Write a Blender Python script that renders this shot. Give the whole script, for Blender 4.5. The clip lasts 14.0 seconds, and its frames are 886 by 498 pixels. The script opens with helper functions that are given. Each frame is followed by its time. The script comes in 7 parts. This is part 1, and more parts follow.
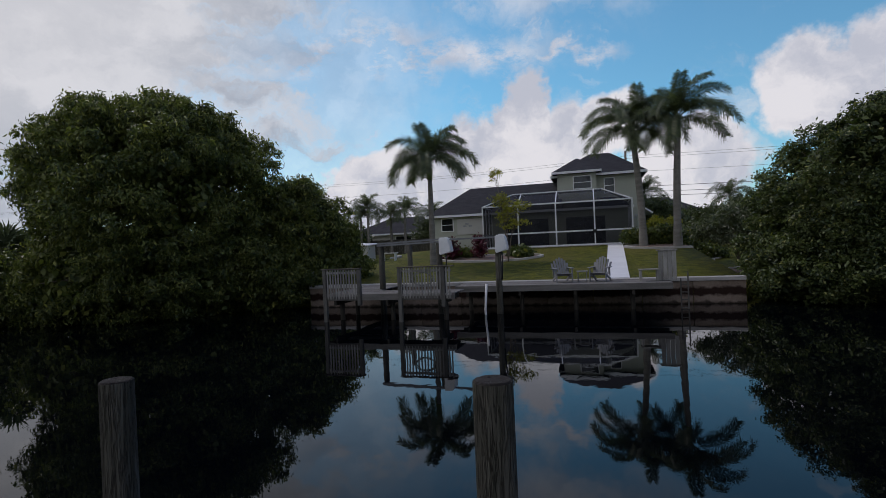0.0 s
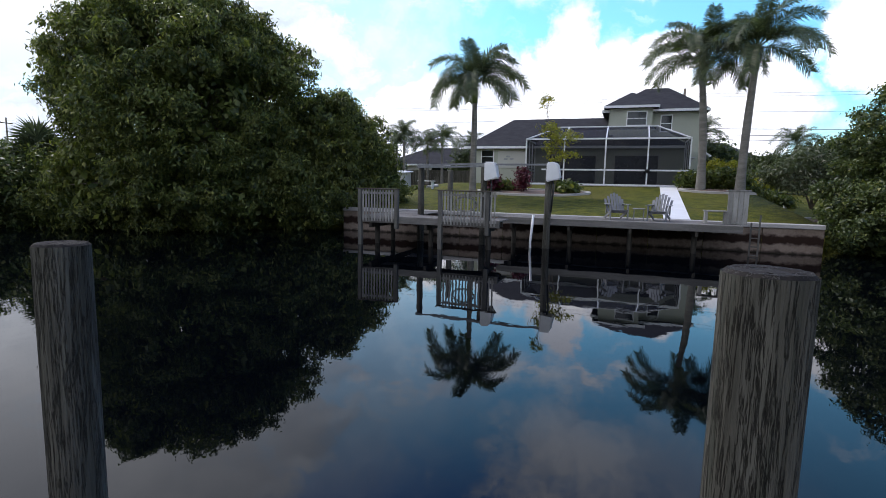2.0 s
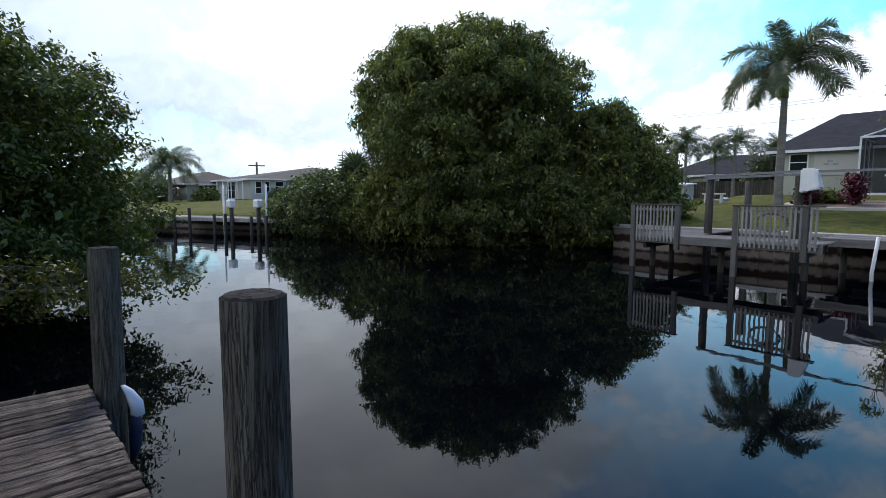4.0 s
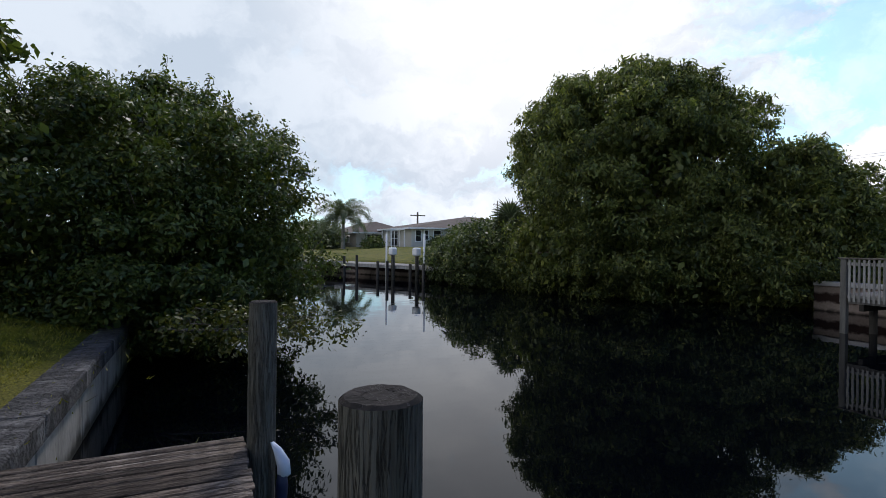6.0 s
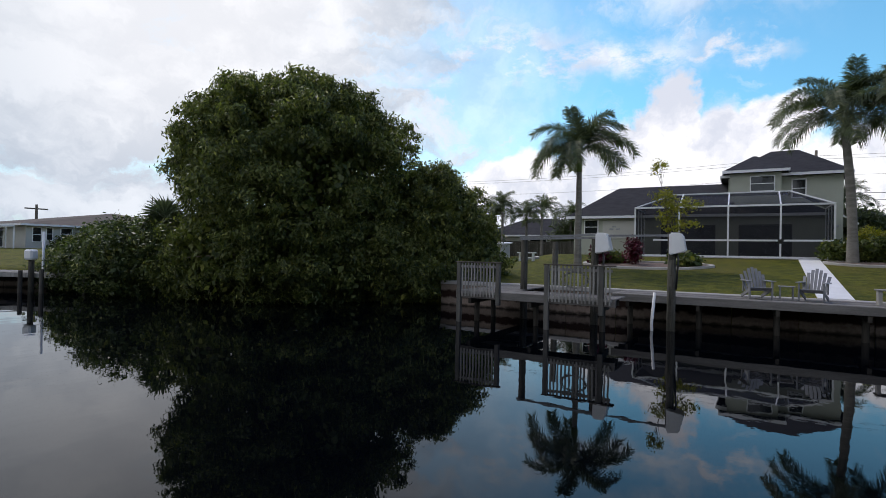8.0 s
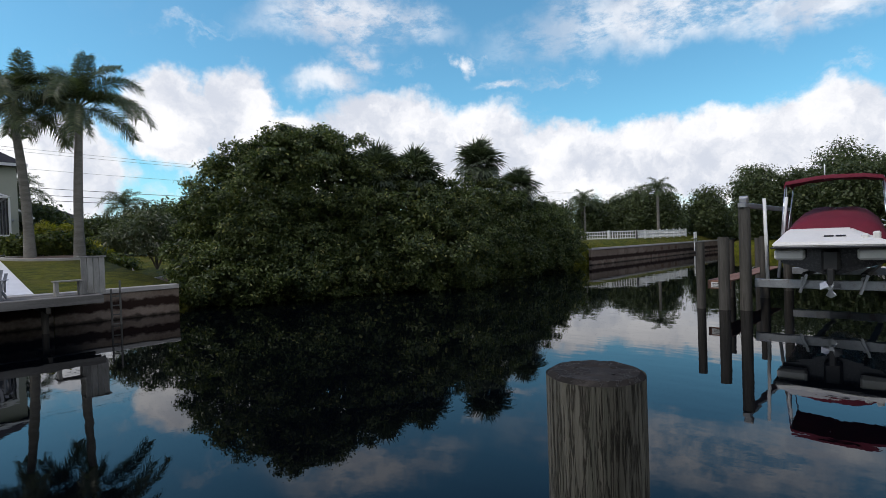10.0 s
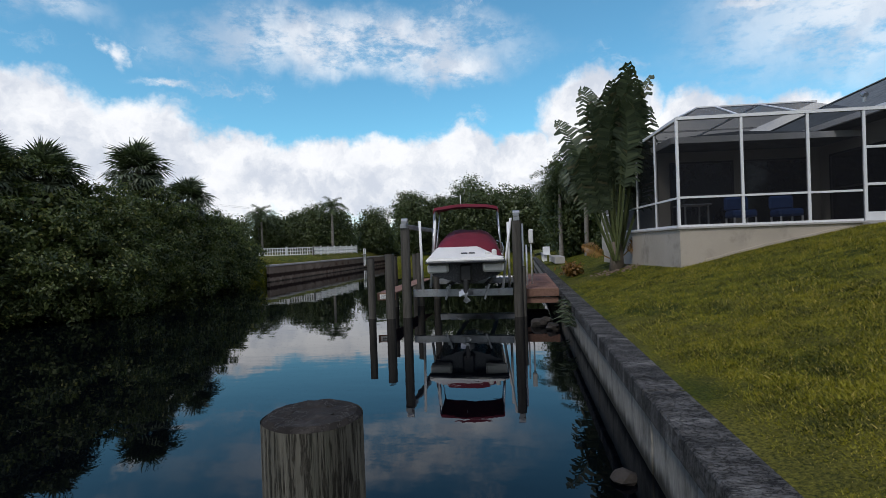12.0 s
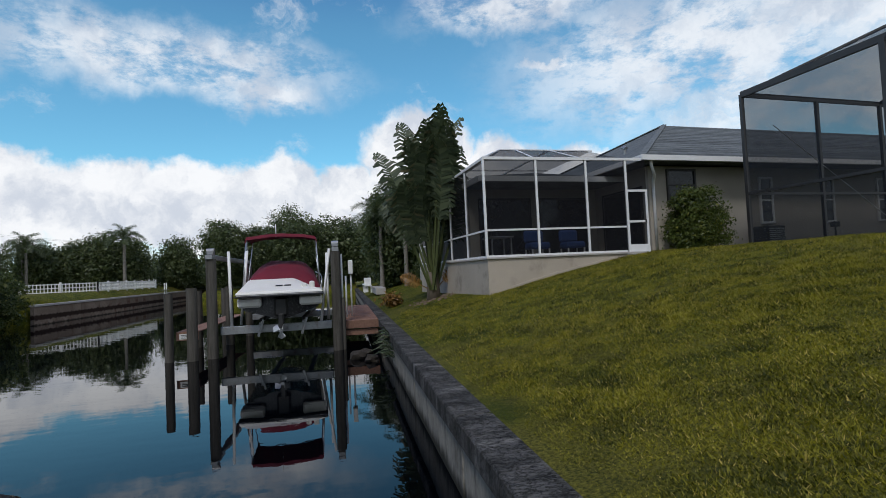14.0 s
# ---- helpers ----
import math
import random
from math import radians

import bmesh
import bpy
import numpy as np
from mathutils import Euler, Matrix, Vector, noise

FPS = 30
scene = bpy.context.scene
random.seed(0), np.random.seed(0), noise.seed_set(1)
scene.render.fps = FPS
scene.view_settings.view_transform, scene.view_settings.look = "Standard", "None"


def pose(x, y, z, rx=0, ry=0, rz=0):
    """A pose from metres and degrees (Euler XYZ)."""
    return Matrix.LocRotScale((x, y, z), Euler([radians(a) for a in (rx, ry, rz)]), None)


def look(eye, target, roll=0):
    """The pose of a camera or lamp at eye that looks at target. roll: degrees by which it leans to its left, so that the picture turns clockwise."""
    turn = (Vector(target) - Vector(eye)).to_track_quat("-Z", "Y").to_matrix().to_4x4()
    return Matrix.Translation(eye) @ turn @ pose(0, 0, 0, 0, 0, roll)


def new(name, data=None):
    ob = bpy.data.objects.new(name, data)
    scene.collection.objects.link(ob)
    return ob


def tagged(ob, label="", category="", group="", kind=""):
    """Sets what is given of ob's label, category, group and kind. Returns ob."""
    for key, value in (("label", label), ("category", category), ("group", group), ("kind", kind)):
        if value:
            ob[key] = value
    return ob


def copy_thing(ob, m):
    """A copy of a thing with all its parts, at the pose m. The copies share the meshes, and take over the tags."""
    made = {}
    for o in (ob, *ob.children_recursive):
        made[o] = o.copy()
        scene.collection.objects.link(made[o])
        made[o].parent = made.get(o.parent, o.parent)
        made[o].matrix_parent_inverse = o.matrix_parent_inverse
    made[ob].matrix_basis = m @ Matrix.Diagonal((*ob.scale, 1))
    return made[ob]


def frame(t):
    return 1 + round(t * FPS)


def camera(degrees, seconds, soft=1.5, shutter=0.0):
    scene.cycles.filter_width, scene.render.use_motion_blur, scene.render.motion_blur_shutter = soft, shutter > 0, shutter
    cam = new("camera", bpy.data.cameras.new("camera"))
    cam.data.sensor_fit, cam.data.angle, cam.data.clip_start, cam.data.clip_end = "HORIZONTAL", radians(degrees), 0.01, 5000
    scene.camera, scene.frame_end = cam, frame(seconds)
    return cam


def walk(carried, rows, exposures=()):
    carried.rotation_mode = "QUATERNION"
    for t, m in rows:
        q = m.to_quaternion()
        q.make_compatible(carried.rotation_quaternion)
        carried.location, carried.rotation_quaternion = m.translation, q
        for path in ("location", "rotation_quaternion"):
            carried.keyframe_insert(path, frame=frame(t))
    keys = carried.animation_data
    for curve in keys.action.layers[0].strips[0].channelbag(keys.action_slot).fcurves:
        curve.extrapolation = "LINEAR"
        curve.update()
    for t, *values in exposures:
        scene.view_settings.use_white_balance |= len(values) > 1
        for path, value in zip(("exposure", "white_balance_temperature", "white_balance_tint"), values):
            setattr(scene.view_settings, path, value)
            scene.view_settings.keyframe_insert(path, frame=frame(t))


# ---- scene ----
from collections import defaultdict

cam = camera(81.0, 14.0, soft=0.5)

# seconds, eye, heading (degrees from +x), pitch, roll
PATH = [
    (0.00, (1.617, -2.132, 2.706), 105.97, -0.34, -2.46),
    (0.50, (1.460, -1.897, 2.421), 104.64, -5.23, -0.62),
    (1.00, (1.213, -1.644, 2.362), 105.55, -7.99, 0.02),
    (1.50, (0.970, -1.280, 2.290), 106.96, -7.87, 0.56),
    (2.00, (0.760, -0.950, 2.200), 109.27, -7.12, 1.19),
    (2.50, (0.580, -0.710, 2.150), 111.93, -8.00, 1.56),
    (3.00, (0.450, -0.580, 2.130), 119.01, -9.18, 1.93),
    (3.50, (0.350, -0.380, 2.170), 129.19, -7.38, 0.66),
    (4.00, (0.240, -0.140, 2.240), 138.34, -5.80, 0.05),
    (4.20, (0.190, -0.060, 2.255), 140.65, -5.29, 0.49),
    (4.60, (0.096, 0.072, 2.291), 145.96, -4.05, 0.49),
    (5.00, (0.002, 0.121, 2.307), 150.42, -2.81, 0.46),
    (5.40, (-0.081, 0.120, 2.309), 153.61, -1.70, 0.43),
    (5.80, (-0.143, 0.099, 2.304), 155.12, -0.83, 0.41),
    (6.05, (-0.166, 0.090, 2.300), 155.03, -0.47, 0.40),
    (6.30, (-0.176, 0.093, 2.297), 154.02, -0.29, 0.39),
    (6.50, (-0.165, 0.135, 2.293), 152.93, 0.04, 0.35),
    (7.00, (-0.181, 0.156, 2.291), 145.33, -0.04, 0.46),
    (7.50, (-0.116, 0.194, 2.295), 134.56, 0.28, 0.63),
    (8.00, (0.013, 0.221, 2.287), 119.94, 0.40, 1.14),
    (8.50, (-0.007, 0.047, 2.299), 101.97, -0.18, 0.56),
    (9.00, (-0.004, -0.062, 2.290), 82.27, -0.41, -0.45),
    (9.20, (0.026, -0.067, 2.282), 74.03, -0.40, -1.32),
    (9.50, (0.036, -0.073, 2.283), 62.25, -0.53, -1.61),
    (9.80, (0.050, -0.056, 2.291), 50.65, -0.72, -1.82),
    (10.10, (0.066, -0.024, 2.303), 39.73, -0.92, -1.96),
    (10.40, (0.083, 0.013, 2.317), 29.98, -1.08, -2.05),
    (10.70, (0.096, 0.049, 2.330), 21.89, -1.18, -2.09),
    (11.00, (0.104, 0.075, 2.340), 15.98, -1.15, -2.09),
    (11.30, (0.104, 0.083, 2.344), 12.73, -0.97, -2.06),
    (11.50, (0.084, 0.075, 2.344), 11.51, -0.52, -2.27),
    (12.00, (0.064, 0.054, 2.348), 8.63, -0.31, -1.97),
    (12.50, (0.046, 0.044, 2.357), 5.78, 0.37, -2.08),
    (13.00, (0.054, 0.032, 2.371), 3.27, 1.20, -2.59),
    (13.50, (0.116, 0.006, 2.338), -0.67, 1.86, -2.45),
    (14.00, (0.270, -0.066, 2.313), -10.86, 2.41, -2.67),
]


def aim(eye, heading, pitch, roll):
    a, b = radians(heading), radians(pitch)
    ahead = Vector((math.cos(a) * math.cos(b), math.sin(a) * math.cos(b), math.sin(b)))
    return look(eye, Vector(eye) + ahead * 10, roll)


EXPOSURES = [(0.0, -0.42, 6350, 16), (0.5, 0.15, 6300, 17), (1.0, 0.42, 6250, 17), (1.5, 0.54, 6200, 16), (3.0, 0.66, 6150, 13), (4.2, 0.62, 6050, 11), (6.3, 0.3, 6400, 14), (7.5, 0.1, 6350, 14), (8.5, 0.2, 6400, 14), (9.2, 0.1, 6400, 13), (11.3, 0.03, 6300, 11), (14.0, -0.05, 6300, 10)]
walk(cam, [(t, aim(eye, h, p, r)) for t, eye, h, p, r in PATH], EXPOSURES)

# ---- light ----
SUN_HEADING, SUN_HEIGHT = 152.0, 52.0
sun = new("sun", bpy.data.lights.new("sun", "SUN"))
sun.data.energy, sun.data.angle, sun.data.color = 1.5, radians(11), (1.0, 0.95, 0.86)
_a, _b = radians(SUN_HEADING), radians(SUN_HEIGHT)
sun.matrix_basis = look((0, 0, 60), Vector((0, 0, 60)) - Vector((math.cos(_a) * math.cos(_b), math.sin(_a) * math.cos(_b), math.sin(_b))))

# heading, height, half width and half height in degrees
CUMULUS = [
    (96.4, 13.2, 2.9, 4.8),
    (99.0, 9.5, 4.5, 4.5),
    (103.0, 8.0, 5.0, 5.0),
    (112.0, 6.0, 7.0, 5.0),
    (92.0, 9.0, 4.5, 5.0),
    (87.5, 11.5, 3.5, 3.8),
    (80.0, 7.0, 6.0, 4.5),
    (70.0, 12.5, 4.2, 5.0),
    (64.0, 13.0, 4.0, 5.2),
    (60.0, 9.0, 6.0, 5.0),
    (48.0, 10.5, 8.0, 5.6),
    (38.5, 9.5, 6.0, 5.2),
    (53.0, 8.0, 7.0, 5.5),
    (30.0, 7.5, 6.0, 4.6),
    (22.0, 7.0, 6.0, 4.6),
    (14.0, 7.2, 6.0, 4.8),
    (7.0, 8.0, 4.5, 4.8),
    (0.0, 7.5, 5.0, 5.0),
    (-8.5, 11.5, 6.0, 5.6),
    (-18.0, 8.5, 7.0, 5.5),
    (-26.0, 7.5, 6.0, 5.0),
]
HIGH_CLOUD = [
    (116.0, 21.0, 12.0, 2.8),
    (104.0, 20.0, 9.0, 2.0),
    (128.0, 20.5, 9.0, 4.0),
    (143.0, 22.0, 14.0, 5.0),
    (92.0, 19.2, 4.0, 0.6),
    (128.0, 16.5, 6.0, 1.5),
    (52.3, 19.3, 2.0, 1.0),
    (54.8, 16.7, 3.0, 1.3),
    (40.0, 19.2, 0.7, 1.0),
    (36.4, 16.8, 2.2, 0.5),
    (52.0, 23.0, 7.5, 2.0),
    (17.0, 21.6, 13.0, 2.6),
    (8.0, 19.4, 5.0, 1.6),
    (-24.0, 21.4, 3.3, 0.6),
    (-38.0, 20.0, 14.0, 6.0),
    (-20.0, 27.0, 8.0, 2.0),
]


class Nodes:
    """Short hand for a node tree."""

    def __init__(self, tree):
        self.tree = tree
        self.tree.nodes.clear()

    def add(self, kind, **values):
        n = self.tree.nodes.new(kind)
        for key, value in values.items():
            if key in n.inputs:
                n.inputs[key].default_value = value
            else:
                setattr(n, key, value)
        return n

    def link(self, a, b):
        self.tree.links.new(a, b)

    def math(self, op, a, b=0.0, clamp=False):
        n = self.tree.nodes.new("ShaderNodeMath")
        n.operation, n.use_clamp = op, clamp
        for i, v in enumerate((a, b)):
            if isinstance(v, (int, float)):
                n.inputs[i].default_value = v
            else:
                self.link(v, n.inputs[i])
        return n.outputs[0]

    def vmath(self, op, a, b=(0, 0, 0)):
        n = self.tree.nodes.new("ShaderNodeVectorMath")
        n.operation = op
        for i, v in enumerate((a, b)):
            if isinstance(v, (tuple, Vector)):
                n.inputs[i].default_value = v
            else:
                self.link(v, n.inputs[i])
        return n.outputs["Value"] if op in ("LENGTH", "DOT_PRODUCT") else n.outputs[0]

    def noise(self, vector, scale, detail=4.0, rough=0.55):
        n = self.add("ShaderNodeTexNoise", Scale=scale, Detail=detail, Roughness=rough)
        self.link(vector, n.inputs["Vector"])
        return n

    def step(self, value, lo, hi, a=0.0, b=1.0):
        n = self.tree.nodes.new("ShaderNodeMapRange")
        n.interpolation_type = "SMOOTHSTEP"
        self.link(value, n.inputs[0])
        for i, v in enumerate((lo, hi, a, b)):
            n.inputs[i + 1].default_value = v
        return n.outputs[0]

    def mix(self, fac, a, b, blend="MIX"):
        n = self.tree.nodes.new("ShaderNodeMix")
        n.data_type, n.blend_type = "RGBA", blend
        for i, v in ((0, fac), (6, a), (7, b)):
            if isinstance(v, (int, float)):
                n.inputs[i].default_value = v
            elif isinstance(v, tuple):
                n.inputs[i].default_value = (*v, 1.0) if len(v) == 3 else v
            else:
                self.link(v, n.inputs[i])
        return n.outputs[2]


def build_sky():
    world = bpy.data.worlds.new("sky")
    scene.world = world
    world.use_nodes = True
    k = Nodes(world.node_tree)
    way = k.add("ShaderNodeTexCoord").outputs["Generated"]
    sky = k.add("ShaderNodeTexSky", sky_type="NISHITA", sun_disc=False, sun_elevation=radians(SUN_HEIGHT), sun_rotation=radians(90 - SUN_HEADING), dust_density=0.7, ozone_density=2.0)
    rough = k.noise(way, 7.0, 6.0, 0.6)
    fine = k.noise(way, 26.0, 4.0, 0.6)
    warp = k.vmath("ADD", k.vmath("SCALE", k.vmath("SUBTRACT", rough.outputs["Color"], (0.5, 0.5, 0.5))), k.vmath("SUBTRACT", fine.outputs["Color"], (0.5, 0.5, 0.5)))
    warp.node.inputs[0].links[0].from_node.inputs["Scale"].default_value = 0.13
    small = warp.node.inputs[1].links[0].from_node
    half = k.tree.nodes.new("ShaderNodeVectorMath")
    half.operation = "SCALE"
    half.inputs["Scale"].default_value = 0.04
    k.link(small.outputs[0], half.inputs[0])
    k.link(half.outputs[0], warp.node.inputs[1])
    bent = k.vmath("ADD", way, warp)

    def masses(rows, soft):
        total = None
        for az, el, wide, high in rows:
            a, e = radians(az), radians(el)
            c = Vector((math.cos(a) * math.cos(e), math.sin(a) * math.cos(e), math.sin(e)))
            across = Vector((-math.sin(a), math.cos(a), 0)) / math.tan(radians(wide))
            up = across.cross(c).normalized() / -math.tan(radians(high))
            off = k.vmath("SUBTRACT", bent, c)
            u, v = k.vmath("DOT_PRODUCT", off, across), k.vmath("DOT_PRODUCT", off, up)
            ahead = k.vmath("DOT_PRODUCT", way, c)
            r = k.math("SQRT", k.math("ADD", k.math("MULTIPLY", u, u), k.math("MULTIPLY", v, v)))
            one = k.math("MULTIPLY", k.step(r, 1.0 + soft, 1.0 - soft), k.math("GREATER_THAN", ahead, 0.3))
            total = one if total is None else k.math("MAXIMUM", total, one)
        return total

    low = masses(CUMULUS, 0.16)
    # the high cloud is thin and torn
    torn = k.noise(k.vmath("MULTIPLY", way, (1.0, 1.0, 2.2)), 11.0, 7.0, 0.68).outputs["Fac"]
    high = k.math("MULTIPLY", masses(HIGH_CLOUD, 0.75), k.step(torn, 0.34, 0.56, 0.12, 1.0))
    height = k.tree.nodes.new("ShaderNodeSeparateXYZ")
    k.link(way, height.inputs[0])
    z = height.outputs["Z"]
    # a veil of bright cloud round the hidden sun, to the west, and haze along the horizon
    a = radians(150)
    west = k.vmath("DOT_PRODUCT", way, (math.cos(a) * 0.93, math.sin(a) * 0.93, 0.36))
    streak = k.noise(k.vmath("MULTIPLY", bent, (1.0, 1.0, 2.6)), 4.5, 6.0, 0.6).outputs["Fac"]
    veil = k.math("MULTIPLY", k.step(k.math("ADD", west, k.math("MULTIPLY", k.math("SUBTRACT", streak, 0.5), 0.42)), 0.80, 0.94), 1.0)
    veil = k.math("MAXIMUM", veil, k.step(k.vmath("DOT_PRODUCT", bent, (-0.955, -0.14, 0.25)), 0.86, 0.95))
    ahead = k.step(k.math("ADD", k.math("ABSOLUTE", z), k.math("MULTIPLY", k.math("SUBTRACT", streak, 0.5), 0.35)), 0.16, 0.0, 0.0, 0.75)
    wisps = k.math("MULTIPLY", k.step(streak, 0.56, 0.75), 0.55)
    # thin haze to the north-west
    b = radians(130)
    wisps = k.math("MAXIMUM", wisps, k.step(k.vmath("DOT_PRODUCT", bent, (math.cos(b) * 0.96, math.sin(b) * 0.96, 0.28)), 0.88, 0.99, 0.0, 0.45))
    # the far half of the sky, which only the water and the glass mirror, is loosely clouded
    overhead = k.math("MULTIPLY", k.step(k.noise(k.vmath("MULTIPLY", bent, (1.0, 1.0, 1.4)), 2.6, 6.0, 0.6).outputs["Fac"], 0.47, 0.62), k.math("MULTIPLY", k.step(z, 0.3, 0.5), k.step(k.vmath("DOT_PRODUCT", way, (math.cos(a), math.sin(a), 0.0)), 0.1, 0.55)))
    south = k.step(k.math("ADD", k.vmath("DOT_PRODUCT", way, (-0.25, -0.94, 0.22)), k.math("MULTIPLY", k.math("SUBTRACT", streak, 0.5), 0.9)), 0.35, 0.7, 0.0, 0.95)
    overhead = k.math("MAXIMUM", overhead, south)
    cover = k.math("MAXIMUM", k.math("MAXIMUM", low, k.math("MULTIPLY", high, 0.85)), k.math("MAXIMUM", k.math("MAXIMUM", veil, ahead), k.math("MAXIMUM", wisps, k.math("MULTIPLY", overhead, 0.9))))
    # shading inside the clouds
    puff = k.noise(k.vmath("ADD", bent, (0.0, 0.0, 0.035)), 9.0, 5.0, 0.55).outputs["Fac"]
    white = k.mix(k.step(puff, 0.36, 0.62), (0.66, 0.70, 0.77), (0.99, 0.99, 0.99))
    grey = k.mix(k.step(k.noise(k.vmath("MULTIPLY", bent, (1.0, 1.0, 2.2)), 4.6, 5.0).outputs["Fac"], 0.38, 0.62), (0.44, 0.51, 0.59), (0.77, 0.82, 0.86))
    white = k.mix(veil, white, grey)
    glow = k.mix(k.math("MULTIPLY", k.step(k.vmath("DOT_PRODUCT", way, (math.cos(a) * 0.86, math.sin(a) * 0.86, 0.5)), 0.87, 0.99), 0.60), white, (1.02, 1.01, 0.98))
    far_west = k.math("MULTIPLY", k.step(k.vmath("DOT_PRODUCT", way, (-0.97, -0.2, 0.13)), 0.72, 0.97), 0.6)
    glow = k.mix(far_west, glow, (0.46, 0.54, 0.61))
    back_sky, back_cloud = k.add("ShaderNodeBackground", Strength=0.15), k.add("ShaderNodeBackground", Strength=1.0)
    deep = k.mix(k.step(z, 0.41, 0.64), (0.64, 1.10, 1.08), (0.24, 0.42, 0.86))
    k.link(k.mix(1.0, sky.outputs[0], deep, "MULTIPLY"), back_sky.inputs[0])
    k.link(glow, back_cloud.inputs[0])
    both, out = k.add("ShaderNodeMixShader"), k.add("ShaderNodeOutputWorld")
    k.link(cover, both.inputs[0])
    k.link(back_sky.outputs[0], both.inputs[1])
    k.link(back_cloud.outputs[0], both.inputs[2])
    k.link(both.outputs[0], out.inputs[0])


build_sky()

# ---- materials ----
def surface(name, a, b=None, rough=0.6, metal=0.0, scale=4.0, fine=60.0, bump=0.15, depth=0.01, stretch=(1, 1, 1), spread=0.0, spec=0.5, stain=None, coat=0.0, crack=None, tide=None, band=None):
    """A surface whose colour runs between a and b in large patches and fine grain. spread: how far single objects differ; stain: a third colour in blotches."""
    m = bpy.data.materials.new(name)
    m.use_nodes = True
    k = Nodes(m.node_tree)
    b = b or tuple(v * 0.7 for v in a)
    where = k.add("ShaderNodeTexCoord").outputs["Object"]
    vec = k.vmath("MULTIPLY", where, stretch)
    info = k.add("ShaderNodeObjectInfo")
    shift = k.vmath("ADD", vec, k.vmath("SCALE", info.outputs["Location"]))
    shift.node.inputs[1].links[0].from_node.inputs["Scale"].default_value = 0.37
    big, small = k.noise(shift, scale, 4.0, 0.6), k.noise(shift, fine, 5.0, 0.65)
    fac = k.math("ADD", k.math("MULTIPLY", k.step(big.outputs["Fac"], 0.3, 0.7), 0.6), k.math("MULTIPLY", k.step(small.outputs["Fac"], 0.3, 0.7), 0.4))
    colour = k.mix(fac, a, b)
    if stain:
        colour = k.mix(k.math("MULTIPLY", k.step(k.noise(shift, scale * 0.6, 6.0, 0.7).outputs["Fac"], 0.52, 0.68), 0.85), colour, stain)
    if tide:
        # weed and wet below the high-water mark
        level = k.tree.nodes.new("ShaderNodeSeparateXYZ")
        k.link(k.vmath("ADD", where, k.vmath("SCALE", k.noise(shift, 3.0).outputs["Color"])), level.inputs[0])
        level.inputs[0].links[0].from_node.inputs[1].links[0].from_node.inputs["Scale"].default_value = 0.3
        colour = k.mix(k.step(level.outputs["Z"], tide[1] + 0.15, tide[0] + 0.15), colour, tide[2])
        if band:
            # a rust-dark stripe of old weed between two levels
            colour = k.mix(k.math("MULTIPLY", k.step(level.outputs["Z"], band[0] + 0.08, band[0] + 0.20), k.step(level.outputs["Z"], band[1] + 0.20, band[1] + 0.08)), colour, band[2])
    lines = None
    if crack:
        # long dark splits along the grain: (colour, how many to the metre, width)
        run = k.noise(shift, crack[1], 6.0, 0.72).outputs["Fac"]
        lines = k.step(k.math("ABSOLUTE", k.math("SUBTRACT", run, 0.5)), 0.0, crack[2], 1.0, 0.0)
        colour = k.mix(k.math("MULTIPLY", lines, 0.62), colour, crack[0])
    if spread:
        tone = k.step(info.outputs["Random"], 0.0, 1.0, 1.0 - spread, 1.0 + spread)
        grey = k.tree.nodes.new("ShaderNodeCombineColor")
        for i in range(3):
            k.link(tone, grey.inputs[i])
        colour = k.mix(1.0, colour, grey.outputs[0], "MULTIPLY")
    p = k.add("ShaderNodeBsdfPrincipled", Metallic=metal)
    p.inputs["Specular IOR Level"].default_value = spec
    p.inputs["Coat Weight"].default_value = coat
    k.link(colour, p.inputs["Base Color"])
    k.link(k.step(small.outputs["Fac"], 0.2, 0.8, max(0.02, rough - 0.1), min(1.0, rough + 0.1)), p.inputs["Roughness"])
    if bump:
        bp = k.add("ShaderNodeBump", Strength=bump, Distance=depth)
        k.link(k.math("SUBTRACT", small.outputs["Fac"], lines) if crack else small.outputs["Fac"], bp.inputs["Height"])
        k.link(bp.outputs[0], p.inputs["Normal"])
    k.link(p.outputs[0], k.add("ShaderNodeOutputMaterial").inputs[0])
    return m


def foliage(name, a, b, c, through_light=0.3, rough=0.45, patch_scale=0.55, patchy=0.9):
    """Leaves: each island takes its own green between a and b, some c; light passes through them."""
    m = bpy.data.materials.new(name)
    m.use_nodes = True
    k = Nodes(m.node_tree)
    geo = k.add("ShaderNodeNewGeometry")
    where = k.add("ShaderNodeTexCoord").outputs["Object"]
    patch = k.noise(where, patch_scale, 3.0).outputs["Fac"]
    colour = k.mix(k.step(k.math("ADD", k.math("MULTIPLY", geo.outputs["Random Per Island"], 0.55), k.math("MULTIPLY", k.math("SUBTRACT", patch, 0.5), patchy)), -0.1, 0.6), a, b)
    colour = k.mix(k.math("GREATER_THAN", k.math("FRACT", k.math("MULTIPLY", geo.outputs["Random Per Island"], 37.0)), 0.94), colour, c)
    p = k.add("ShaderNodeBsdfPrincipled", Roughness=rough)
    p.inputs["Specular IOR Level"].default_value = 0.35
    t = k.add("ShaderNodeBsdfTranslucent")
    k.link(colour, p.inputs["Base Color"])
    k.link(k.mix(1.0, colour, (1.0, 1.15, 0.55), "MULTIPLY"), t.inputs[0])
    both = k.add("ShaderNodeMixShader", Fac=through_light)
    k.link(p.outputs[0], both.inputs[1])
    k.link(t.outputs[0], both.inputs[2])
    k.link(both.outputs[0], k.add("ShaderNodeOutputMaterial").inputs[0])
    return m


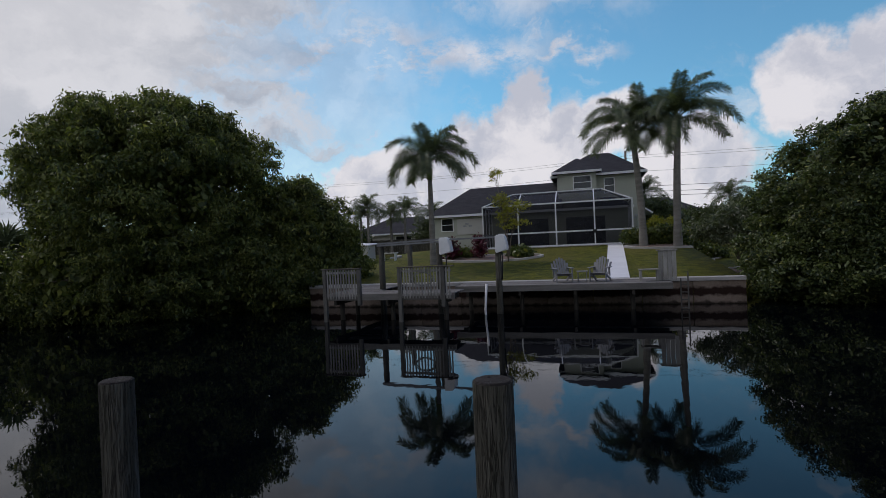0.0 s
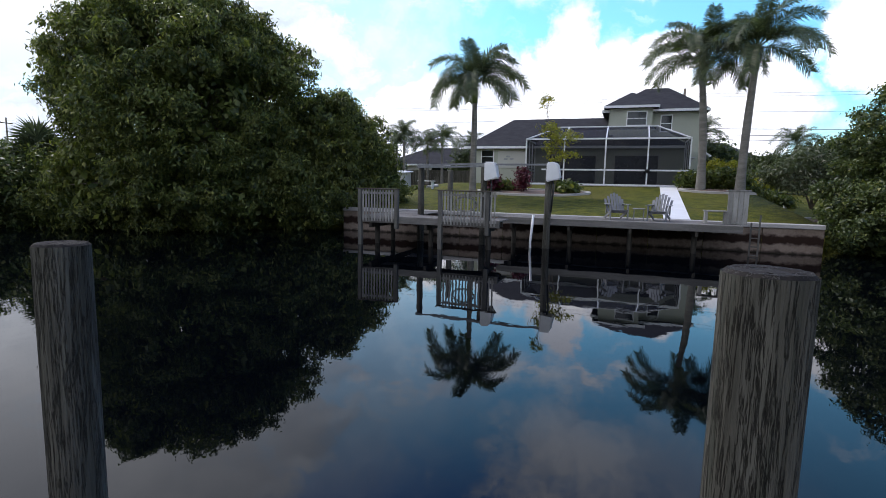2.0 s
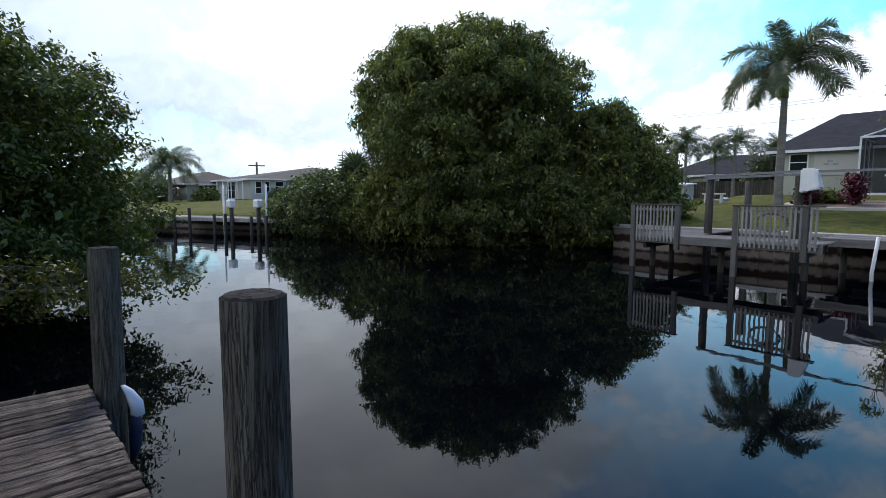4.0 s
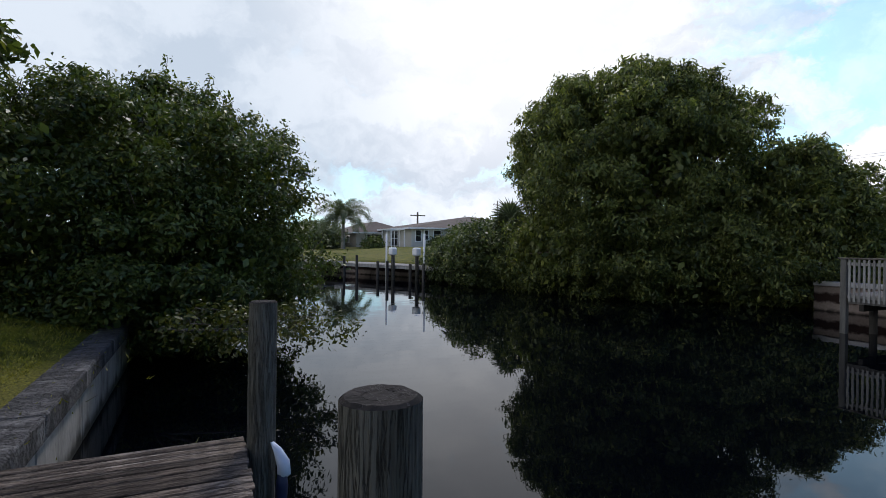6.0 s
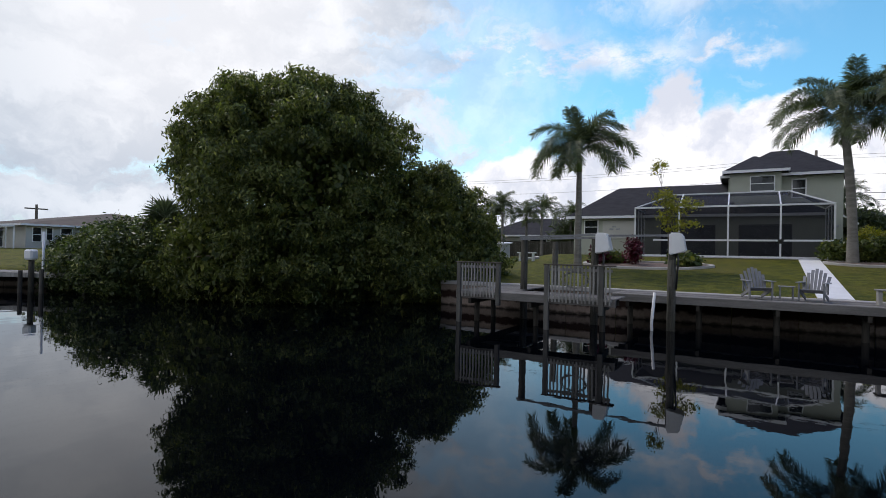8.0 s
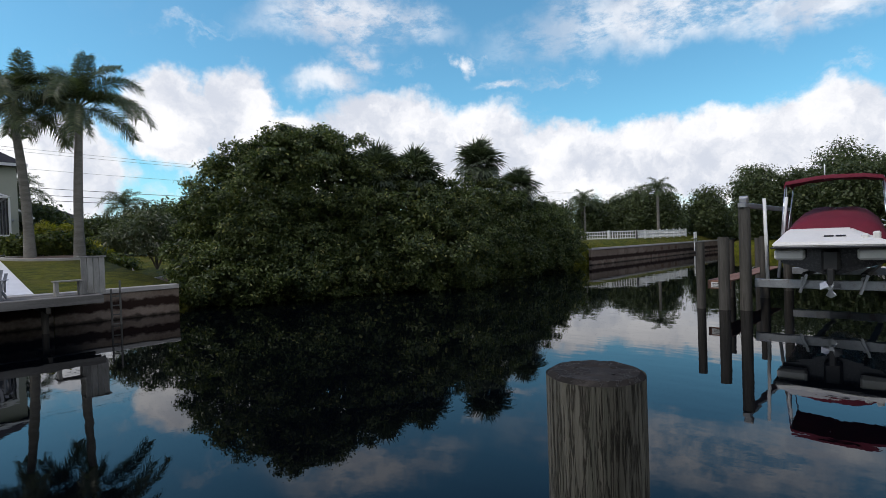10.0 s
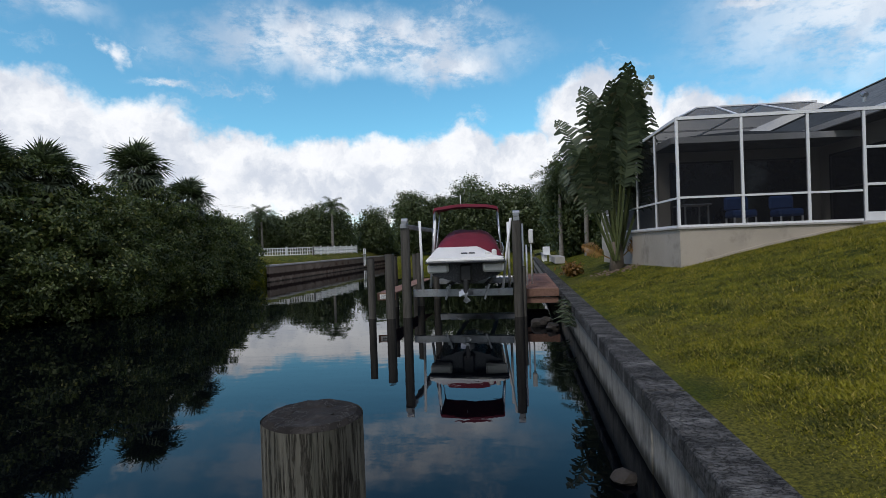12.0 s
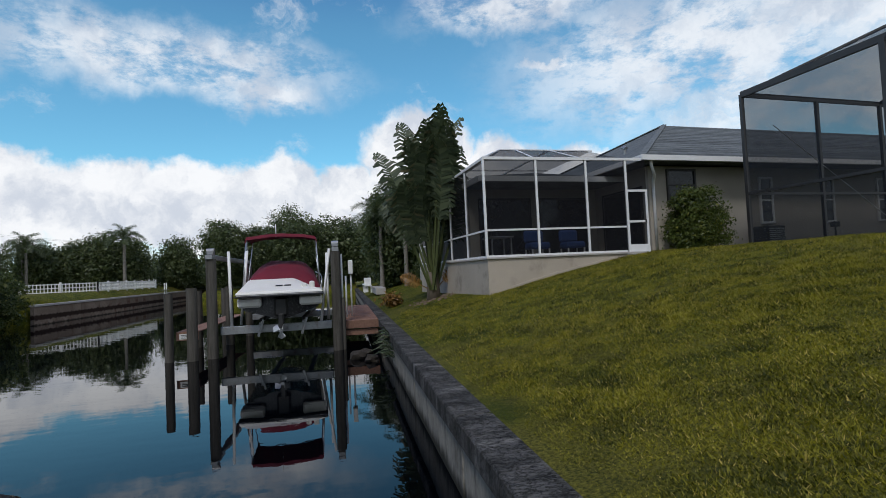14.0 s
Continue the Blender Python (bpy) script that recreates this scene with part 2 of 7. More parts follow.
def screen_mesh(name, colour, open_share):
    """Insect screen: a fine weave, seen as a part-open dark veil."""
    m = bpy.data.materials.new(name)
    m.use_nodes = True
    k = Nodes(m.node_tree)
    p = k.add("ShaderNodeBsdfPrincipled", Roughness=0.6)
    p.inputs["Specular IOR Level"].default_value = 0.1
    where = k.add("ShaderNodeTexCoord").outputs["Object"]
    k.link(k.mix(k.noise(where, 1.5, 3.0).outputs["Fac"], colour, tuple(v * 1.6 for v in colour)), p.inputs["Base Color"])
    both = k.add("ShaderNodeMixShader", Fac=open_share)
    k.link(p.outputs[0], both.inputs[1])
    k.link(k.add("ShaderNodeBsdfTransparent").outputs[0], both.inputs[2])
    k.link(both.outputs[0], k.add("ShaderNodeOutputMaterial").inputs[0])
    return m


def water_surface():
    m = bpy.data.materials.new("canal_water")
    m.use_nodes = True
    k = Nodes(m.node_tree)
    where = k.add("ShaderNodeTexCoord").outputs["Object"]
    p = k.add("ShaderNodeBsdfPrincipled", Roughness=0.012, IOR=1.33)
    k.link(k.mix(k.noise(where, 0.08, 3.0).outputs["Fac"], (0.0005, 0.0010, 0.0022), (0.0009, 0.0013, 0.0020)), p.inputs["Base Color"])
    p.inputs["Specular Tint"].default_value = (0.84, 0.90, 1.0, 1.0)
    swell = k.noise(k.vmath("MULTIPLY", where, (1.0, 0.45, 1.0)), 1.3, 2.0, 0.5).outputs["Fac"]
    ripple = k.noise(where, 7.0, 2.0, 0.5).outputs["Fac"]
    bp = k.add("ShaderNodeBump", Strength=0.5, Distance=0.007)
    k.link(k.math("ADD", swell, k.math("MULTIPLY", ripple, 0.07)), bp.inputs["Height"])
    k.link(bp.outputs[0], p.inputs["Normal"])
    k.link(p.outputs[0], k.add("ShaderNodeOutputMaterial").inputs[0])
    return m


def lawn_surface():
    """Turf: green and straw in patches, mown blades as fine grain; bare soil under water."""
    m = bpy.data.materials.new("turf")
    m.use_nodes = True
    k = Nodes(m.node_tree)
    where = k.add("ShaderNodeTexCoord").outputs["Object"]
    big, mid, small = k.noise(where, 0.35, 4.0, 0.6), k.noise(where, 2.2, 4.0, 0.6), k.noise(where, 38.0, 4.0, 0.7)
    green = k.mix(k.step(mid.outputs["Fac"], 0.35, 0.65), (0.074, 0.090, 0.005), (0.212, 0.200, 0.013))
    green = k.mix(k.math("MULTIPLY", k.step(big.outputs["Fac"], 0.48, 0.62), 0.7), green, (0.222, 0.188, 0.034))
    green = k.mix(k.step(small.outputs["Fac"], 0.25, 0.75), (0.014, 0.022, 0.003), green)
    p = k.add("ShaderNodeBsdfPrincipled", Roughness=0.85)
    p.inputs["Specular IOR Level"].default_value = 0.15
    k.link(green, p.inputs["Base Color"])
    bp = k.add("ShaderNodeBump", Strength=0.9, Distance=0.04)
    k.link(small.outputs["Fac"], bp.inputs["Height"])
    k.link(bp.outputs[0], p.inputs["Normal"])
    k.link(p.outputs[0], k.add("ShaderNodeOutputMaterial").inputs[0])
    return m


GREY_WOOD = surface("weathered_board", (0.038, 0.028, 0.021), (0.180, 0.144, 0.112), 0.9, scale=2.6, fine=24.0, bump=1.0, depth=0.008, stretch=(4, 0.3, 4), spread=0.45, spec=0.15, stain=(0.26, 0.222, 0.182), crack=((0.010, 0.008, 0.007), 13.0, 0.05))
RED_WOOD = surface("deck_board", (0.17, 0.095, 0.068), (0.29, 0.165, 0.12), 0.8, scale=3.0, fine=24.0, bump=0.5, stretch=(0.5, 5, 5), spread=0.2, spec=0.2)
OLD_DECK = surface("bleached_deck_board", (0.115, 0.107, 0.097), (0.225, 0.213, 0.196), 0.9, scale=2.0, fine=20.0, bump=0.4, stretch=(0.5, 5, 5), spread=0.2, spec=0.15)
RAIL_WOOD = surface("bleached_rail_wood", (0.17, 0.162, 0.148), (0.35, 0.34, 0.315), 0.9, scale=2.0, fine=30.0, bump=0.4, stretch=(4, 4, 0.6), spread=0.2, spec=0.15)
POST_WOOD = surface("grey_post_wood", (0.075, 0.072, 0.064), (0.16, 0.152, 0.136), 0.9, scale=2.0, fine=24.0, bump=0.5, stretch=(4, 4, 0.5), spread=0.15, spec=0.15)
DARK_RAIL = surface("dark_rail_wood", (0.065, 0.055, 0.045), (0.13, 0.115, 0.098), 0.9, scale=2.0, fine=20.0, bump=0.5, stretch=(0.6, 4, 4), spec=0.15)
PILE_WOOD = surface("weathered_pile", (0.055, 0.052, 0.042), (0.170, 0.160, 0.132), 0.92, scale=2.2, fine=14.0, bump=1.0, depth=0.012, stretch=(6, 6, 0.3), spread=0.15, spec=0.15, stain=(0.066, 0.069, 0.054), crack=((0.014, 0.012, 0.010), 9.0, 0.03))
DARK_WOOD = surface("dark_timber", (0.022, 0.020, 0.017), (0.065, 0.058, 0.048), 0.85, scale=2.2, fine=12.0, bump=0.6, stretch=(4, 4, 0.4), spec=0.2)
LIFT_WOOD = surface("grey_brown_post", (0.040, 0.037, 0.032), (0.105, 0.098, 0.086), 0.9, scale=2.2, fine=14.0, bump=0.8, stretch=(5, 5, 0.3), spread=0.2, spec=0.15)
PILE_END = surface("cracked_pile_end", (0.010, 0.009, 0.008), (0.036, 0.031, 0.027), 0.9, scale=9.0, fine=45.0, bump=0.8, depth=0.006, spec=0.15, stain=(0.060, 0.053, 0.047), crack=((0.20, 0.19, 0.18), 9.0, 0.008))
CONCRETE = surface("seawall_concrete", (0.34, 0.315, 0.27), (0.17, 0.157, 0.135), 0.9, scale=1.8, fine=22.0, bump=0.7, stain=(0.07, 0.066, 0.056), stretch=(1.6, 1, 0.5), spec=0.2, tide=(0.04, 0.24, (0.028, 0.027, 0.020)))
CAP_STONE = surface("seawall_cap", (0.026, 0.026, 0.025), (0.150, 0.144, 0.134), 0.95, scale=2.2, fine=24.0, bump=1.0, depth=0.02, stretch=(2.2, 1.0, 1.2), spec=0.12, stain=(0.23, 0.22, 0.205), crack=((0.014, 0.014, 0.014), 9.0, 0.03))
FAR_CONCRETE = surface("far_seawall_concrete", (0.27, 0.215, 0.175), (0.15, 0.115, 0.09), 0.9, scale=0.7, fine=12.0, bump=0.4, stain=(0.10, 0.05, 0.035), spec=0.2, tide=(0.00, 0.14, (0.03, 0.024, 0.018)), band=(0.34, 0.66, (0.026, 0.014, 0.010)))
FAR_CAP = surface("pale_concrete_cap", (0.45, 0.43, 0.40), (0.33, 0.31, 0.29), 0.85, scale=1.2, fine=25.0, bump=0.2)
WHITE_CONCRETE = surface("white_path", (0.74, 0.74, 0.74), (0.62, 0.62, 0.62), 0.8, scale=1.0, fine=30.0)
STUCCO_GREEN = surface("pale_stucco", (0.42, 0.43, 0.355), (0.36, 0.37, 0.31), 0.9, scale=0.6, fine=60.0, bump=0.3)
STUCCO_BEIGE = surface("beige_stucco", (0.46, 0.40, 0.33), (0.38, 0.33, 0.27), 0.9, scale=0.8, fine=60.0, bump=0.3, stain=(0.24, 0.21, 0.17))
STUCCO_CREAM = surface("cream_stucco", (0.42, 0.385, 0.335), (0.36, 0.33, 0.285), 0.9, scale=0.8, fine=60.0, bump=0.3)
STUCCO_WHITE = surface("white_stucco", (0.52, 0.51, 0.47), (0.44, 0.43, 0.40), 0.9, scale=0.6, fine=50.0, bump=0.2)
SHINGLE_DARK = surface("charcoal_shingle", (0.026, 0.026, 0.029), (0.050, 0.049, 0.053), 0.95, scale=1.5, fine=7.0, bump=0.6, depth=0.02, stretch=(1, 1, 3), spec=0.12)
SHINGLE_BLUE = surface("slate_shingle", (0.085, 0.095, 0.10), (0.17, 0.185, 0.19), 0.95, scale=1.8, fine=9.0, bump=0.7, depth=0.02, stretch=(1, 1, 4), spread=0.16, spec=0.12)
SHINGLE_BROWN = surface("brown_shingle", (0.062, 0.047, 0.039), (0.100, 0.078, 0.065), 0.95, scale=1.0, fine=6.0, bump=0.4)
WHITE_METAL = surface("white_aluminium", (0.80, 0.80, 0.80), (0.72, 0.72, 0.73), 0.4, scale=2.0, fine=40.0, bump=0.0)
BRONZE_METAL = surface("bronze_aluminium", (0.022, 0.021, 0.022), (0.035, 0.033, 0.033), 0.4, scale=2.0, fine=40.0, bump=0.0)
GALV = surface("galvanised_steel", (0.42, 0.43, 0.44), (0.30, 0.31, 0.32), 0.45, 0.7, scale=5.0, fine=40.0, bump=0.1, stain=(0.22, 0.18, 0.15))
GALV_DULL = surface("dull_galvanised_beam", (0.15, 0.155, 0.165), (0.23, 0.235, 0.24), 0.6, scale=5.0, fine=40.0, bump=0.1, stain=(0.10, 0.085, 0.07))
CHROME = surface("polished_rail", (0.52, 0.53, 0.54), (0.42, 0.43, 0.44), 0.34, 0.9, scale=9.0, fine=50.0, bump=0.0)
WHITE_PLASTIC = surface("white_plastic", (0.80, 0.80, 0.79), (0.72, 0.72, 0.71), 0.35, scale=3.0, fine=30.0, bump=0.02)
GELCOAT = surface("white_gelcoat", (0.78, 0.76, 0.72), (0.70, 0.69, 0.65), 0.42, scale=2.0, fine=20.0, bump=0.0, spec=0.3)
HULL_DARK = surface("dark_hull_side", (0.03, 0.03, 0.035), (0.055, 0.05, 0.05), 0.25, scale=2.0, fine=20.0, bump=0.0, coat=0.3)
CANVAS_RED = surface("maroon_canvas", (0.165, 0.008, 0.026), (0.105, 0.005, 0.017), 0.85, scale=2.2, fine=90.0, bump=0.3)
BLACK_PLASTIC = surface("black_plastic", (0.015, 0.015, 0.016), (0.03, 0.03, 0.03), 0.45, scale=6.0, fine=40.0, bump=0.1)
CHAIR_PLASTIC = surface("grey_chair_plastic", (0.22, 0.222, 0.228), (0.16, 0.163, 0.168), 0.6, scale=5.0, fine=40.0, bump=0.1)
GLASS_DARK = surface("dark_window_glass", (0.012, 0.014, 0.016), (0.02, 0.022, 0.026), 0.06, scale=1.0, fine=8.0, bump=0.0, spec=0.6)
SHADE_CLOTH = surface("dim_interior", (0.05, 0.05, 0.05), (0.085, 0.082, 0.078), 0.9, scale=1.0, fine=14.0)
BARK = surface("brown_bark", (0.10, 0.08, 0.06), (0.17, 0.14, 0.11), 0.95, scale=4.0, fine=20.0, bump=0.8, depth=0.02, stretch=(2, 2, 0.6))
PALM_BARK = surface("pale_palm_bark", (0.24, 0.225, 0.20), (0.13, 0.12, 0.105), 0.9, scale=1.5, fine=12.0, bump=0.5, stretch=(1, 1, 4), spec=0.15)
CROWN_SHAFT = surface("green_crownshaft", (0.09, 0.14, 0.035), (0.13, 0.17, 0.05), 0.5, scale=2.0, fine=15.0, bump=0.1)
MULCH = surface("shell_mulch", (0.13, 0.088, 0.066), (0.24, 0.175, 0.14), 0.95, scale=6.0, fine=30.0, bump=1.0, depth=0.03)
ROCK = surface("shore_rock", (0.022, 0.019, 0.016), (0.060, 0.052, 0.044), 0.9, scale=5.0, fine=30.0, bump=0.8, spec=0.15)
SOIL = surface("bank_soil", (0.06, 0.05, 0.035), (0.10, 0.085, 0.06), 0.95, scale=1.0, fine=14.0, bump=0.8, depth=0.03)
TURF, WATER = lawn_surface(), water_surface()
SCREEN_DARK = screen_mesh("dark_screen", (0.008, 0.008, 0.010), 0.38)
SCREEN_LIGHT = screen_mesh("light_screen", (0.016, 0.018, 0.022), 0.50)
SCREEN_FAR = screen_mesh("grey_screen", (0.014, 0.015, 0.020), 0.36)
LEAF_FICUS = foliage("glossy_leaf", (0.042, 0.062, 0.019), (0.185, 0.205, 0.056), (0.30, 0.30, 0.08), 0.4, patch_scale=1.0, patchy=1.2)
LEAF_MANGROVE = foliage("mangrove_leaf", (0.024, 0.042, 0.015), (0.126, 0.155, 0.050), (0.25, 0.25, 0.08), patch_scale=1.3, patchy=1.3)
LEAF_BUSH = foliage("shrub_leaf", (0.034, 0.054, 0.013), (0.110, 0.138, 0.028), (0.19, 0.19, 0.035), patch_scale=0.9)
LEAF_PALM = foliage("palm_leaflet", (0.050, 0.068, 0.040), (0.130, 0.155, 0.085), (0.19, 0.19, 0.10), 0.35)
LEAF_FAN = foliage("fan_leaf_blade", (0.046, 0.064, 0.040), (0.125, 0.150, 0.088), (0.22, 0.20, 0.12), 0.2)
LEAF_BLADE = foliage("broad_leaf_blade", (0.040, 0.058, 0.032), (0.098, 0.120, 0.064), (0.12, 0.11, 0.06), 0.2)
LEAF_STALK = surface("yellow_green_stalk", (0.11, 0.13, 0.04), (0.05, 0.065, 0.026), 0.5, scale=2.0, fine=20.0, bump=0.1, stretch=(3, 3, 0.5))
LEAF_YELLOW = foliage("yellow_green_leaf", (0.22, 0.22, 0.015), (0.36, 0.33, 0.03), (0.15, 0.18, 0.02), 0.3)
LEAF_PALE = foliage("grey_green_leaf", (0.070, 0.088, 0.050), (0.150, 0.170, 0.105), (0.34, 0.33, 0.27), 0.3)
LEAF_LOW = foliage("olive_leaf", (0.036, 0.044, 0.008), (0.095, 0.098, 0.018), (0.15, 0.14, 0.03), 0.3)
LEAF_RED = foliage("red_leaf", (0.055, 0.006, 0.016), (0.12, 0.012, 0.03), (0.05, 0.035, 0.02), 0.2)
LEAF_DRY = foliage("dry_leaf", (0.22, 0.11, 0.03), (0.30, 0.17, 0.05), (0.17, 0.10, 0.04), 0.2)
LEAF_FAR = foliage("distant_leaf", (0.042, 0.062, 0.026), (0.105, 0.130, 0.052), (0.15, 0.17, 0.07), 0.25)


# ---- building blocks ----
def thing(name, at, label, category, group="", kind=""):
    ob = new(name)
    ob.empty_display_size = 0.2
    ob.matrix_basis = Matrix.Translation(at)
    return tagged(ob, label, category, group, kind)


def hang(ob, parent, label=""):
    if parent is not None:
        ob.parent = parent
        ob.matrix_parent_inverse = parent.matrix_basis.inverted() if parent.parent is None else Matrix.Identity(4)
    return tagged(ob, label)


def part(name, bm, material, parent=None, label="", smooth=False):
    """Links a bmesh, laid out in the world, as one mesh under a thing or a part."""
    me = bpy.data.meshes.new(name)
    bmesh.ops.recalc_face_normals(bm, faces=bm.faces)
    bm.to_mesh(me)
    bm.free()
    me.materials.append(material)
    if smooth:
        me.polygons.foreach_set("use_smooth", np.ones(len(me.polygons), bool))
    return hang(new(name, me), parent, label)


def mesh_of(name, verts, faces, material, parent=None, label="", smooth=False):
    me = bpy.data.meshes.new(name)
    verts, faces = np.asarray(verts, np.float32), np.asarray(faces, np.int32)
    n, size = faces.shape
    me.vertices.add(len(verts))
    me.vertices.foreach_set("co", verts.ravel())
    me.loops.add(n * size)
    me.loops.foreach_set("vertex_index", faces.ravel())
    me.polygons.add(n)
    me.polygons.foreach_set("loop_start", np.arange(n, dtype=np.int32) * size)
    me.polygons.foreach_set("loop_total", np.full(n, size, np.int32))
    if smooth:
        me.polygons.foreach_set("use_smooth", np.ones(n, bool))
    me.update(calc_edges=True)
    me.materials.append(material)
    return hang(new(name, me), parent, label)


def box(bm, lo, hi, bevel=0.0):
    x0, y0, z0 = lo
    x1, y1, z1 = hi
    v = [bm.verts.new(p) for p in ((x0, y0, z0), (x1, y0, z0), (x1, y1, z0), (x0, y1, z0), (x0, y0, z1), (x1, y0, z1), (x1, y1, z1), (x0, y1, z1))]
    f = [bm.faces.new([v[i] for i in q]) for q in ((0, 3, 2, 1), (4, 5, 6, 7), (0, 1, 5, 4), (1, 2, 6, 5), (2, 3, 7, 6), (3, 0, 4, 7))]
    if bevel:
        bmesh.ops.bevel(bm, geom=list({e for q in f for e in q.edges}), offset=bevel, segments=1, affect="EDGES", profile=0.5)
    return bm


def frame_of(a, b):
    d = (Vector(b) - Vector(a)).normalized()
    side = d.cross(Vector((0, 0, 1)))
    side = Vector((1, 0, 0)) if side.length < 1e-4 else side.normalized()
    return d, side, side.cross(d)


def beam(bm, a, b, wide, high):
    """A bar of square section between two points; wide lies level."""
    d, s, u = frame_of(a, b)
    a, b = Vector(a), Vector(b)
    ring = [s * (wide / 2 * i) + u * (high / 2 * j) for i, j in ((-1, -1), (1, -1), (1, 1), (-1, 1))]
    v, w = [bm.verts.new(a + r) for r in ring], [bm.verts.new(b + r) for r in ring]
    bm.faces.new(v[::-1])
    bm.faces.new(w)
    for i in range(4):
        bm.faces.new((v[i], v[(i + 1) % 4], w[(i + 1) % 4], w[i]))
    return bm


def tube(bm, points, radii, sides=10, caps=True):
    """A round bar along points."""
    pts = [Vector(p) for p in points]
    if isinstance(radii, (int, float)):
        radii = [radii] * len(pts)
    rings, ref = [], None
    for i, p in enumerate(pts):
        d = (pts[min(i + 1, len(pts) - 1)] - pts[max(i - 1, 0)]).normalized()
        if ref is None:
            ref = Vector((1, 0, 0)) if abs(d.x) < 0.9 else Vector((0, 1, 0))
        s = (ref - d * ref.dot(d)).normalized()
        u = d.cross(s)
        ref = s
        rings.append([bm.verts.new(p + (s * math.cos(2 * math.pi * j / sides) + u * math.sin(2 * math.pi * j / sides)) * radii[i]) for j in range(sides)])
    for r, q in zip(rings, rings[1:]):
        for j in range(sides):
            bm.faces.new((r[j], r[(j + 1) % sides], q[(j + 1) % sides], q[j]))
    if caps:
        bm.faces.new(rings[0][::-1])
        bm.faces.new(rings[-1])
    return bm


def plate(bm, corners, thick=0.0, along=None):
    """A flat sheet through corners, with thickness along a direction."""
    pts = [Vector(c) for c in corners]
    v = [bm.verts.new(p) for p in pts]
    if not thick:
        bm.faces.new(v)
        return bm
    n = Vector(along) if along else (pts[1] - pts[0]).cross(pts[2] - pts[0]).normalized()
    w = [bm.verts.new(p + n * thick) for p in pts]
    bm.faces.new(v)
    bm.faces.new(w[::-1])
    for i in range(len(v)):
        j = (i + 1) % len(v)
        bm.faces.new((v[i], v[j], w[j], w[i]))
    return bm


def set_down(before, move):
    """Moves all things made since the set of names `before` by one matrix: a lot is drawn to its own plan, then set in place."""
    for ob in bpy.data.objects:
        if ob.parent is None and ob.name not in before:
            ob.matrix_basis = move @ ob.matrix_basis


def made():
    return {ob.name for ob in bpy.data.objects}


def about(point, scale=(1, 1, 1), turn=0.0, shift=(0, 0, 0)):
    """Scales and turns about a point, then shifts."""
    p = Vector(point)
    return Matrix.Translation(p + Vector(shift)) @ pose(0, 0, 0, 0, 0, turn) @ Matrix.Diagonal((*scale, 1.0)) @ Matrix.Translation(-p)


# ---- leaves, trees ----
RNG = np.random.default_rng(7)


def leaves_at(centres, outward, size, ratio=0.45, hang_down=0.3, jitter=0.9):
    """Diamond leaves, folded along the rib, at centres, loosely facing outward."""
    n = len(centres)
    out = outward + RNG.normal(0, jitter, (n, 3))
    out[:, 2] += 0.35
    out /= np.linalg.norm(out, axis=1, keepdims=True) + 1e-9
    along = RNG.normal(0, 1, (n, 3)) + outward * 0.5
    along[:, 2] -= hang_down
    along -= out * (along * out).sum(1, keepdims=True)
    along /= np.linalg.norm(along, axis=1, keepdims=True) + 1e-9
    side = np.cross(out, along)
    long = (size * RNG.uniform(0.65, 1.3, n))[:, None]
    wide = long * ratio * 0.5
    base = centres - along * long * 0.5
    tip = centres + along * long * 0.5 - out * long * 0.12
    left = centres + side * wide + out * long * 0.06
    right = centres - side * wide + out * long * 0.06
    verts = np.stack([base, right, tip, left], 1).reshape(-1, 3)
    return verts, np.arange(n * 4, dtype=np.int32).reshape(-1, 4)


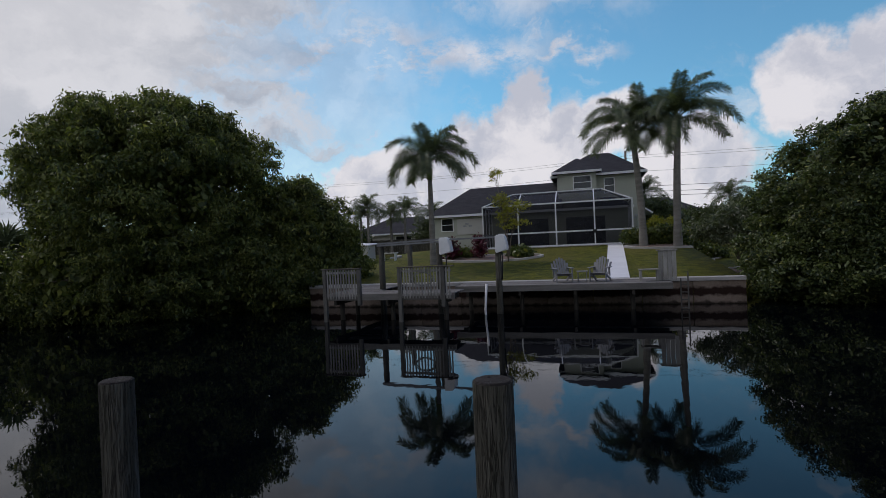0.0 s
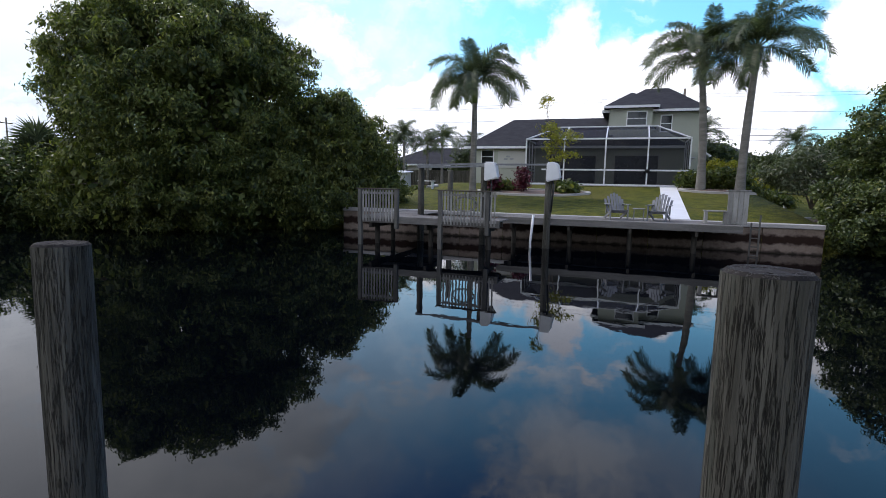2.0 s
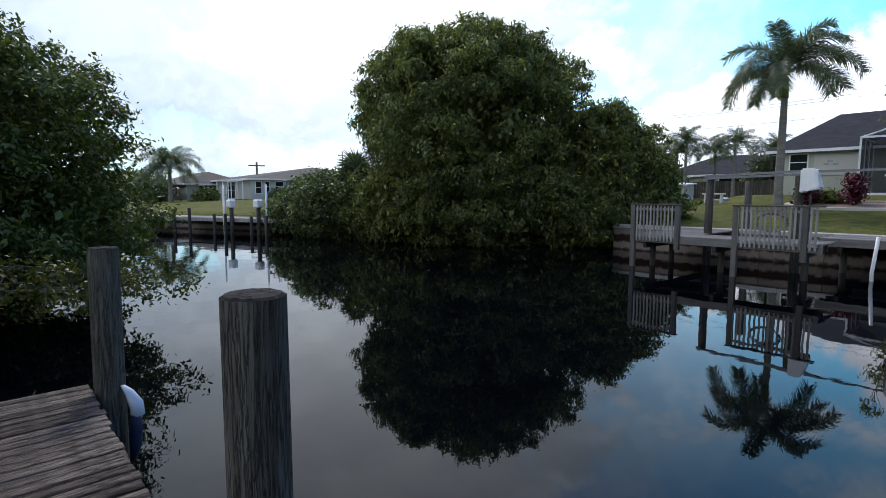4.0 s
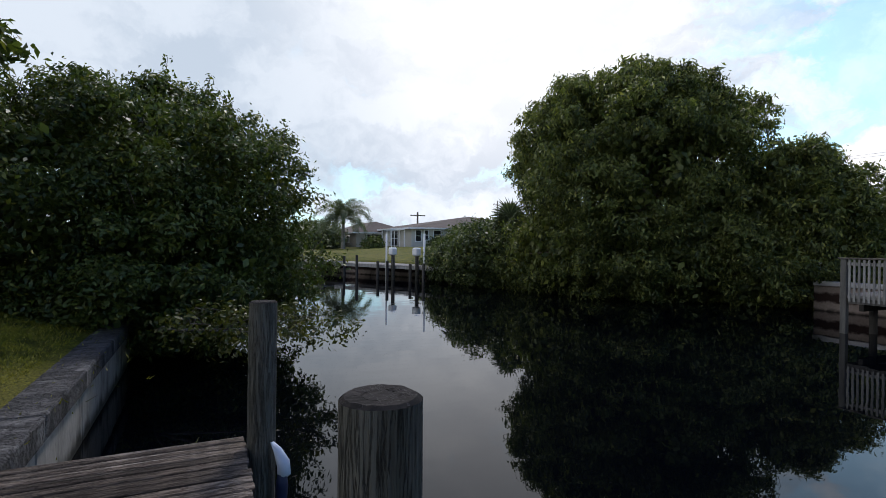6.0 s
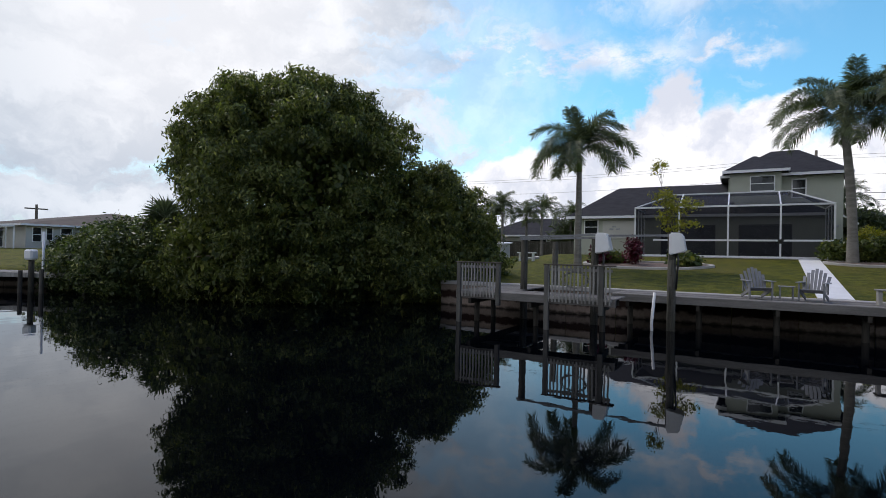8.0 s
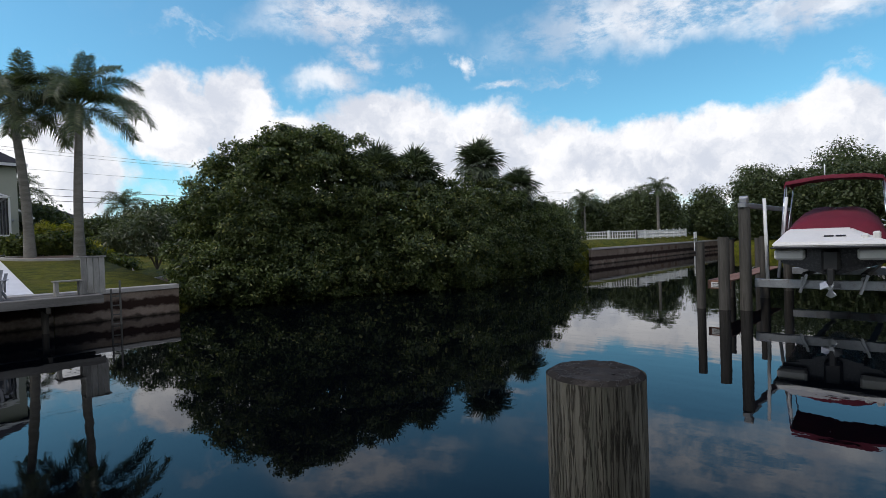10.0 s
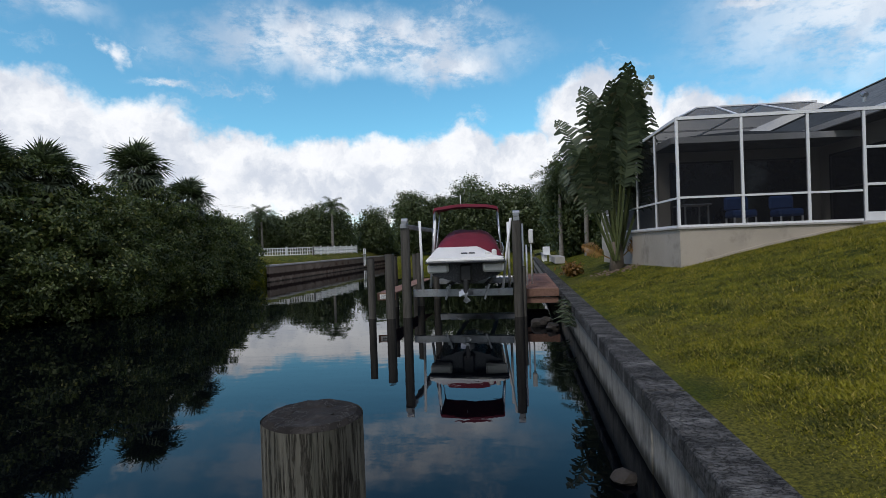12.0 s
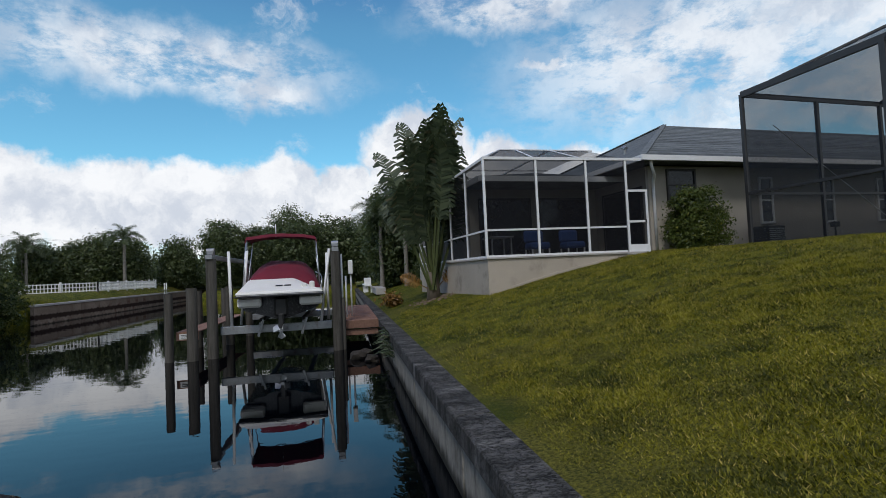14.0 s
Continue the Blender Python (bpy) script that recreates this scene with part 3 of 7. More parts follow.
def crown_points(lobes, clumps, per, clump_r, shell=0.22, low=-9.0):
    """Centres and outward ways of leaves. Each lobe (centre, half axes) is covered with leafy puffs, and each puff with sprays of leaves."""
    areas = np.array([(r[0] * r[1] + r[0] * r[2] + r[1] * r[2]) for _, r in lobes])
    counts = np.maximum(6, (clumps * areas / areas.sum()).astype(int))
    cs, os = [], []
    for (c, r), n in zip(lobes, counts):
        mean = (r[0] * r[1] * r[2]) ** (1 / 3)
        puff = 0.10 + 0.13 * mean
        m = max(4, int(1.5 * (mean / puff) ** 2 * 2.2))
        d = RNG.normal(0, 1, (m, 3))
        d /= np.linalg.norm(d, axis=1, keepdims=True)
        knobs = RNG.normal(0, 1, (7, 3))
        knobs /= np.linalg.norm(knobs, axis=1, keepdims=True)
        lump = np.clip((d @ knobs.T).max(1), 0, 1) ** 7
        depth = (0.92 + 0.16 * lump) * (1.0 - shell * RNG.random(m) ** 2 + 0.08 * RNG.random(m) ** 4)
        p = np.array(c) + d * np.array(r) * depth[:, None]
        keep = p[:, 2] > low - puff * 0.5
        for c2, r2 in lobes:
            if c2 is not c:
                keep &= (((p - np.array(c2)) / np.array(r2)) ** 2).sum(1) > 0.6
        p, d = p[keep], d[keep]
        m = len(p)
        if not m:
            continue
        size = puff * RNG.uniform(0.65, 1.35, m)
        k = max(3, int(n / m))
        e = RNG.normal(0, 1, (m, k, 3)) + d[:, None, :] * 0.7 + np.array([0, 0, 0.35])
        e /= np.linalg.norm(e, axis=2, keepdims=True)
        spray = p[:, None, :] + e * (size[:, None] * RNG.uniform(0.7, 1.08, (m, k)))[:, :, None] * np.array([1.1, 1.1, 0.8])
        off = RNG.normal(0, 1, (m, k, per, 3)) * clump_r * np.array([1, 1, 0.7])
        cs.append((spray[:, :, None, :] + off).reshape(-1, 3))
        os.append((np.repeat(e[:, :, None, :], per, 2) * 0.9 + off / (np.linalg.norm(off, axis=3, keepdims=True) + 1e-6) * 0.45).reshape(-1, 3))
    c, o = np.concatenate(cs), np.concatenate(os)
    keep = c[:, 2] > low
    return c[keep], o[keep]


def limb_set(bm, base, lobes, girth, sides=8):
    """A trunk and limbs that reach into each lobe, with forks."""
    base = Vector(base)
    for c, r in lobes:
        c = Vector(c)
        fork = base.lerp(c, 0.35) + Vector((0, 0, 0.25 * (c.z - base.z)))
        tube(bm, [base, base.lerp(fork, 0.5), fork, c], [girth, girth * 0.8, girth * 0.5, girth * 0.25], sides)
        for i in range(5):
            d = Vector((random.uniform(-1, 1), random.uniform(-1, 1), random.uniform(-0.2, 1))).normalized()
            e = c + Vector((d.x * r[0], d.y * r[1], d.z * r[2])) * 0.85
            s = fork.lerp(c, random.uniform(0.2, 0.9))
            tube(bm, [s, s.lerp(e, 0.5) + Vector((0, 0, 0.15)), e], [girth * 0.3, girth * 0.2, girth * 0.06], 5)


def leafy(name, base, lobes, label, category, material, clumps, per, size, clump_r, girth=0.12, shell=0.25, low=0.05, ratio=0.45, group="", inner=0.35, droop=0.3, shoots=0, shoot_len=0.7):
    t = thing(name, base, label, category, group)
    bm = bmesh.new()
    limb_set(bm, base, lobes, girth)
    c, o = crown_points(lobes, clumps, per, clump_r, shell, low)
    # young shoots stand out of the outline
    for i in range(shoots):
        lc, lr = lobes[i % len(lobes)]
        d = Vector((random.gauss(0, 1), random.gauss(0, 1), abs(random.gauss(0, 1)) + 0.35)).normalized()
        foot = Vector((lc[0] + d.x * lr[0] * 0.9, lc[1] + d.y * lr[1] * 0.9, lc[2] + d.z * lr[2] * 0.9))
        tip = foot + (d * 0.6 + Vector((random.uniform(-0.3, 0.3), random.uniform(-0.3, 0.3), 0.75))) * shoot_len * random.uniform(0.5, 1.1)
        tube(bm, [foot, foot.lerp(tip, 0.6), tip], [0.012, 0.008, 0.004], 4)
        u = RNG.uniform(0.1, 1.05, 46)[:, None]
        around = RNG.normal(0, 1, (46, 3))
        around /= np.linalg.norm(around, axis=1, keepdims=True)
        c = np.concatenate([c, np.array(foot) + u * np.array(tip - foot) + around * 0.085])
        o = np.concatenate([o, around + np.array([0, 0, 0.8])])
    part("trunk", bm, BARK, t, smooth=True)
    v, f = leaves_at(c, o, size, ratio, droop)
    if inner:
        small = [(cc, tuple(a * 0.70 for a in rr)) for cc, rr in lobes]
        c2, o2 = crown_points(small, int(clumps * inner * 0.8), max(3, per // 2), clump_r * 1.6, 0.25, low)
        v2, f2 = leaves_at(c2, o2, size * 1.6, 0.6, droop)
        f = np.concatenate([f, f2 + len(v)])
        v = np.concatenate([v, v2])
        # a loose filling, so that no daylight shows through the middle
        n = int(clumps * 1.1 / len(lobes)) + 4
        d = RNG.normal(0, 1, (len(lobes), n, 3))
        d /= np.linalg.norm(d, axis=2, keepdims=True)
        c3 = (np.array([c for c, _ in lobes])[:, None] + d * np.array([r for _, r in lobes])[:, None] * 0.8 * RNG.random((len(lobes), n, 1)) ** 0.4).reshape(-1, 3)
        keep = c3[:, 2] > low
        v3, f3 = leaves_at(c3[keep], d.reshape(-1, 3)[keep], size * 1.9, 0.55, droop)
        f = np.concatenate([f, f3 + len(v)])
        v = np.concatenate([v, v3])
    mesh_of("crown", v, f, material, t)
    return t


def frond_mesh(name, length, rise, bend, leaflets, leaf_len, material, wide=0.05):
    """A plume frond from the origin along +x: it leaves at the angle rise and bends over; leaflets stand round the rib on all sides."""
    n = 18
    x, z, pts, tangents = 0.0, 0.0, [], []
    for i in range(n + 1):
        s = i / n
        a = radians(rise - bend * s ** 1.25)
        pts.append(Vector((x, 0, z)))
        tangents.append(Vector((math.cos(a), 0, math.sin(a))))
        x, z = x + math.cos(a) * length / n, z + math.sin(a) * length / n
    verts, faces = [], []
    for i, p in enumerate(pts):
        w = 0.045 * (1 - i / n) + 0.010
        up = Vector((-tangents[i].z, 0, tangents[i].x))
        verts += [p + Vector((0, -w, 0)), p + up * w, p + Vector((0, w, 0))]
        if i:
            k = 3 * i
            faces += [(k - 3, k - 2, k + 1, k), (k - 2, k - 1, k + 2, k + 1)]
    for i in range(leaflets):
        u = 0.16 + 0.84 * i / leaflets
        k = min(n - 1, int(u * n))
        p = pts[k].lerp(pts[k + 1], u * n - k)
        t = tangents[k]
        up = Vector((-t.z, 0, t.x))
        ll = leaf_len * (0.45 + 0.55 * math.sin(math.pi * min(1.0, 0.25 + 0.68 * u)))
        for side in (-1, 1):
            for turn in (random.uniform(-0.45, 0.25), random.uniform(0.3, 1.0)):
                d = (t * 0.75 + Vector((0, side * math.cos(turn), 0)) + up * math.sin(turn)).normalized()
                long = ll * random.uniform(0.8, 1.1)
                q = p + d * long * 0.5
                e = p + d * long + Vector((0, 0, -long * 0.28))
                m = t * (wide * 0.5)
                b = len(verts)
                verts += [p - m * 0.5, p + m * 0.5, q + m, q - m, e]
                faces += [(b, b + 1, b + 2, b + 3), (b + 3, b + 2, b + 4)]
    me = bpy.data.meshes.new(name)
    me.from_pydata([tuple(v) for v in verts], [], faces)
    me.materials.append(material)
    return me


def palm(base, height, label, fronds=15, frond_len=3.0, girth=0.17, lean=(0, 0), group="", leaf_len=0.78, leaflets=88, shaft=1.1, seed=1):
    random.seed(seed)
    base = Vector(base)
    t = thing("palm_tree", base, label, "palm tree", group)
    top = base + Vector((lean[0], lean[1], height))
    bm = bmesh.new()
    n = 12
    pts = [base.lerp(top, i / n) + Vector((lean[0], lean[1], 0)) * (-0.25 * math.sin(math.pi * i / n)) for i in range(n + 1)]
    tube(bm, [pts[0] - Vector((0, 0, 0.1))] + pts, [girth * 1.5] + [girth * (1.35 - 0.35 * min(1, i / 3) + 0.10 * math.sin(math.pi * i / n) - 0.22 * i / n) for i in range(n + 1)], 12)
    part("trunk", bm, PALM_BARK, t, smooth=True)
    bm = bmesh.new()
    tube(bm, [top - Vector((0, 0, 0.02)), top + Vector((0, 0, shaft * 0.5)), top + Vector((0, 0, shaft))], [girth * 0.95, girth * 0.85, girth * 0.3], 12)
    part("crownshaft", bm, CROWN_SHAFT, t, smooth=True)
    shapes = [frond_mesh("frond", frond_len * f, rise, bend, leaflets, leaf_len, LEAF_PALM, 0.040) for rise, bend, f in ((82, 80, 0.85), (66, 125, 1.0), (50, 130, 1.08), (34, 120, 1.05), (12, 95, 0.92))]
    spot = top + Vector((0, 0, shaft * 0.92))
    for i in range(fronds):
        ring = i / max(1, fronds - 1)
        me = shapes[min(4, int(ring * 5.2))]
        ob = new("frond", me)
        ob.matrix_basis = Matrix.Translation(spot) @ pose(0, 0, 0, random.uniform(-20, 20), random.uniform(-8, 8), i * 137.5 + random.uniform(-14, 14))
        ob.parent = t
        ob.matrix_parent_inverse = t.matrix_basis.inverted()
    return t


def fan_leaf_mesh(name, size, blades=26):
    """A cabbage palm's round leaf: blades fanned about a stalk along +x."""
    verts, faces = [(0, -0.02, 0), (0, 0.02, 0), (size * 0.75, 0.02, size * 0.08), (size * 0.75, -0.02, size * 0.08)], [(0, 1, 2, 3)]
    hub = Vector((size * 0.75, 0, size * 0.08))
    for i in range(blades):
        a = radians(-140 + 280 * i / (blades - 1))
        d = Vector((math.cos(a), math.sin(a), random.uniform(-0.1, 0.15)))
        n = Vector((-math.sin(a), math.cos(a), 0)) * size * 0.045
        ll = size * random.uniform(0.75, 1.0)
        q, e = hub + d * ll * 0.6, hub + d * ll + Vector((0, 0, -ll * 0.25))
        b = len(verts)
        verts += [hub, q - n, q + n, e]
        faces += [(b, b + 1, b + 2), (b + 1, b + 3, b + 2)]
    me = bpy.data.meshes.new(name)
    me.from_pydata([tuple(v) for v in verts], [], faces)
    me.materials.append(LEAF_FAN)
    return me


def cabbage_palm(base, height, label, size=0.95, leaves=34, seed=3, group=""):
    random.seed(seed)
    base = Vector(base)
    t = thing("cabbage_palm", base, label, "palm tree", group)
    bm = bmesh.new()
    tube(bm, [base - Vector((0, 0, 0.2)), base + Vector((0, 0, height * 0.5)), base + Vector((0, 0, height))], [0.2, 0.17, 0.16], 10)
    part("trunk", bm, BARK, t, smooth=True)
    shapes = [fan_leaf_mesh("fan_leaf", size * s) for s in (0.85, 1.0, 1.1)]
    for i in range(leaves):
        ob = new("fan_leaf", shapes[i % 3])
        tilt = 88 - 150 * (i / leaves)
        ob.matrix_basis = Matrix.Translation(base + Vector((0, 0, height))) @ pose(0, 0, 0, random.uniform(-20, 20), -tilt, i * 137.5)
        ob.parent = t
        ob.matrix_parent_inverse = t.matrix_basis.inverted()
    return t


# ---- ground, water, seawalls ----
CAP_Z, FAR_Z = 0.85, 1.06
WALL_W, WALL_E, FAR_Y = -11.6, 7.3, 20.2
SLOPE_Y, SLOPE_Z = [1.3, 1.55, 4.2, 6.5, 8.9, 10.0, 60.0], [CAP_Z - 0.02, CAP_Z, 1.54, 2.08, 2.53, 2.62, 2.75]


def far_bank(x):
    """The far water's edge: mangrove banks on both sides of the walled lot."""
    if WALL_W < x < WALL_E:
        return FAR_Y + 0.1
    xs = [-400, -56, -32, -22, -18, -14, WALL_W, WALL_E, 8.3, 9.5, 13, 20, 28, 36, 39, 400]
    ys = [4.4, 4.4, 14.9, 14.2, 15.6, 18.6, 20.6, 21.4, 22.4, 20.6, 18.6, 18.6, 19.9, 20.6, 19.6, 19.6]
    return float(np.interp(x, xs, ys))


def ground_z(x, y):
    if y < -1.3:
        return float(np.interp(-y, SLOPE_Y, SLOPE_Z))
    b = far_bank(x)
    # the canal bends away at its east end, round a wooded bank
    if y < b and x > 57 and (y < 14.8 or x > 78):
        return float(np.interp(x, [57, 57.02, 57.6, 60, 70], [-1.6, 0.1, 0.9, 1.3, 1.7]))
    if y < b:
        return -1.6
    if x > 38:
        return float(np.interp(y - b, [0, 0.1, 1.2, 20, 40], [1.26, 1.3, 1.9, 2.4, 2.8]))
    if x < -31:
        return float(np.interp(y - b, [0, 0.1, 6, 20], [0.8, 0.85, 1.3, 1.9]))
    if WALL_W < x < WALL_E:
        return float(np.interp(y, [FAR_Y + 0.1, 21, 34.8, 60], [FAR_Z - 0.04, FAR_Z, 2.33, 2.5]))
    return float(np.interp(y - b, [0, 0.8, 3, 20, 40], [-0.5, 0.3, 0.9, 1.7, 2.2]))


def build_ground():
    xs = sorted(set([-900, -500, -250, -150, -110] + list(np.arange(-90, 91, 2.5)) + [WALL_W - 0.1, WALL_W + 0.01, WALL_E - 0.01, WALL_E + 0.1, 37.99, 38.01, 57.0, 57.03, 57.6, 60.0] + [110, 150, 250, 500, 900]))
    ys = sorted(set([-900, -400, -200, -100, -60, -40] + list(np.arange(-30, -1.4, 1.0)) + [-1.45, -1.31, -1.29, 2, 6] + list(np.arange(9, 25, 0.8)) + [14.69, 14.71, 19.59, 19.61, FAR_Y + 0.09, FAR_Y + 0.11] + list(np.arange(26, 70, 2.0)) + [80, 100, 150, 300, 900]))
    verts = [(x, y, ground_z(x, y)) for y in ys for x in xs]
    n = len(xs)
    faces = [(j * n + i, j * n + i + 1, (j + 1) * n + i + 1, (j + 1) * n + i) for j in range(len(ys) - 1) for i in range(n - 1)]
    g = mesh_of("ground", verts, faces, TURF, None, smooth=False)
    tagged(g, "mown green and straw-coloured lawn sloping to the canal", "lawn", kind="structure")


build_ground()
w = mesh_of("water", [(-900, -1.35, 0), (900, -1.35, 0), (900, 60, 0), (-900, 60, 0)], [(0, 1, 2, 3)], WATER)
tagged(w, "still dark canal water mirroring sky and trees", "water", kind="structure")


def seawall(name, x0, x1, y_face, inward, cap_z, cap_depth, wall_mat, cap_mat, label, panel=1.83, cap_len=5.5, face_drop=0.07, cap_high=0.23):
    """A panelled wall with a cap. inward: +1 when the land lies towards +y."""
    t = thing(name, (x0, y_face, 0), label, "seawall", kind="structure")
    n = max(1, round((x1 - x0) / panel))
    w = (x1 - x0) / n
    bm = bmesh.new()
    f = y_face + inward * face_drop
    lo, hi = sorted((f, f + inward * 0.22))
    box(bm, (-w / 2 + 0.008, lo, -1.6), (w / 2 - 0.008, hi, cap_z - cap_high - 0.002), 0.012)
    me = part("panel", bm, wall_mat, None).data
    bpy.data.objects.remove(bpy.data.objects["panel"])
    for i in range(n):
        ob = new("wall_panel", me)
        ob.matrix_basis = Matrix.Translation((x0 + (i + 0.5) * w, random.uniform(-0.006, 0.006), 0))
        hang(ob, t)
    n = max(1, round((x1 - x0) / cap_len))
    w = (x1 - x0) / n
    for i in range(n):
        bm = bmesh.new()
        lo, hi = sorted((y_face, y_face + inward * cap_depth))
        box(bm, (x0 + i * w + 0.004, lo, cap_z - cap_high), (x0 + (i + 1) * w - 0.004, hi, cap_z), 0.018)
        part("cap_block", bm, cap_mat, t)
    return t


seawall("seawall_near", -60, 60, -1.09, -1, CAP_Z, 0.44, CONCRETE, CAP_STONE, "stained concrete seawall with a rough dark weathered cap along the lawn")
seawall("seawall_far", WALL_W, WALL_E, FAR_Y, 1, FAR_Z, 0.42, FAR_CONCRETE, FAR_CAP, "rust-stained brown concrete seawall with a pale cap", face_drop=0.06, cap_high=0.16)


# ---- the near dock ----
def pile(name, at, top, r, label, group="dock piles", lean=(0, 0), wood=None):
    random.seed(int(abs(at[0]) * 97 + abs(at[1]) * 31))
    t = thing(name, (at[0], at[1], 0), label, "dock pile", group)
    bm = bmesh.new()
    sides, zs = 36, np.linspace(-1.6, top, 12)
    swell = random.uniform(0, 6.28)
    wob = [1.0 + 0.014 * math.sin(3 * 2 * math.pi * j / sides + swell) + 0.008 * math.sin(7 * 2 * math.pi * j / sides) + random.uniform(-0.005, 0.005) for j in range(sides)]
    rings = []
    for i, z in enumerate(zs):
        s = 1.0 + 0.06 * (1 - (z + 1.6) / (top + 1.6))
        rings.append([bm.verts.new((at[0] + lean[0] * (z - top) + r * s * wob[j] * math.cos(2 * math.pi * j / sides), at[1] + lean[1] * (z - top) + r * s * wob[j] * math.sin(2 * math.pi * j / sides), z)) for j in range(sides)])
    for a, b in zip(rings, rings[1:]):
        for j in range(sides):
            bm.faces.new((a[j], a[(j + 1) % sides], b[(j + 1) % sides], b[j]))
    part("shaft", bm, wood or PILE_WOOD, t, smooth=True)
    bm = bmesh.new()
    rim = [(at[0] + r * 0.995 * wob[j] * math.cos(2 * math.pi * j / sides), at[1] + r * 0.995 * wob[j] * math.sin(2 * math.pi * j / sides)) for j in range(sides)]
    outer = [bm.verts.new((x, y, top - 0.004)) for x, y in rim]
    inner = [bm.verts.new((at[0] + (x - at[0]) * 0.88, at[1] + (y - at[1]) * 0.88, top + 0.008 + random.uniform(-0.0015, 0.0015))) for x, y in rim]
    core = [bm.verts.new((at[0] + (x - at[0]) * 0.45, at[1] + (y - at[1]) * 0.45, top + 0.007 + random.uniform(-0.003, 0.002))) for x, y in rim]
    for a, b in ((outer, inner), (inner, core)):
        for j in range(sides):
            bm.faces.new((a[j], a[(j + 1) % sides], b[(j + 1) % sides], b[j]))
    bm.faces.new(core)
    part("end_grain", bm, PILE_END, t, "dark cracked sawn end")
    return t


PILE_R = 0.105
pile("dock_pile", (-4.10, 0.49), 1.87, 0.098, "weathered round timber pile at the dock's far corner", lean=(0.0, 0.01))
pile("dock_pile", (-1.35, 0.48), 1.93, 0.1, "thick weathered grey timber pile beside the dock")
pile("dock_pile", (1.10, 0.50), 2.0, PILE_R, "thick weathered timber pile with a cracked dark top")

DOCK_W, DOCK_E, DOCK_S, DOCK_N = -4.3, 1.70, -1.085, 0.37


def near_dock():
    t = thing("dock", (-1.5, -0.3, CAP_Z), "low weathered grey timber dock along the seawall", "dock")
    bm = bmesh.new()
    box(bm, (-0.0432, DOCK_S, -0.038), (0.0432, DOCK_N, 0.0), 0.006)
    ob = part("deck_board", bm, GREY_WOOD, t)
    step = 0.101
    n = int((DOCK_E - DOCK_W) / step)
    random.seed(5)
    for i in range(n):
        o = ob if i == 0 else new("deck_board", ob.data)
        if i:
            hang(o, t)
        o.matrix_basis = pose(DOCK_W + (i + 0.5) * step, random.uniform(-0.012, 0.012), CAP_Z + random.uniform(-0.004, 0.003), random.uniform(-0.15, 0.15), random.uniform(-0.6, 0.6), random.uniform(-0.25, 0.25))
    for y in (DOCK_S + 0.25, -0.3, DOCK_N - 0.06):
        b = bmesh.new()
        box(b, (DOCK_W, y - 0.022, CAP_Z - 0.24), (DOCK_E, y + 0.022, CAP_Z - 0.045), 0.004)
        part("stringer", b, GREY_WOOD, t)
    for x in (-4.10, -1.35, 1.10):
        b = bmesh.new()
        beam(b, (x, DOCK_S + 0.02, CAP_Z - 0.33), (x, 0.37, CAP_Z - 0.33), 0.09, 0.18)
        part("cross_beam", b, GREY_WOOD, t)


near_dock()


def dock_ladder():
    t = thing("grab_rail", (1.29, 0.2, CAP_Z), "polished tubular hoop handrail at the dock's edge", "handrail")
    near, far = Vector((1.16, 0.06, 0)), Vector((1.42, 0.42, 0))
    mid, half = (near + far) / 2, (far - near) / 2
    pts = [near + Vector((0, 0, CAP_Z + 0.002)), near + Vector((0, 0, CAP_Z + 0.22))]
    for i in range(19):
        a = math.pi * i / 18
        pts.append(mid - half * math.cos(a) + Vector((0, 0, CAP_Z + 0.33 + 0.22 * math.sin(a))))
    pts += [far + Vector((0, 0, CAP_Z - 0.1)), far + Vector((0, 0, -0.4))]
    b = bmesh.new()
    tube(b, pts, 0.027, 14)
    part("rail", b, CHROME, t, smooth=True)
    b = bmesh.new()
    tube(b, [near + Vector((0, 0, CAP_Z + 0.001)), near + Vector((0, 0, CAP_Z + 0.014))], 0.05, 14)
    part("flange", b, CHROME, t)


dock_ladder()


# ---- trees ----
before = made()
leafy("ficus_tree", (-18.3, 17.2, 0.5), [((-18.3, 16.2, 5.0), (4.4, 4.2, 3.9)), ((-20.4, 14.6, 6.2), (2.9, 2.7, 2.6)), ((-16.4, 17.9, 5.4), (2.8, 2.8, 2.7)), ((-18.0, 16.2, 7.6), (2.6, 2.4, 1.8)), ((-19.4, 15.2, 7.7), (2.2, 2.2, 1.6)), ((-17.0, 17.2, 7.5), (2.2, 2.2, 1.6)), ((-16.6, 17.4, 6.7), (1.8, 1.8, 1.5)),
      ((-19.8, 14.6, 2.2), (3.2, 2.6, 2.4)), ((-17.4, 16.2, 1.6), (3.2, 2.8, 1.9)), ((-15.6, 18.6, 1.9), (2.6, 2.6, 2.1)), ((-21.8, 14.0, 1.4), (2.4, 1.9, 1.6)), ((-18.5, 15.9, 6.2), (3.6, 3.3, 2.8))],
      "tall dense dark green shade tree hanging over the canal bank", "tree", LEAF_FICUS, 7800, 20, 0.19, 0.15, 0.3, shell=0.38, inner=0.45, droop=1.3, ratio=0.36)
set_down(before, about((0, 0, 0), turn=-3.0) @ about((-18.3, 17.2, 0.0), (1.01, 1.01, 1.04)))
before = made()
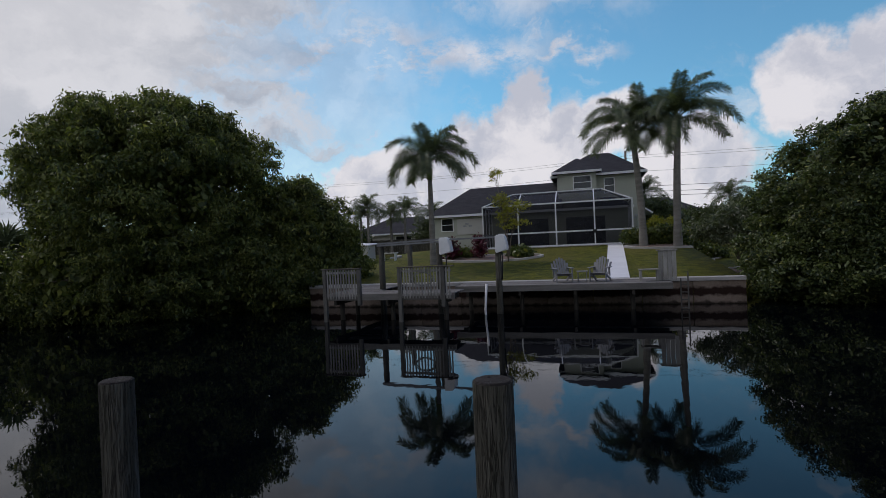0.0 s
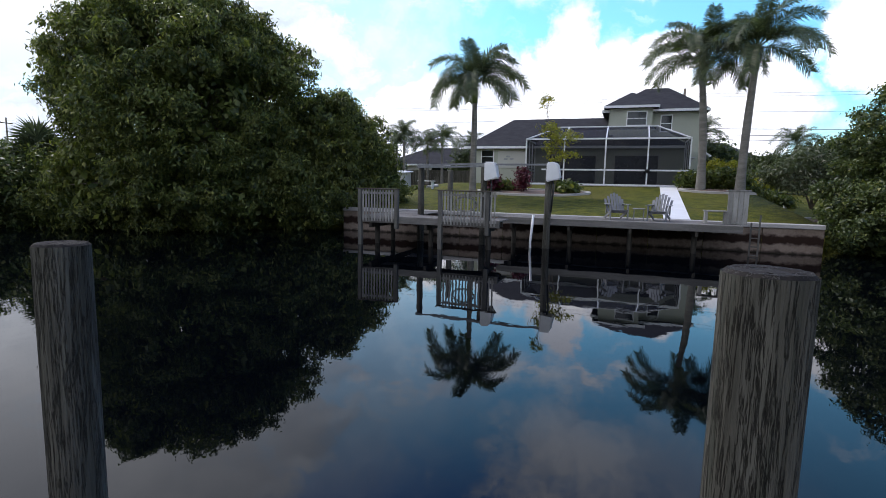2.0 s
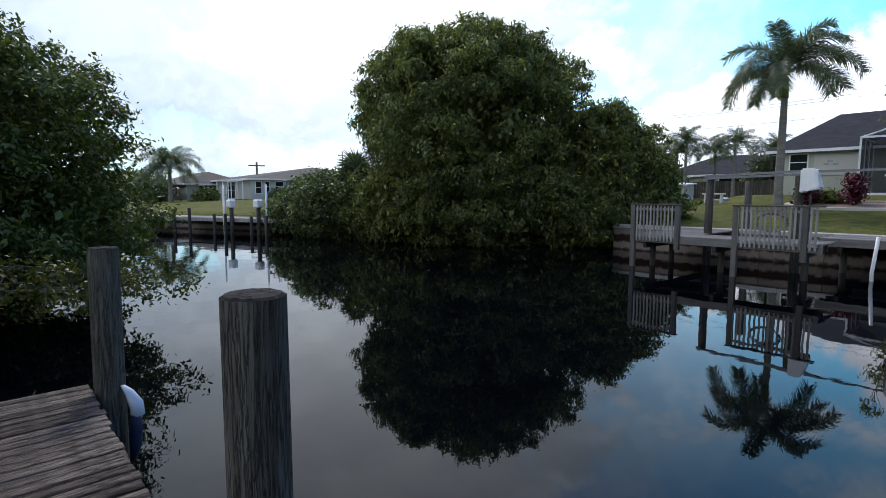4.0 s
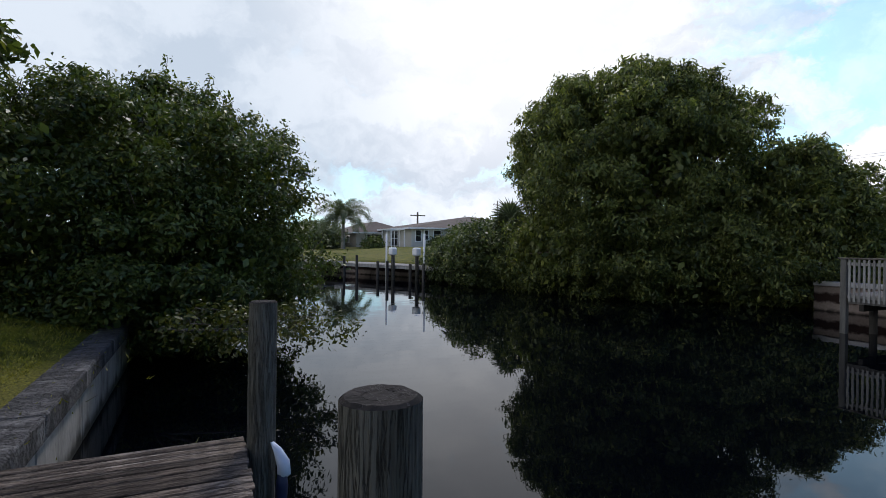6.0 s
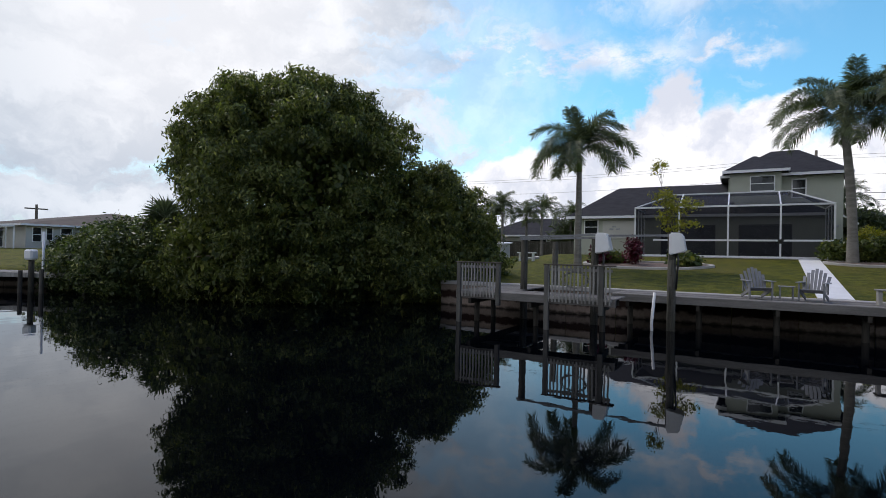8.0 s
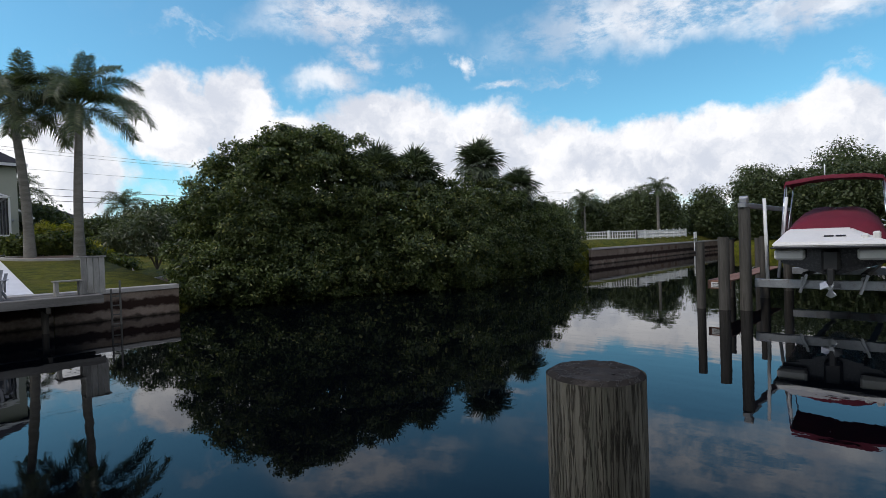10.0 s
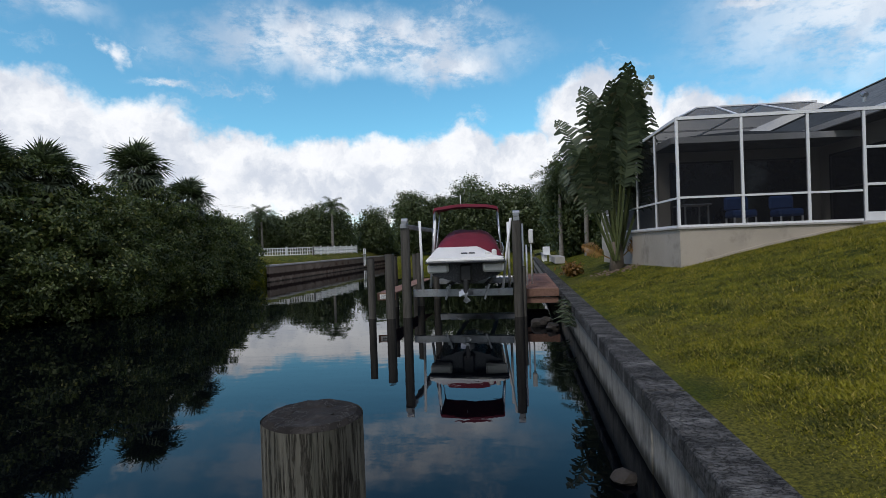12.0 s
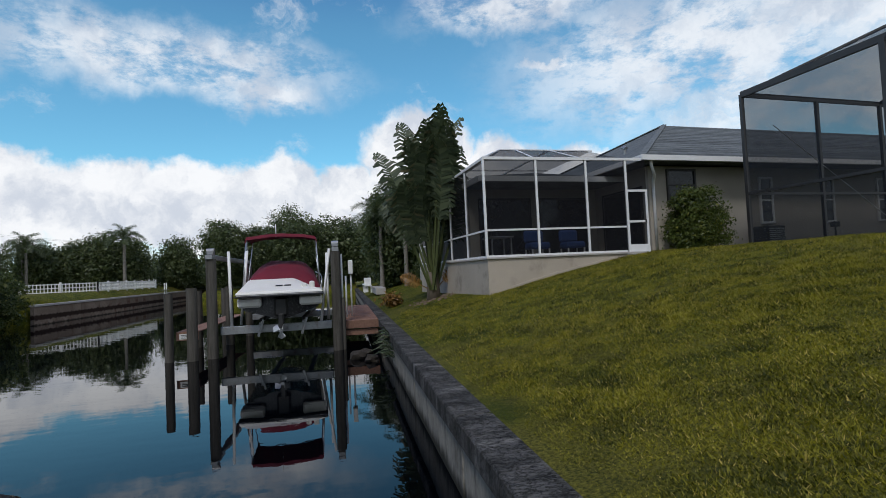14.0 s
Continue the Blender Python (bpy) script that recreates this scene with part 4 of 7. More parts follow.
leafy("ficus_tree", (-15.0, 21.4, 0.8), [((-15.4, 19.8, 3.5), (1.8, 1.8, 2.3)), ((-14.9, 21.2, 3.0), (1.3, 1.5, 2.0)), ((-15.2, 20.0, 1.6), (1.6, 1.7, 1.5)), ((-14.6, 21.8, 1.8), (1.1, 1.3, 1.6)), ((-14.2, 21.2, 1.2), (1.4, 1.3, 1.3)), ((-15.6, 18.4, 1.2), (1.6, 1.5, 1.3))],
      "lower round dark tree beside the tall one", "tree", LEAF_FICUS, 2600, 20, 0.18, 0.15, 0.2, shell=0.4, droop=1.3, ratio=0.36)
set_down(before, about((0, 0, 0), turn=-6.8) @ about((-15.0, 21.4, 0.0), (1.15, 1.15, 1.12)))
leafy("mangrove_bush", (-26.0, 14.8, 0.3), [((-24.4, 13.8, 1.7), (2.4, 2.0, 1.8)), ((-27.0, 14.0, 1.2), (3.0, 1.8, 1.4)), ((-30.0, 14.4, 0.9), (2.4, 1.4, 1.1))],
      "low mangrove bush at the water's edge", "bush", LEAF_MANGROVE, 1700, 16, 0.18, 0.19, 0.1)
cabbage_palm((-23.8, 15.0, 0.4), 2.7, "short cabbage palm with drooping fan leaves beside the tree", 0.95, 30, 12, "cabbage palms")
leafy("mangrove_bush", (-12.5, -2.6, 0.9), [((-12.4, -0.9, 3.4), (2.4, 2.3, 2.1)), ((-11.4, -0.6, 1.9), (1.9, 1.9, 1.6)), ((-13.5, 0.2, 1.7), (2.4, 1.7, 1.6)), ((-14.5, -2.6, 3.3), (2.4, 2.4, 2.0)), ((-10.9, -3.3, 3.1), (2.0, 1.8, 1.8)), ((-12.8, -4.9, 3.0), (2.8, 2.2, 1.8)), ((-11.9, -2.2, 3.0), (2.2, 1.9, 2.0)), ((-12.2, -1.5, 1.3), (2.2, 1.5, 1.1)), ((-12.6, -0.2, 1.1), (2.4, 1.3, 1.0)), ((-15.2, -0.5, 1.5), (2.4, 1.6, 1.5)), ((-12.3, 0.9, 3.2), (1.7, 1.3, 1.6)), ((-12.5, 1.2, 1.5), (1.9, 1.3, 1.3)), ((-13.0, -0.4, 4.4), (1.6, 1.4, 1.2))],
      "tall leafy shrub hanging over the seawall and the water", "bush", LEAF_BUSH, 8200, 16, 0.11, 0.12, 0.09, ratio=0.42, shell=0.35, shoots=120, shoot_len=0.6)
leafy("sapling", (-9.8, -0.6, 0.85), [((-8.1, 0.2, 1.15), (0.45, 0.55, 0.22)), ((-8.5, 1.0, 0.92), (0.6, 0.6, 0.26)), ((-9.0, 1.9, 0.86), (0.55, 0.5, 0.22))],
      "low yellow-green branches reaching over the water", "sapling", LEAF_LOW, 110, 8, 0.09, 0.09, 0.03, low=0.12, inner=0, droop=0.2)
MANGROVE = "dense mangrove thicket growing down to the water"
FAR_MANGROVES = "mangroves on the far bank"
before = made()
leafy("mangrove_bush", (12.5, 22.0, 0.5), [((10.6, 21.4, 4.2), (2.6, 2.5, 3.2)), ((9.4, 22.2, 2.2), (2.0, 2.0, 2.2)), ((13.4, 21.2, 4.8), (3.0, 2.8, 3.5)), ((15.4, 20.8, 5.0), (2.3, 2.3, 3.2)), ((12.4, 19.9, 1.5), (3.2, 2.1, 1.8)), ((9.3, 20.9, 1.3), (2.1, 1.9, 1.5)), ((15.2, 19.2, 1.5), (2.5, 2.0, 1.7)), ((12.0, 20.6, 6.5), (2.2, 1.9, 1.6))],
      MANGROVE, "bush", LEAF_MANGROVE, 8200, 19, 0.16, 0.15, 0.16, shell=0.36, inner=0.2, group=FAR_MANGROVES)
set_down(before, about((12.5, 22.0, 0.0), (0.97, 0.95, 0.90), shift=(0.2, -0.2, 0.0)))
before = made()
leafy("mangrove_bush", (18.5, 20.0, 0.5), [((17.2, 19.8, 3.0), (2.7, 2.4, 2.9)), ((20.2, 19.4, 2.9), (2.8, 2.3, 2.7)), ((18.6, 18.4, 1.4), (3.2, 1.9, 1.7))],
      MANGROVE, "bush", LEAF_MANGROVE, 4400, 18, 0.15, 0.14, 0.14, shell=0.36, inner=0.2, group=FAR_MANGROVES)
leafy("mangrove_bush", (25.0, 20.6, 0.5), [((23.4, 20.0, 2.9), (2.8, 2.2, 2.8)), ((26.6, 20.4, 2.7), (2.7, 2.0, 2.6)), ((25.0, 19.3, 1.3), (3.2, 1.6, 1.5)), ((21.6, 19.4, 1.8), (1.9, 1.8, 1.9))],
      MANGROVE, "bush", LEAF_MANGROVE, 4000, 18, 0.15, 0.14, 0.12, shell=0.36, inner=0.2, group=FAR_MANGROVES)
leafy("mangrove_bush", (31.0, 21.4, 0.5), [((29.8, 20.9, 2.6), (2.6, 1.9, 2.4)), ((32.6, 21.3, 2.2), (2.4, 1.8, 2.0)), ((35.0, 21.5, 1.6), (2.0, 1.5, 1.5)), ((31.2, 20.4, 1.1), (2.8, 1.3, 1.2))],
      MANGROVE, "bush", LEAF_MANGROVE, 3000, 17, 0.15, 0.14, 0.12, shell=0.36, inner=0.2, group=FAR_MANGROVES)
CABBAGE = "cabbage palm with round fan leaves above the mangroves"
cabbage_palm((16.4, 20.2, 0.6), 5.0, CABBAGE, 0.95, 54, 3, "cabbage palms")
cabbage_palm((18.4, 19.8, 0.6), 5.0, CABBAGE, 0.95, 54, 4, "cabbage palms")
cabbage_palm((23.6, 20.0, 0.6), 6.0, CABBAGE, 1.0, 54, 6, "cabbage palms")
cabbage_palm((28.0, 20.4, 0.6), 4.9, CABBAGE, 0.95, 48, 7, "cabbage palms")
set_down(before, about((18.0, 20.0, 0.0), (1.03, 1.03, 1.0), shift=(-0.2, -1.0, 0.0)))
palm((-7.4, 27.2, 1.55), 5.1, "tall feather palm with a slim pale trunk on the lawn", 16, 3.2, 0.17, seed=2)
palm((4.75, 32.4, 2.05), 6.4, "tall royal palm with a pale trunk beside the house", 18, 3.8, 0.21, seed=4, lean=(-0.35, 0), leaf_len=0.8)
palm((6.55, 31.2, 1.95), 6.6, "tall royal palm with a pale trunk in a stone-edged bed", 18, 3.8, 0.21, seed=9, lean=(0.2, 0), leaf_len=0.8)


# ---- the far bank: deck, lift, chairs ----
def far_dock():
    t = thing("far_dock", (0, 19, FAR_Z), "bleached timber dock on piles against the far seawall", "dock")
    z = FAR_Z - 0.02
    random.seed(8)
    spans = [(-3.75, 4.4, 18.2, FAR_Y - 0.02), (-8.3, -3.1, 15.65, 17.0), (-8.3, -6.6, 17.0, FAR_Y - 0.02)]
    for x0, x1, y0, y1 in spans:
        n = max(1, int((y1 - y0) / 0.15))
        bm = bmesh.new()
        box(bm, (-(x1 - x0) / 2, -0.07, -0.04), ((x1 - x0) / 2, 0.07, 0.0))
        first = part("deck_board", bm, OLD_DECK, t)
        for i in range(n):
            o = first if i == 0 else new("deck_board", first.data)
            if i:
                hang(o, t)
            o.matrix_basis = Matrix.Translation(((x0 + x1) / 2 + random.uniform(-0.02, 0.02), y0 + (i + 0.5) * (y1 - y0) / n, z + random.uniform(-0.003, 0.003)))
        b = bmesh.new()
        box(b, (x0, y0 - 0.05, z - 0.24), (x1, y0 - 0.003, z - 0.005), 0.006)
        part("fascia", b, OLD_DECK, t)
        for x in np.arange(x0 + 0.5, x1, 2.1):
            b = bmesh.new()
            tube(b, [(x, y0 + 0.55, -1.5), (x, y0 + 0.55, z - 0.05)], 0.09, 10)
            part("support_post", b, DARK_WOOD, t, smooth=True)
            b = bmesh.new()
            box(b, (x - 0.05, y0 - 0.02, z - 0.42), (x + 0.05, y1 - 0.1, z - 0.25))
            part("cross_beam", b, DARK_WOOD, t)
        # stringers added in near-black timber, standing in for the shade under the deck
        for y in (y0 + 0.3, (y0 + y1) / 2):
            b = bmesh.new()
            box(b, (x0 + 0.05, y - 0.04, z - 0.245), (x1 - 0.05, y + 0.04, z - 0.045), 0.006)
            part("stringer", b, DARK_WOOD, t)


def railing(x0, x1, y, z0, z1, posts):
    t = thing("dock_railing", ((x0 + x1) / 2, y, z0), "bleached wooden railing with square balusters at the dock's end", "railing", "dock railings")
    for x, foot in posts:
        b = bmesh.new()
        box(b, (x - 0.07, y - 0.075, foot), (x + 0.07, y + 0.075, z1 + 0.02), 0.01)
        part("post", b, POST_WOOD, t)
    b = bmesh.new()
    box(b, (x0 - 0.1, y - 0.09, z1 + 0.022), (x1 + 0.1, y + 0.09, z1 + 0.062), 0.008)
    part("top_rail", b, DARK_RAIL, t)
    for z in (z1 - 0.09, z0 + 0.02):
        b = bmesh.new()
        box(b, (x0, y - 0.03, z - 0.05), (x1, y + 0.03, z + 0.03))
        part("rail", b, RAIL_WOOD, t)
    n = int((x1 - x0) / 0.108)
    bm = bmesh.new()
    box(bm, (-0.025, -0.06, z0 - 0.12), (0.025, -0.034, z1 + 0.018))
    first = part("baluster", bm, RAIL_WOOD, t)
    for i in range(n):
        o = first if i == 0 else new("baluster", first.data)
        if i:
            hang(o, t)
        o.matrix_basis = Matrix.Translation((x0 + (i + 0.5) * (x1 - x0) / n + random.uniform(-0.006, 0.006), y, 0))


far_dock()
railing(-8.2, -6.75, 15.58, FAR_Z - 0.08, 1.95, ((-8.17, -1.5), (-6.76, 0.62)))
railing(-5.14, -3.2, 15.58, FAR_Z - 0.08, 1.95, ((-5.14, -1.5), (-3.5, 0.55)))
hoop = thing("hose_coil", (-4.3, 15.7, 1.4), "coiled pale hose hung behind the dock railing", "hose")
for k, r in enumerate((0.40, 0.36, 0.37)):
    b = bmesh.new()
    tube(b, [(-4.3 + r * math.cos(a), 15.66 + 0.035 * k, 1.55 + 0.62 * r * math.sin(a)) for a in np.linspace(0.2, 2 * math.pi + 0.1, 30)], 0.016, 6)
    part("hose", b, RAIL_WOOD, hoop, smooth=True)


def far_lift():
    t = thing("boat_lift", (-4.5, 17.7, 0), "empty boat lift with timber posts and two white motor covers", "boat lift")
    for x, y, top in ((-6.7, 17.7, 2.86), (-4.22, 17.7, 2.9), (-1.86, 17.7, 2.9), (-6.5, 20.6, 2.8)):
        b = bmesh.new()
        tube(b, [(x, y, -1.5), (x, y, 0.8), (x, y, top)], [0.13, 0.125, 0.115], 14)
        part("post", b, PILE_WOOD, t, smooth=True)
    for a, c in (((-6.85, 17.7, 2.90), (-4.1, 17.7, 2.98)), ((-4.1, 17.7, 2.95), (-1.8, 17.7, 2.96)), ((-6.8, 17.5, 2.82), (-4.1, 17.5, 2.88))):
        b = bmesh.new()
        beam(b, a, c, 0.08, 0.065)
        part("beam", b, GALV_DULL, t)
    for x in (-3.95, -1.72):
        b = bmesh.new()
        prof = [(-0.20, 2.34), (0.0, 2.40), (0.28, 2.46), (0.18, 2.98), (0.08, 3.04), (-0.20, 3.04)]
        front = [b.verts.new((x + px, 17.40, pz)) for px, pz in prof]
        rear = [b.verts.new((x + px, 17.94, pz)) for px, pz in prof]
        b.faces.new(front)
        b.faces.new(rear[::-1])
        for i in range(6):
            j = (i + 1) % 6
            b.faces.new((front[i], front[j], rear[j], rear[i]))
        bmesh.ops.bevel(b, geom=b.edges[:], offset=0.04, segments=2, affect="EDGES")
        part("motor_cover", b, WHITE_PLASTIC, t, "white plastic motor cover")
        b = bmesh.new()
        tube(b, [(x + 0.0, 17.6, 2.42), (x + 0.06, 17.55, 2.2), (x + 0.0, 17.58, 1.3)], 0.03, 6)
        part("cable_pipe", b, BLACK_PLASTIC, t, smooth=True)


far_lift()
m = thing("marker_pole", (-2.35, 17.4, 0), "slim white plastic pipe standing in the water", "pole")
b = bmesh.new()
tube(b, [(-2.30, 17.4, -1.2), (-2.38, 17.4, 0.2), (-2.30, 17.4, 1.18)], 0.045, 10)
part("pipe", b, WHITE_PLASTIC, m, smooth=True)


def deck_chair(at, turn):
    t = thing("deck_chair", (0, 0, 0), "grey slatted garden chair with a fanned back", "chair", "deck chairs")
    w = 0.29
    for i in range(7):
        x = -w + 2 * w * i / 6
        b = bmesh.new()
        lean = 0.32
        top = 0.98 - 0.045 * abs(i - 3) ** 1.5
        plate(b, [(x * 0.9 - 0.036, 0.12, 0.26), (x * 0.9 + 0.036, 0.12, 0.26), (x * 1.1 + 0.04, 0.12 + lean * 1.25, top), (x * 1.1 - 0.04, 0.12 + lean * 1.25, top)], 0.022, (0, 1, -0.3))
        part("back_slat", b, CHAIR_PLASTIC, t)
    for i in range(6):
        y = -0.36 + i * 0.092
        b = bmesh.new()
        z = 0.37 - 0.022 * i
        box(b, (-w, y - 0.04, z - 0.02), (w, y + 0.04, z), 0.005)
        part("seat_slat", b, CHAIR_PLASTIC, t)
    for s in (-1, 1):
        b = bmesh.new()
        box(b, (s * 0.33 - 0.07, -0.42, 0.55), (s * 0.33 + 0.07, 0.36, 0.575), 0.01)
        part("armrest", b, CHAIR_PLASTIC, t)
        b = bmesh.new()
        box(b, (s * 0.31 - 0.02, -0.38, 0.0), (s * 0.31 + 0.02, -0.28, 0.55), 0.006)
        part("front_leg", b, CHAIR_PLASTIC, t)
        b = bmesh.new()
        plate(b, [(s * 0.29 - 0.015, -0.30, 0.25), (s * 0.29 - 0.015, -0.30, 0.36), (s * 0.29 - 0.015, 0.52, 0.10), (s * 0.29 - 0.015, 0.52, 0.0)], 0.03, (1, 0, 0))
        part("back_leg", b, CHAIR_PLASTIC, t)
        b = bmesh.new()
        box(b, (s * 0.31 - 0.02, 0.26, 0.2), (s * 0.31 + 0.02, 0.32, 0.55), 0.006)
        part("arm_post", b, CHAIR_PLASTIC, t)
    t.matrix_basis = at @ pose(0, 0, 0, 0, 0, turn)
    return t


c1 = deck_chair(Matrix.Translation((0.45, 19.3, FAR_Z - 0.02)), 16)
copy_thing(c1, Matrix.Translation((1.9, 19.3, FAR_Z - 0.02)) @ pose(0, 0, 0, 0, 0, -15))


before = made()


def side_table():
    t = thing("side_table", (-3.2, 24.2, FAR_Z - 0.02), "small low grey table between the two garden chairs", "table")
    z = FAR_Z - 0.02
    b = bmesh.new()
    box(b, (-3.42, 24.0, z + 0.40), (-2.98, 24.42, z + 0.43), 0.008)
    part("tabletop", b, CHAIR_PLASTIC, t)
    for x in (-3.38, -3.05):
        for y in (24.03, 24.36):
            b = bmesh.new()
            box(b, (x, y, z), (x + 0.03, y + 0.03, z + 0.4))
            part("leg", b, CHAIR_PLASTIC, t)


side_table()
set_down(before, Matrix.Translation((4.42, -4.9, 0.0)))
before = made()


def dock_bench():
    z = FAR_Z - 0.02
    t = thing("dock_bench", (-0.1, 24.0, z), "grey wooden bench with a boarded end post on the far dock", "bench")
    for i in range(4):
        b = bmesh.new()
        box(b, (-0.02 + 0.16 * i, 23.75, z), (0.13 + 0.16 * i, 23.80, z + 1.12), 0.006)
        part("end_board", b, RAIL_WOOD, t)
    b = bmesh.new()
    box(b, (-0.06, 23.72, z + 1.122), (0.66, 24.1, z + 1.17), 0.008)
    part("cap_board", b, RAIL_WOOD, t)
    for i in range(3):
        b = bmesh.new()
        box(b, (-0.75, 23.5 + 0.15 * i, z + 0.42), (-0.03, 23.64 + 0.15 * i, z + 0.46), 0.006)
        part("seat_board", b, RAIL_WOOD, t)
    for x in (-0.72, -0.12):
        b = bmesh.new()
        box(b, (x, 23.55, z), (x + 0.09, 23.85, z + 0.42), 0.006)
        part("seat_leg", b, RAIL_WOOD, t)
    t = thing("dock_ladder", (0.9, 23.6, 0), "bleached wooden ladder at the end of the far dock", "ladder")
    for x, top in ((0.70, 0.10), (0.95, 0.36)):
        b = bmesh.new()
        box(b, (x - 0.022, 23.5, -0.3), (x + 0.022, 23.57, z + top), 0.006)
        part("rail", b, POST_WOOD, t)
    for i in range(4):
        b = bmesh.new()
        box(b, (0.722, 23.51, 0.02 + 0.29 * i), (0.928, 23.56, 0.055 + 0.29 * i))
        part("rung", b, POST_WOOD, t)


dock_bench()
set_down(before, Matrix.Translation((4.05, -4.75, 0.0)))


# ---- the far lawn ----
def strip(name, centre, wide, material, lift, thick, label, category):
    """A path or kerb laid on the ground along points (x, y)."""
    bm = bmesh.new()
    n = len(centre)
    rows = []
    for i, (x, y) in enumerate(centre):
        a, c = Vector(centre[max(0, i - 1)]), Vector(centre[min(n - 1, i + 1)])
        d = (c - a).normalized()
        s = Vector((d.y, -d.x)) * wide / 2
        p = Vector((x, y))
        z0, z1 = ground_z(*(p + s)), ground_z(*(p - s))
        rows.append([bm.verts.new((p.x + s.x, p.y + s.y, z0 + lift)), bm.verts.new((p.x - s.x, p.y - s.y, z1 + lift)), bm.verts.new((p.x - s.x, p.y - s.y, z1 + lift - thick)), bm.verts.new((p.x + s.x, p.y + s.y, z0 + lift - thick))])
    for r, q in zip(rows, rows[1:]):
        for j in range(4):
            bm.faces.new((r[j], r[(j + 1) % 4], q[(j + 1) % 4], q[j]))
    bm.faces.new(rows[0][::-1])
    bm.faces.new(rows[-1])
    return tagged(part(name, bm, material), label, category, kind="structure")


strip("pavement", [(2.62 + 0.55 * i / 10, FAR_Y + 0.45 + 14.0 * i / 10) for i in range(11)], 0.95, WHITE_CONCRETE, 0.035, 0.12, "straight white concrete garden path up to the pool cage", "path")


def bed(cx, cy, rx, ry, label):
    pts = [(cx + rx * math.cos(a) * (1 + 0.08 * math.sin(3 * a)), cy + ry * math.sin(a)) for a in np.linspace(0, 2 * math.pi, 41)]
    bm = bmesh.new()
    c = bm.verts.new((cx, cy, ground_z(cx, cy) + 0.09))
    mid = [bm.verts.new((cx + (x - cx) * 0.5, cy + (y - cy) * 0.5, ground_z(cx + (x - cx) * 0.5, cy + (y - cy) * 0.5) + 0.08 + random.uniform(-0.02, 0.02))) for x, y in pts[:-1]]
    ring = [bm.verts.new((x, y, ground_z(x, y) + 0.03)) for x, y in pts[:-1]]
    for i in range(40):
        bm.faces.new((c, mid[i], mid[(i + 1) % 40]))
        bm.faces.new((mid[i], ring[i], ring[(i + 1) % 40], mid[(i + 1) % 40]))
    tagged(part("flower_bed", bm, MULCH), label, "flower bed", kind="structure")
    strip("kerb", pts, 0.2, FAR_CAP, 0.11, 0.2, "pale curved concrete edging round a flower bed", "kerb")


bed(-4.4, 29.0, 3.1, 1.5, "brown mulch bed with red shrubs")
bed(6.4, 32.2, 2.7, 1.2, "mulched bed round the foot of two palms")
bed(-12.9, 31.4, 1.7, 1.0, "brown mulch bed on the lawn")
bed(9.0, 25.2, 1.6, 1.2, "mulch bed under a frangipani")


def shrub(at, r, high, label, material, n=150, size=0.16, name="shrub", group=""):
    z = ground_z(at[0], at[1])
    return leafy(name, (at[0], at[1], z - 0.05), [((at[0], at[1], z + high * 0.55), (r, r, high * 0.5)), ((at[0] + r * 0.4, at[1] + 0.1, z + high * 0.4), (r * 0.7, r * 0.7, high * 0.42))], label, "shrub", material, n, 12, size, 0.12, 0.03, 0.3, z + 0.02, group=group)


for x, y, h in ((-6.75, 29.0, 1.25), (-5.0, 29.0, 1.4)):
    shrub((x, y), 0.19, h, "narrow shrub with dark red leaves in the mulch bed", LEAF_RED, 42, 0.14, group="red shrubs")
for x, y in ((-7.0, 29.6), (-2.3, 28.9), (-2.9, 29.4), (-5.9, 29.7)):
    shrub((x, y), 0.36, 0.55, "small green shrub in the mulch bed", LEAF_BUSH, 60, 0.17, group="bed shrubs")
for x, y, h in ((4.3, 33.6, 0.95), (5.0, 33.5, 1.0), (5.8, 33.3, 1.15), (6.6, 33.2, 1.15), (7.4, 33.0, 1.1), (8.2, 32.6, 0.8), (8.7, 32.2, 0.6)):
    shrub((x, y), 0.62, h, "clipped green shrub beside the house", LEAF_BUSH, 130, 0.15, group="house shrubs")
for x in (5.8, 6.6, 7.4, 8.1):
    shrub((x, 34.6), 0.6, 1.45, "yellow-green clipped hedge shrub", LEAF_YELLOW, 140, 0.15, group="yellow hedge")
for x, y in ((-13.4, 31.4), (-12.4, 31.5)):
    shrub((x, y), 0.4, 0.5, "small green shrub in the mulch bed", LEAF_BUSH, 60, 0.17, group="bed shrubs")
leafy("young_tree", (-2.98, 27.4, 1.6), [((-3.3, 27.4, 5.2), (0.55, 0.5, 0.42)), ((-2.9, 27.4, 4.8), (0.5, 0.45, 0.4)), ((-2.15, 27.4, 4.7), (0.45, 0.4, 0.35)), ((-2.5, 27.4, 3.8), (0.75, 0.45, 0.3)), ((-3.1, 27.4, 4.2), (0.4, 0.35, 0.4)), ((-3.55, 27.4, 6.6), (0.4, 0.3, 0.28))],
      "slender young tree with sparse yellow-green leaves", "tree", LEAF_YELLOW, 24, 4, 0.15, 0.10, 0.03, 0.9, 1.0, inner=0)
leafy("frangipani_tree", (8.5, 26.2, 1.45), [((7.4, 26.2, 3.0), (1.0, 0.9, 0.55)), ((8.6, 26.2, 3.5), (1.2, 0.9, 0.6)), ((9.6, 25.8, 3.0), (1.0, 0.9, 0.5)), ((8.2, 25.8, 2.6), (1.0, 0.9, 0.45))],
      "open spreading small tree with long grey-green leaves", "tree", LEAF_PALE, 170, 9, 0.25, 0.14, 0.05, 0.8, 1.5, ratio=0.26, inner=0)


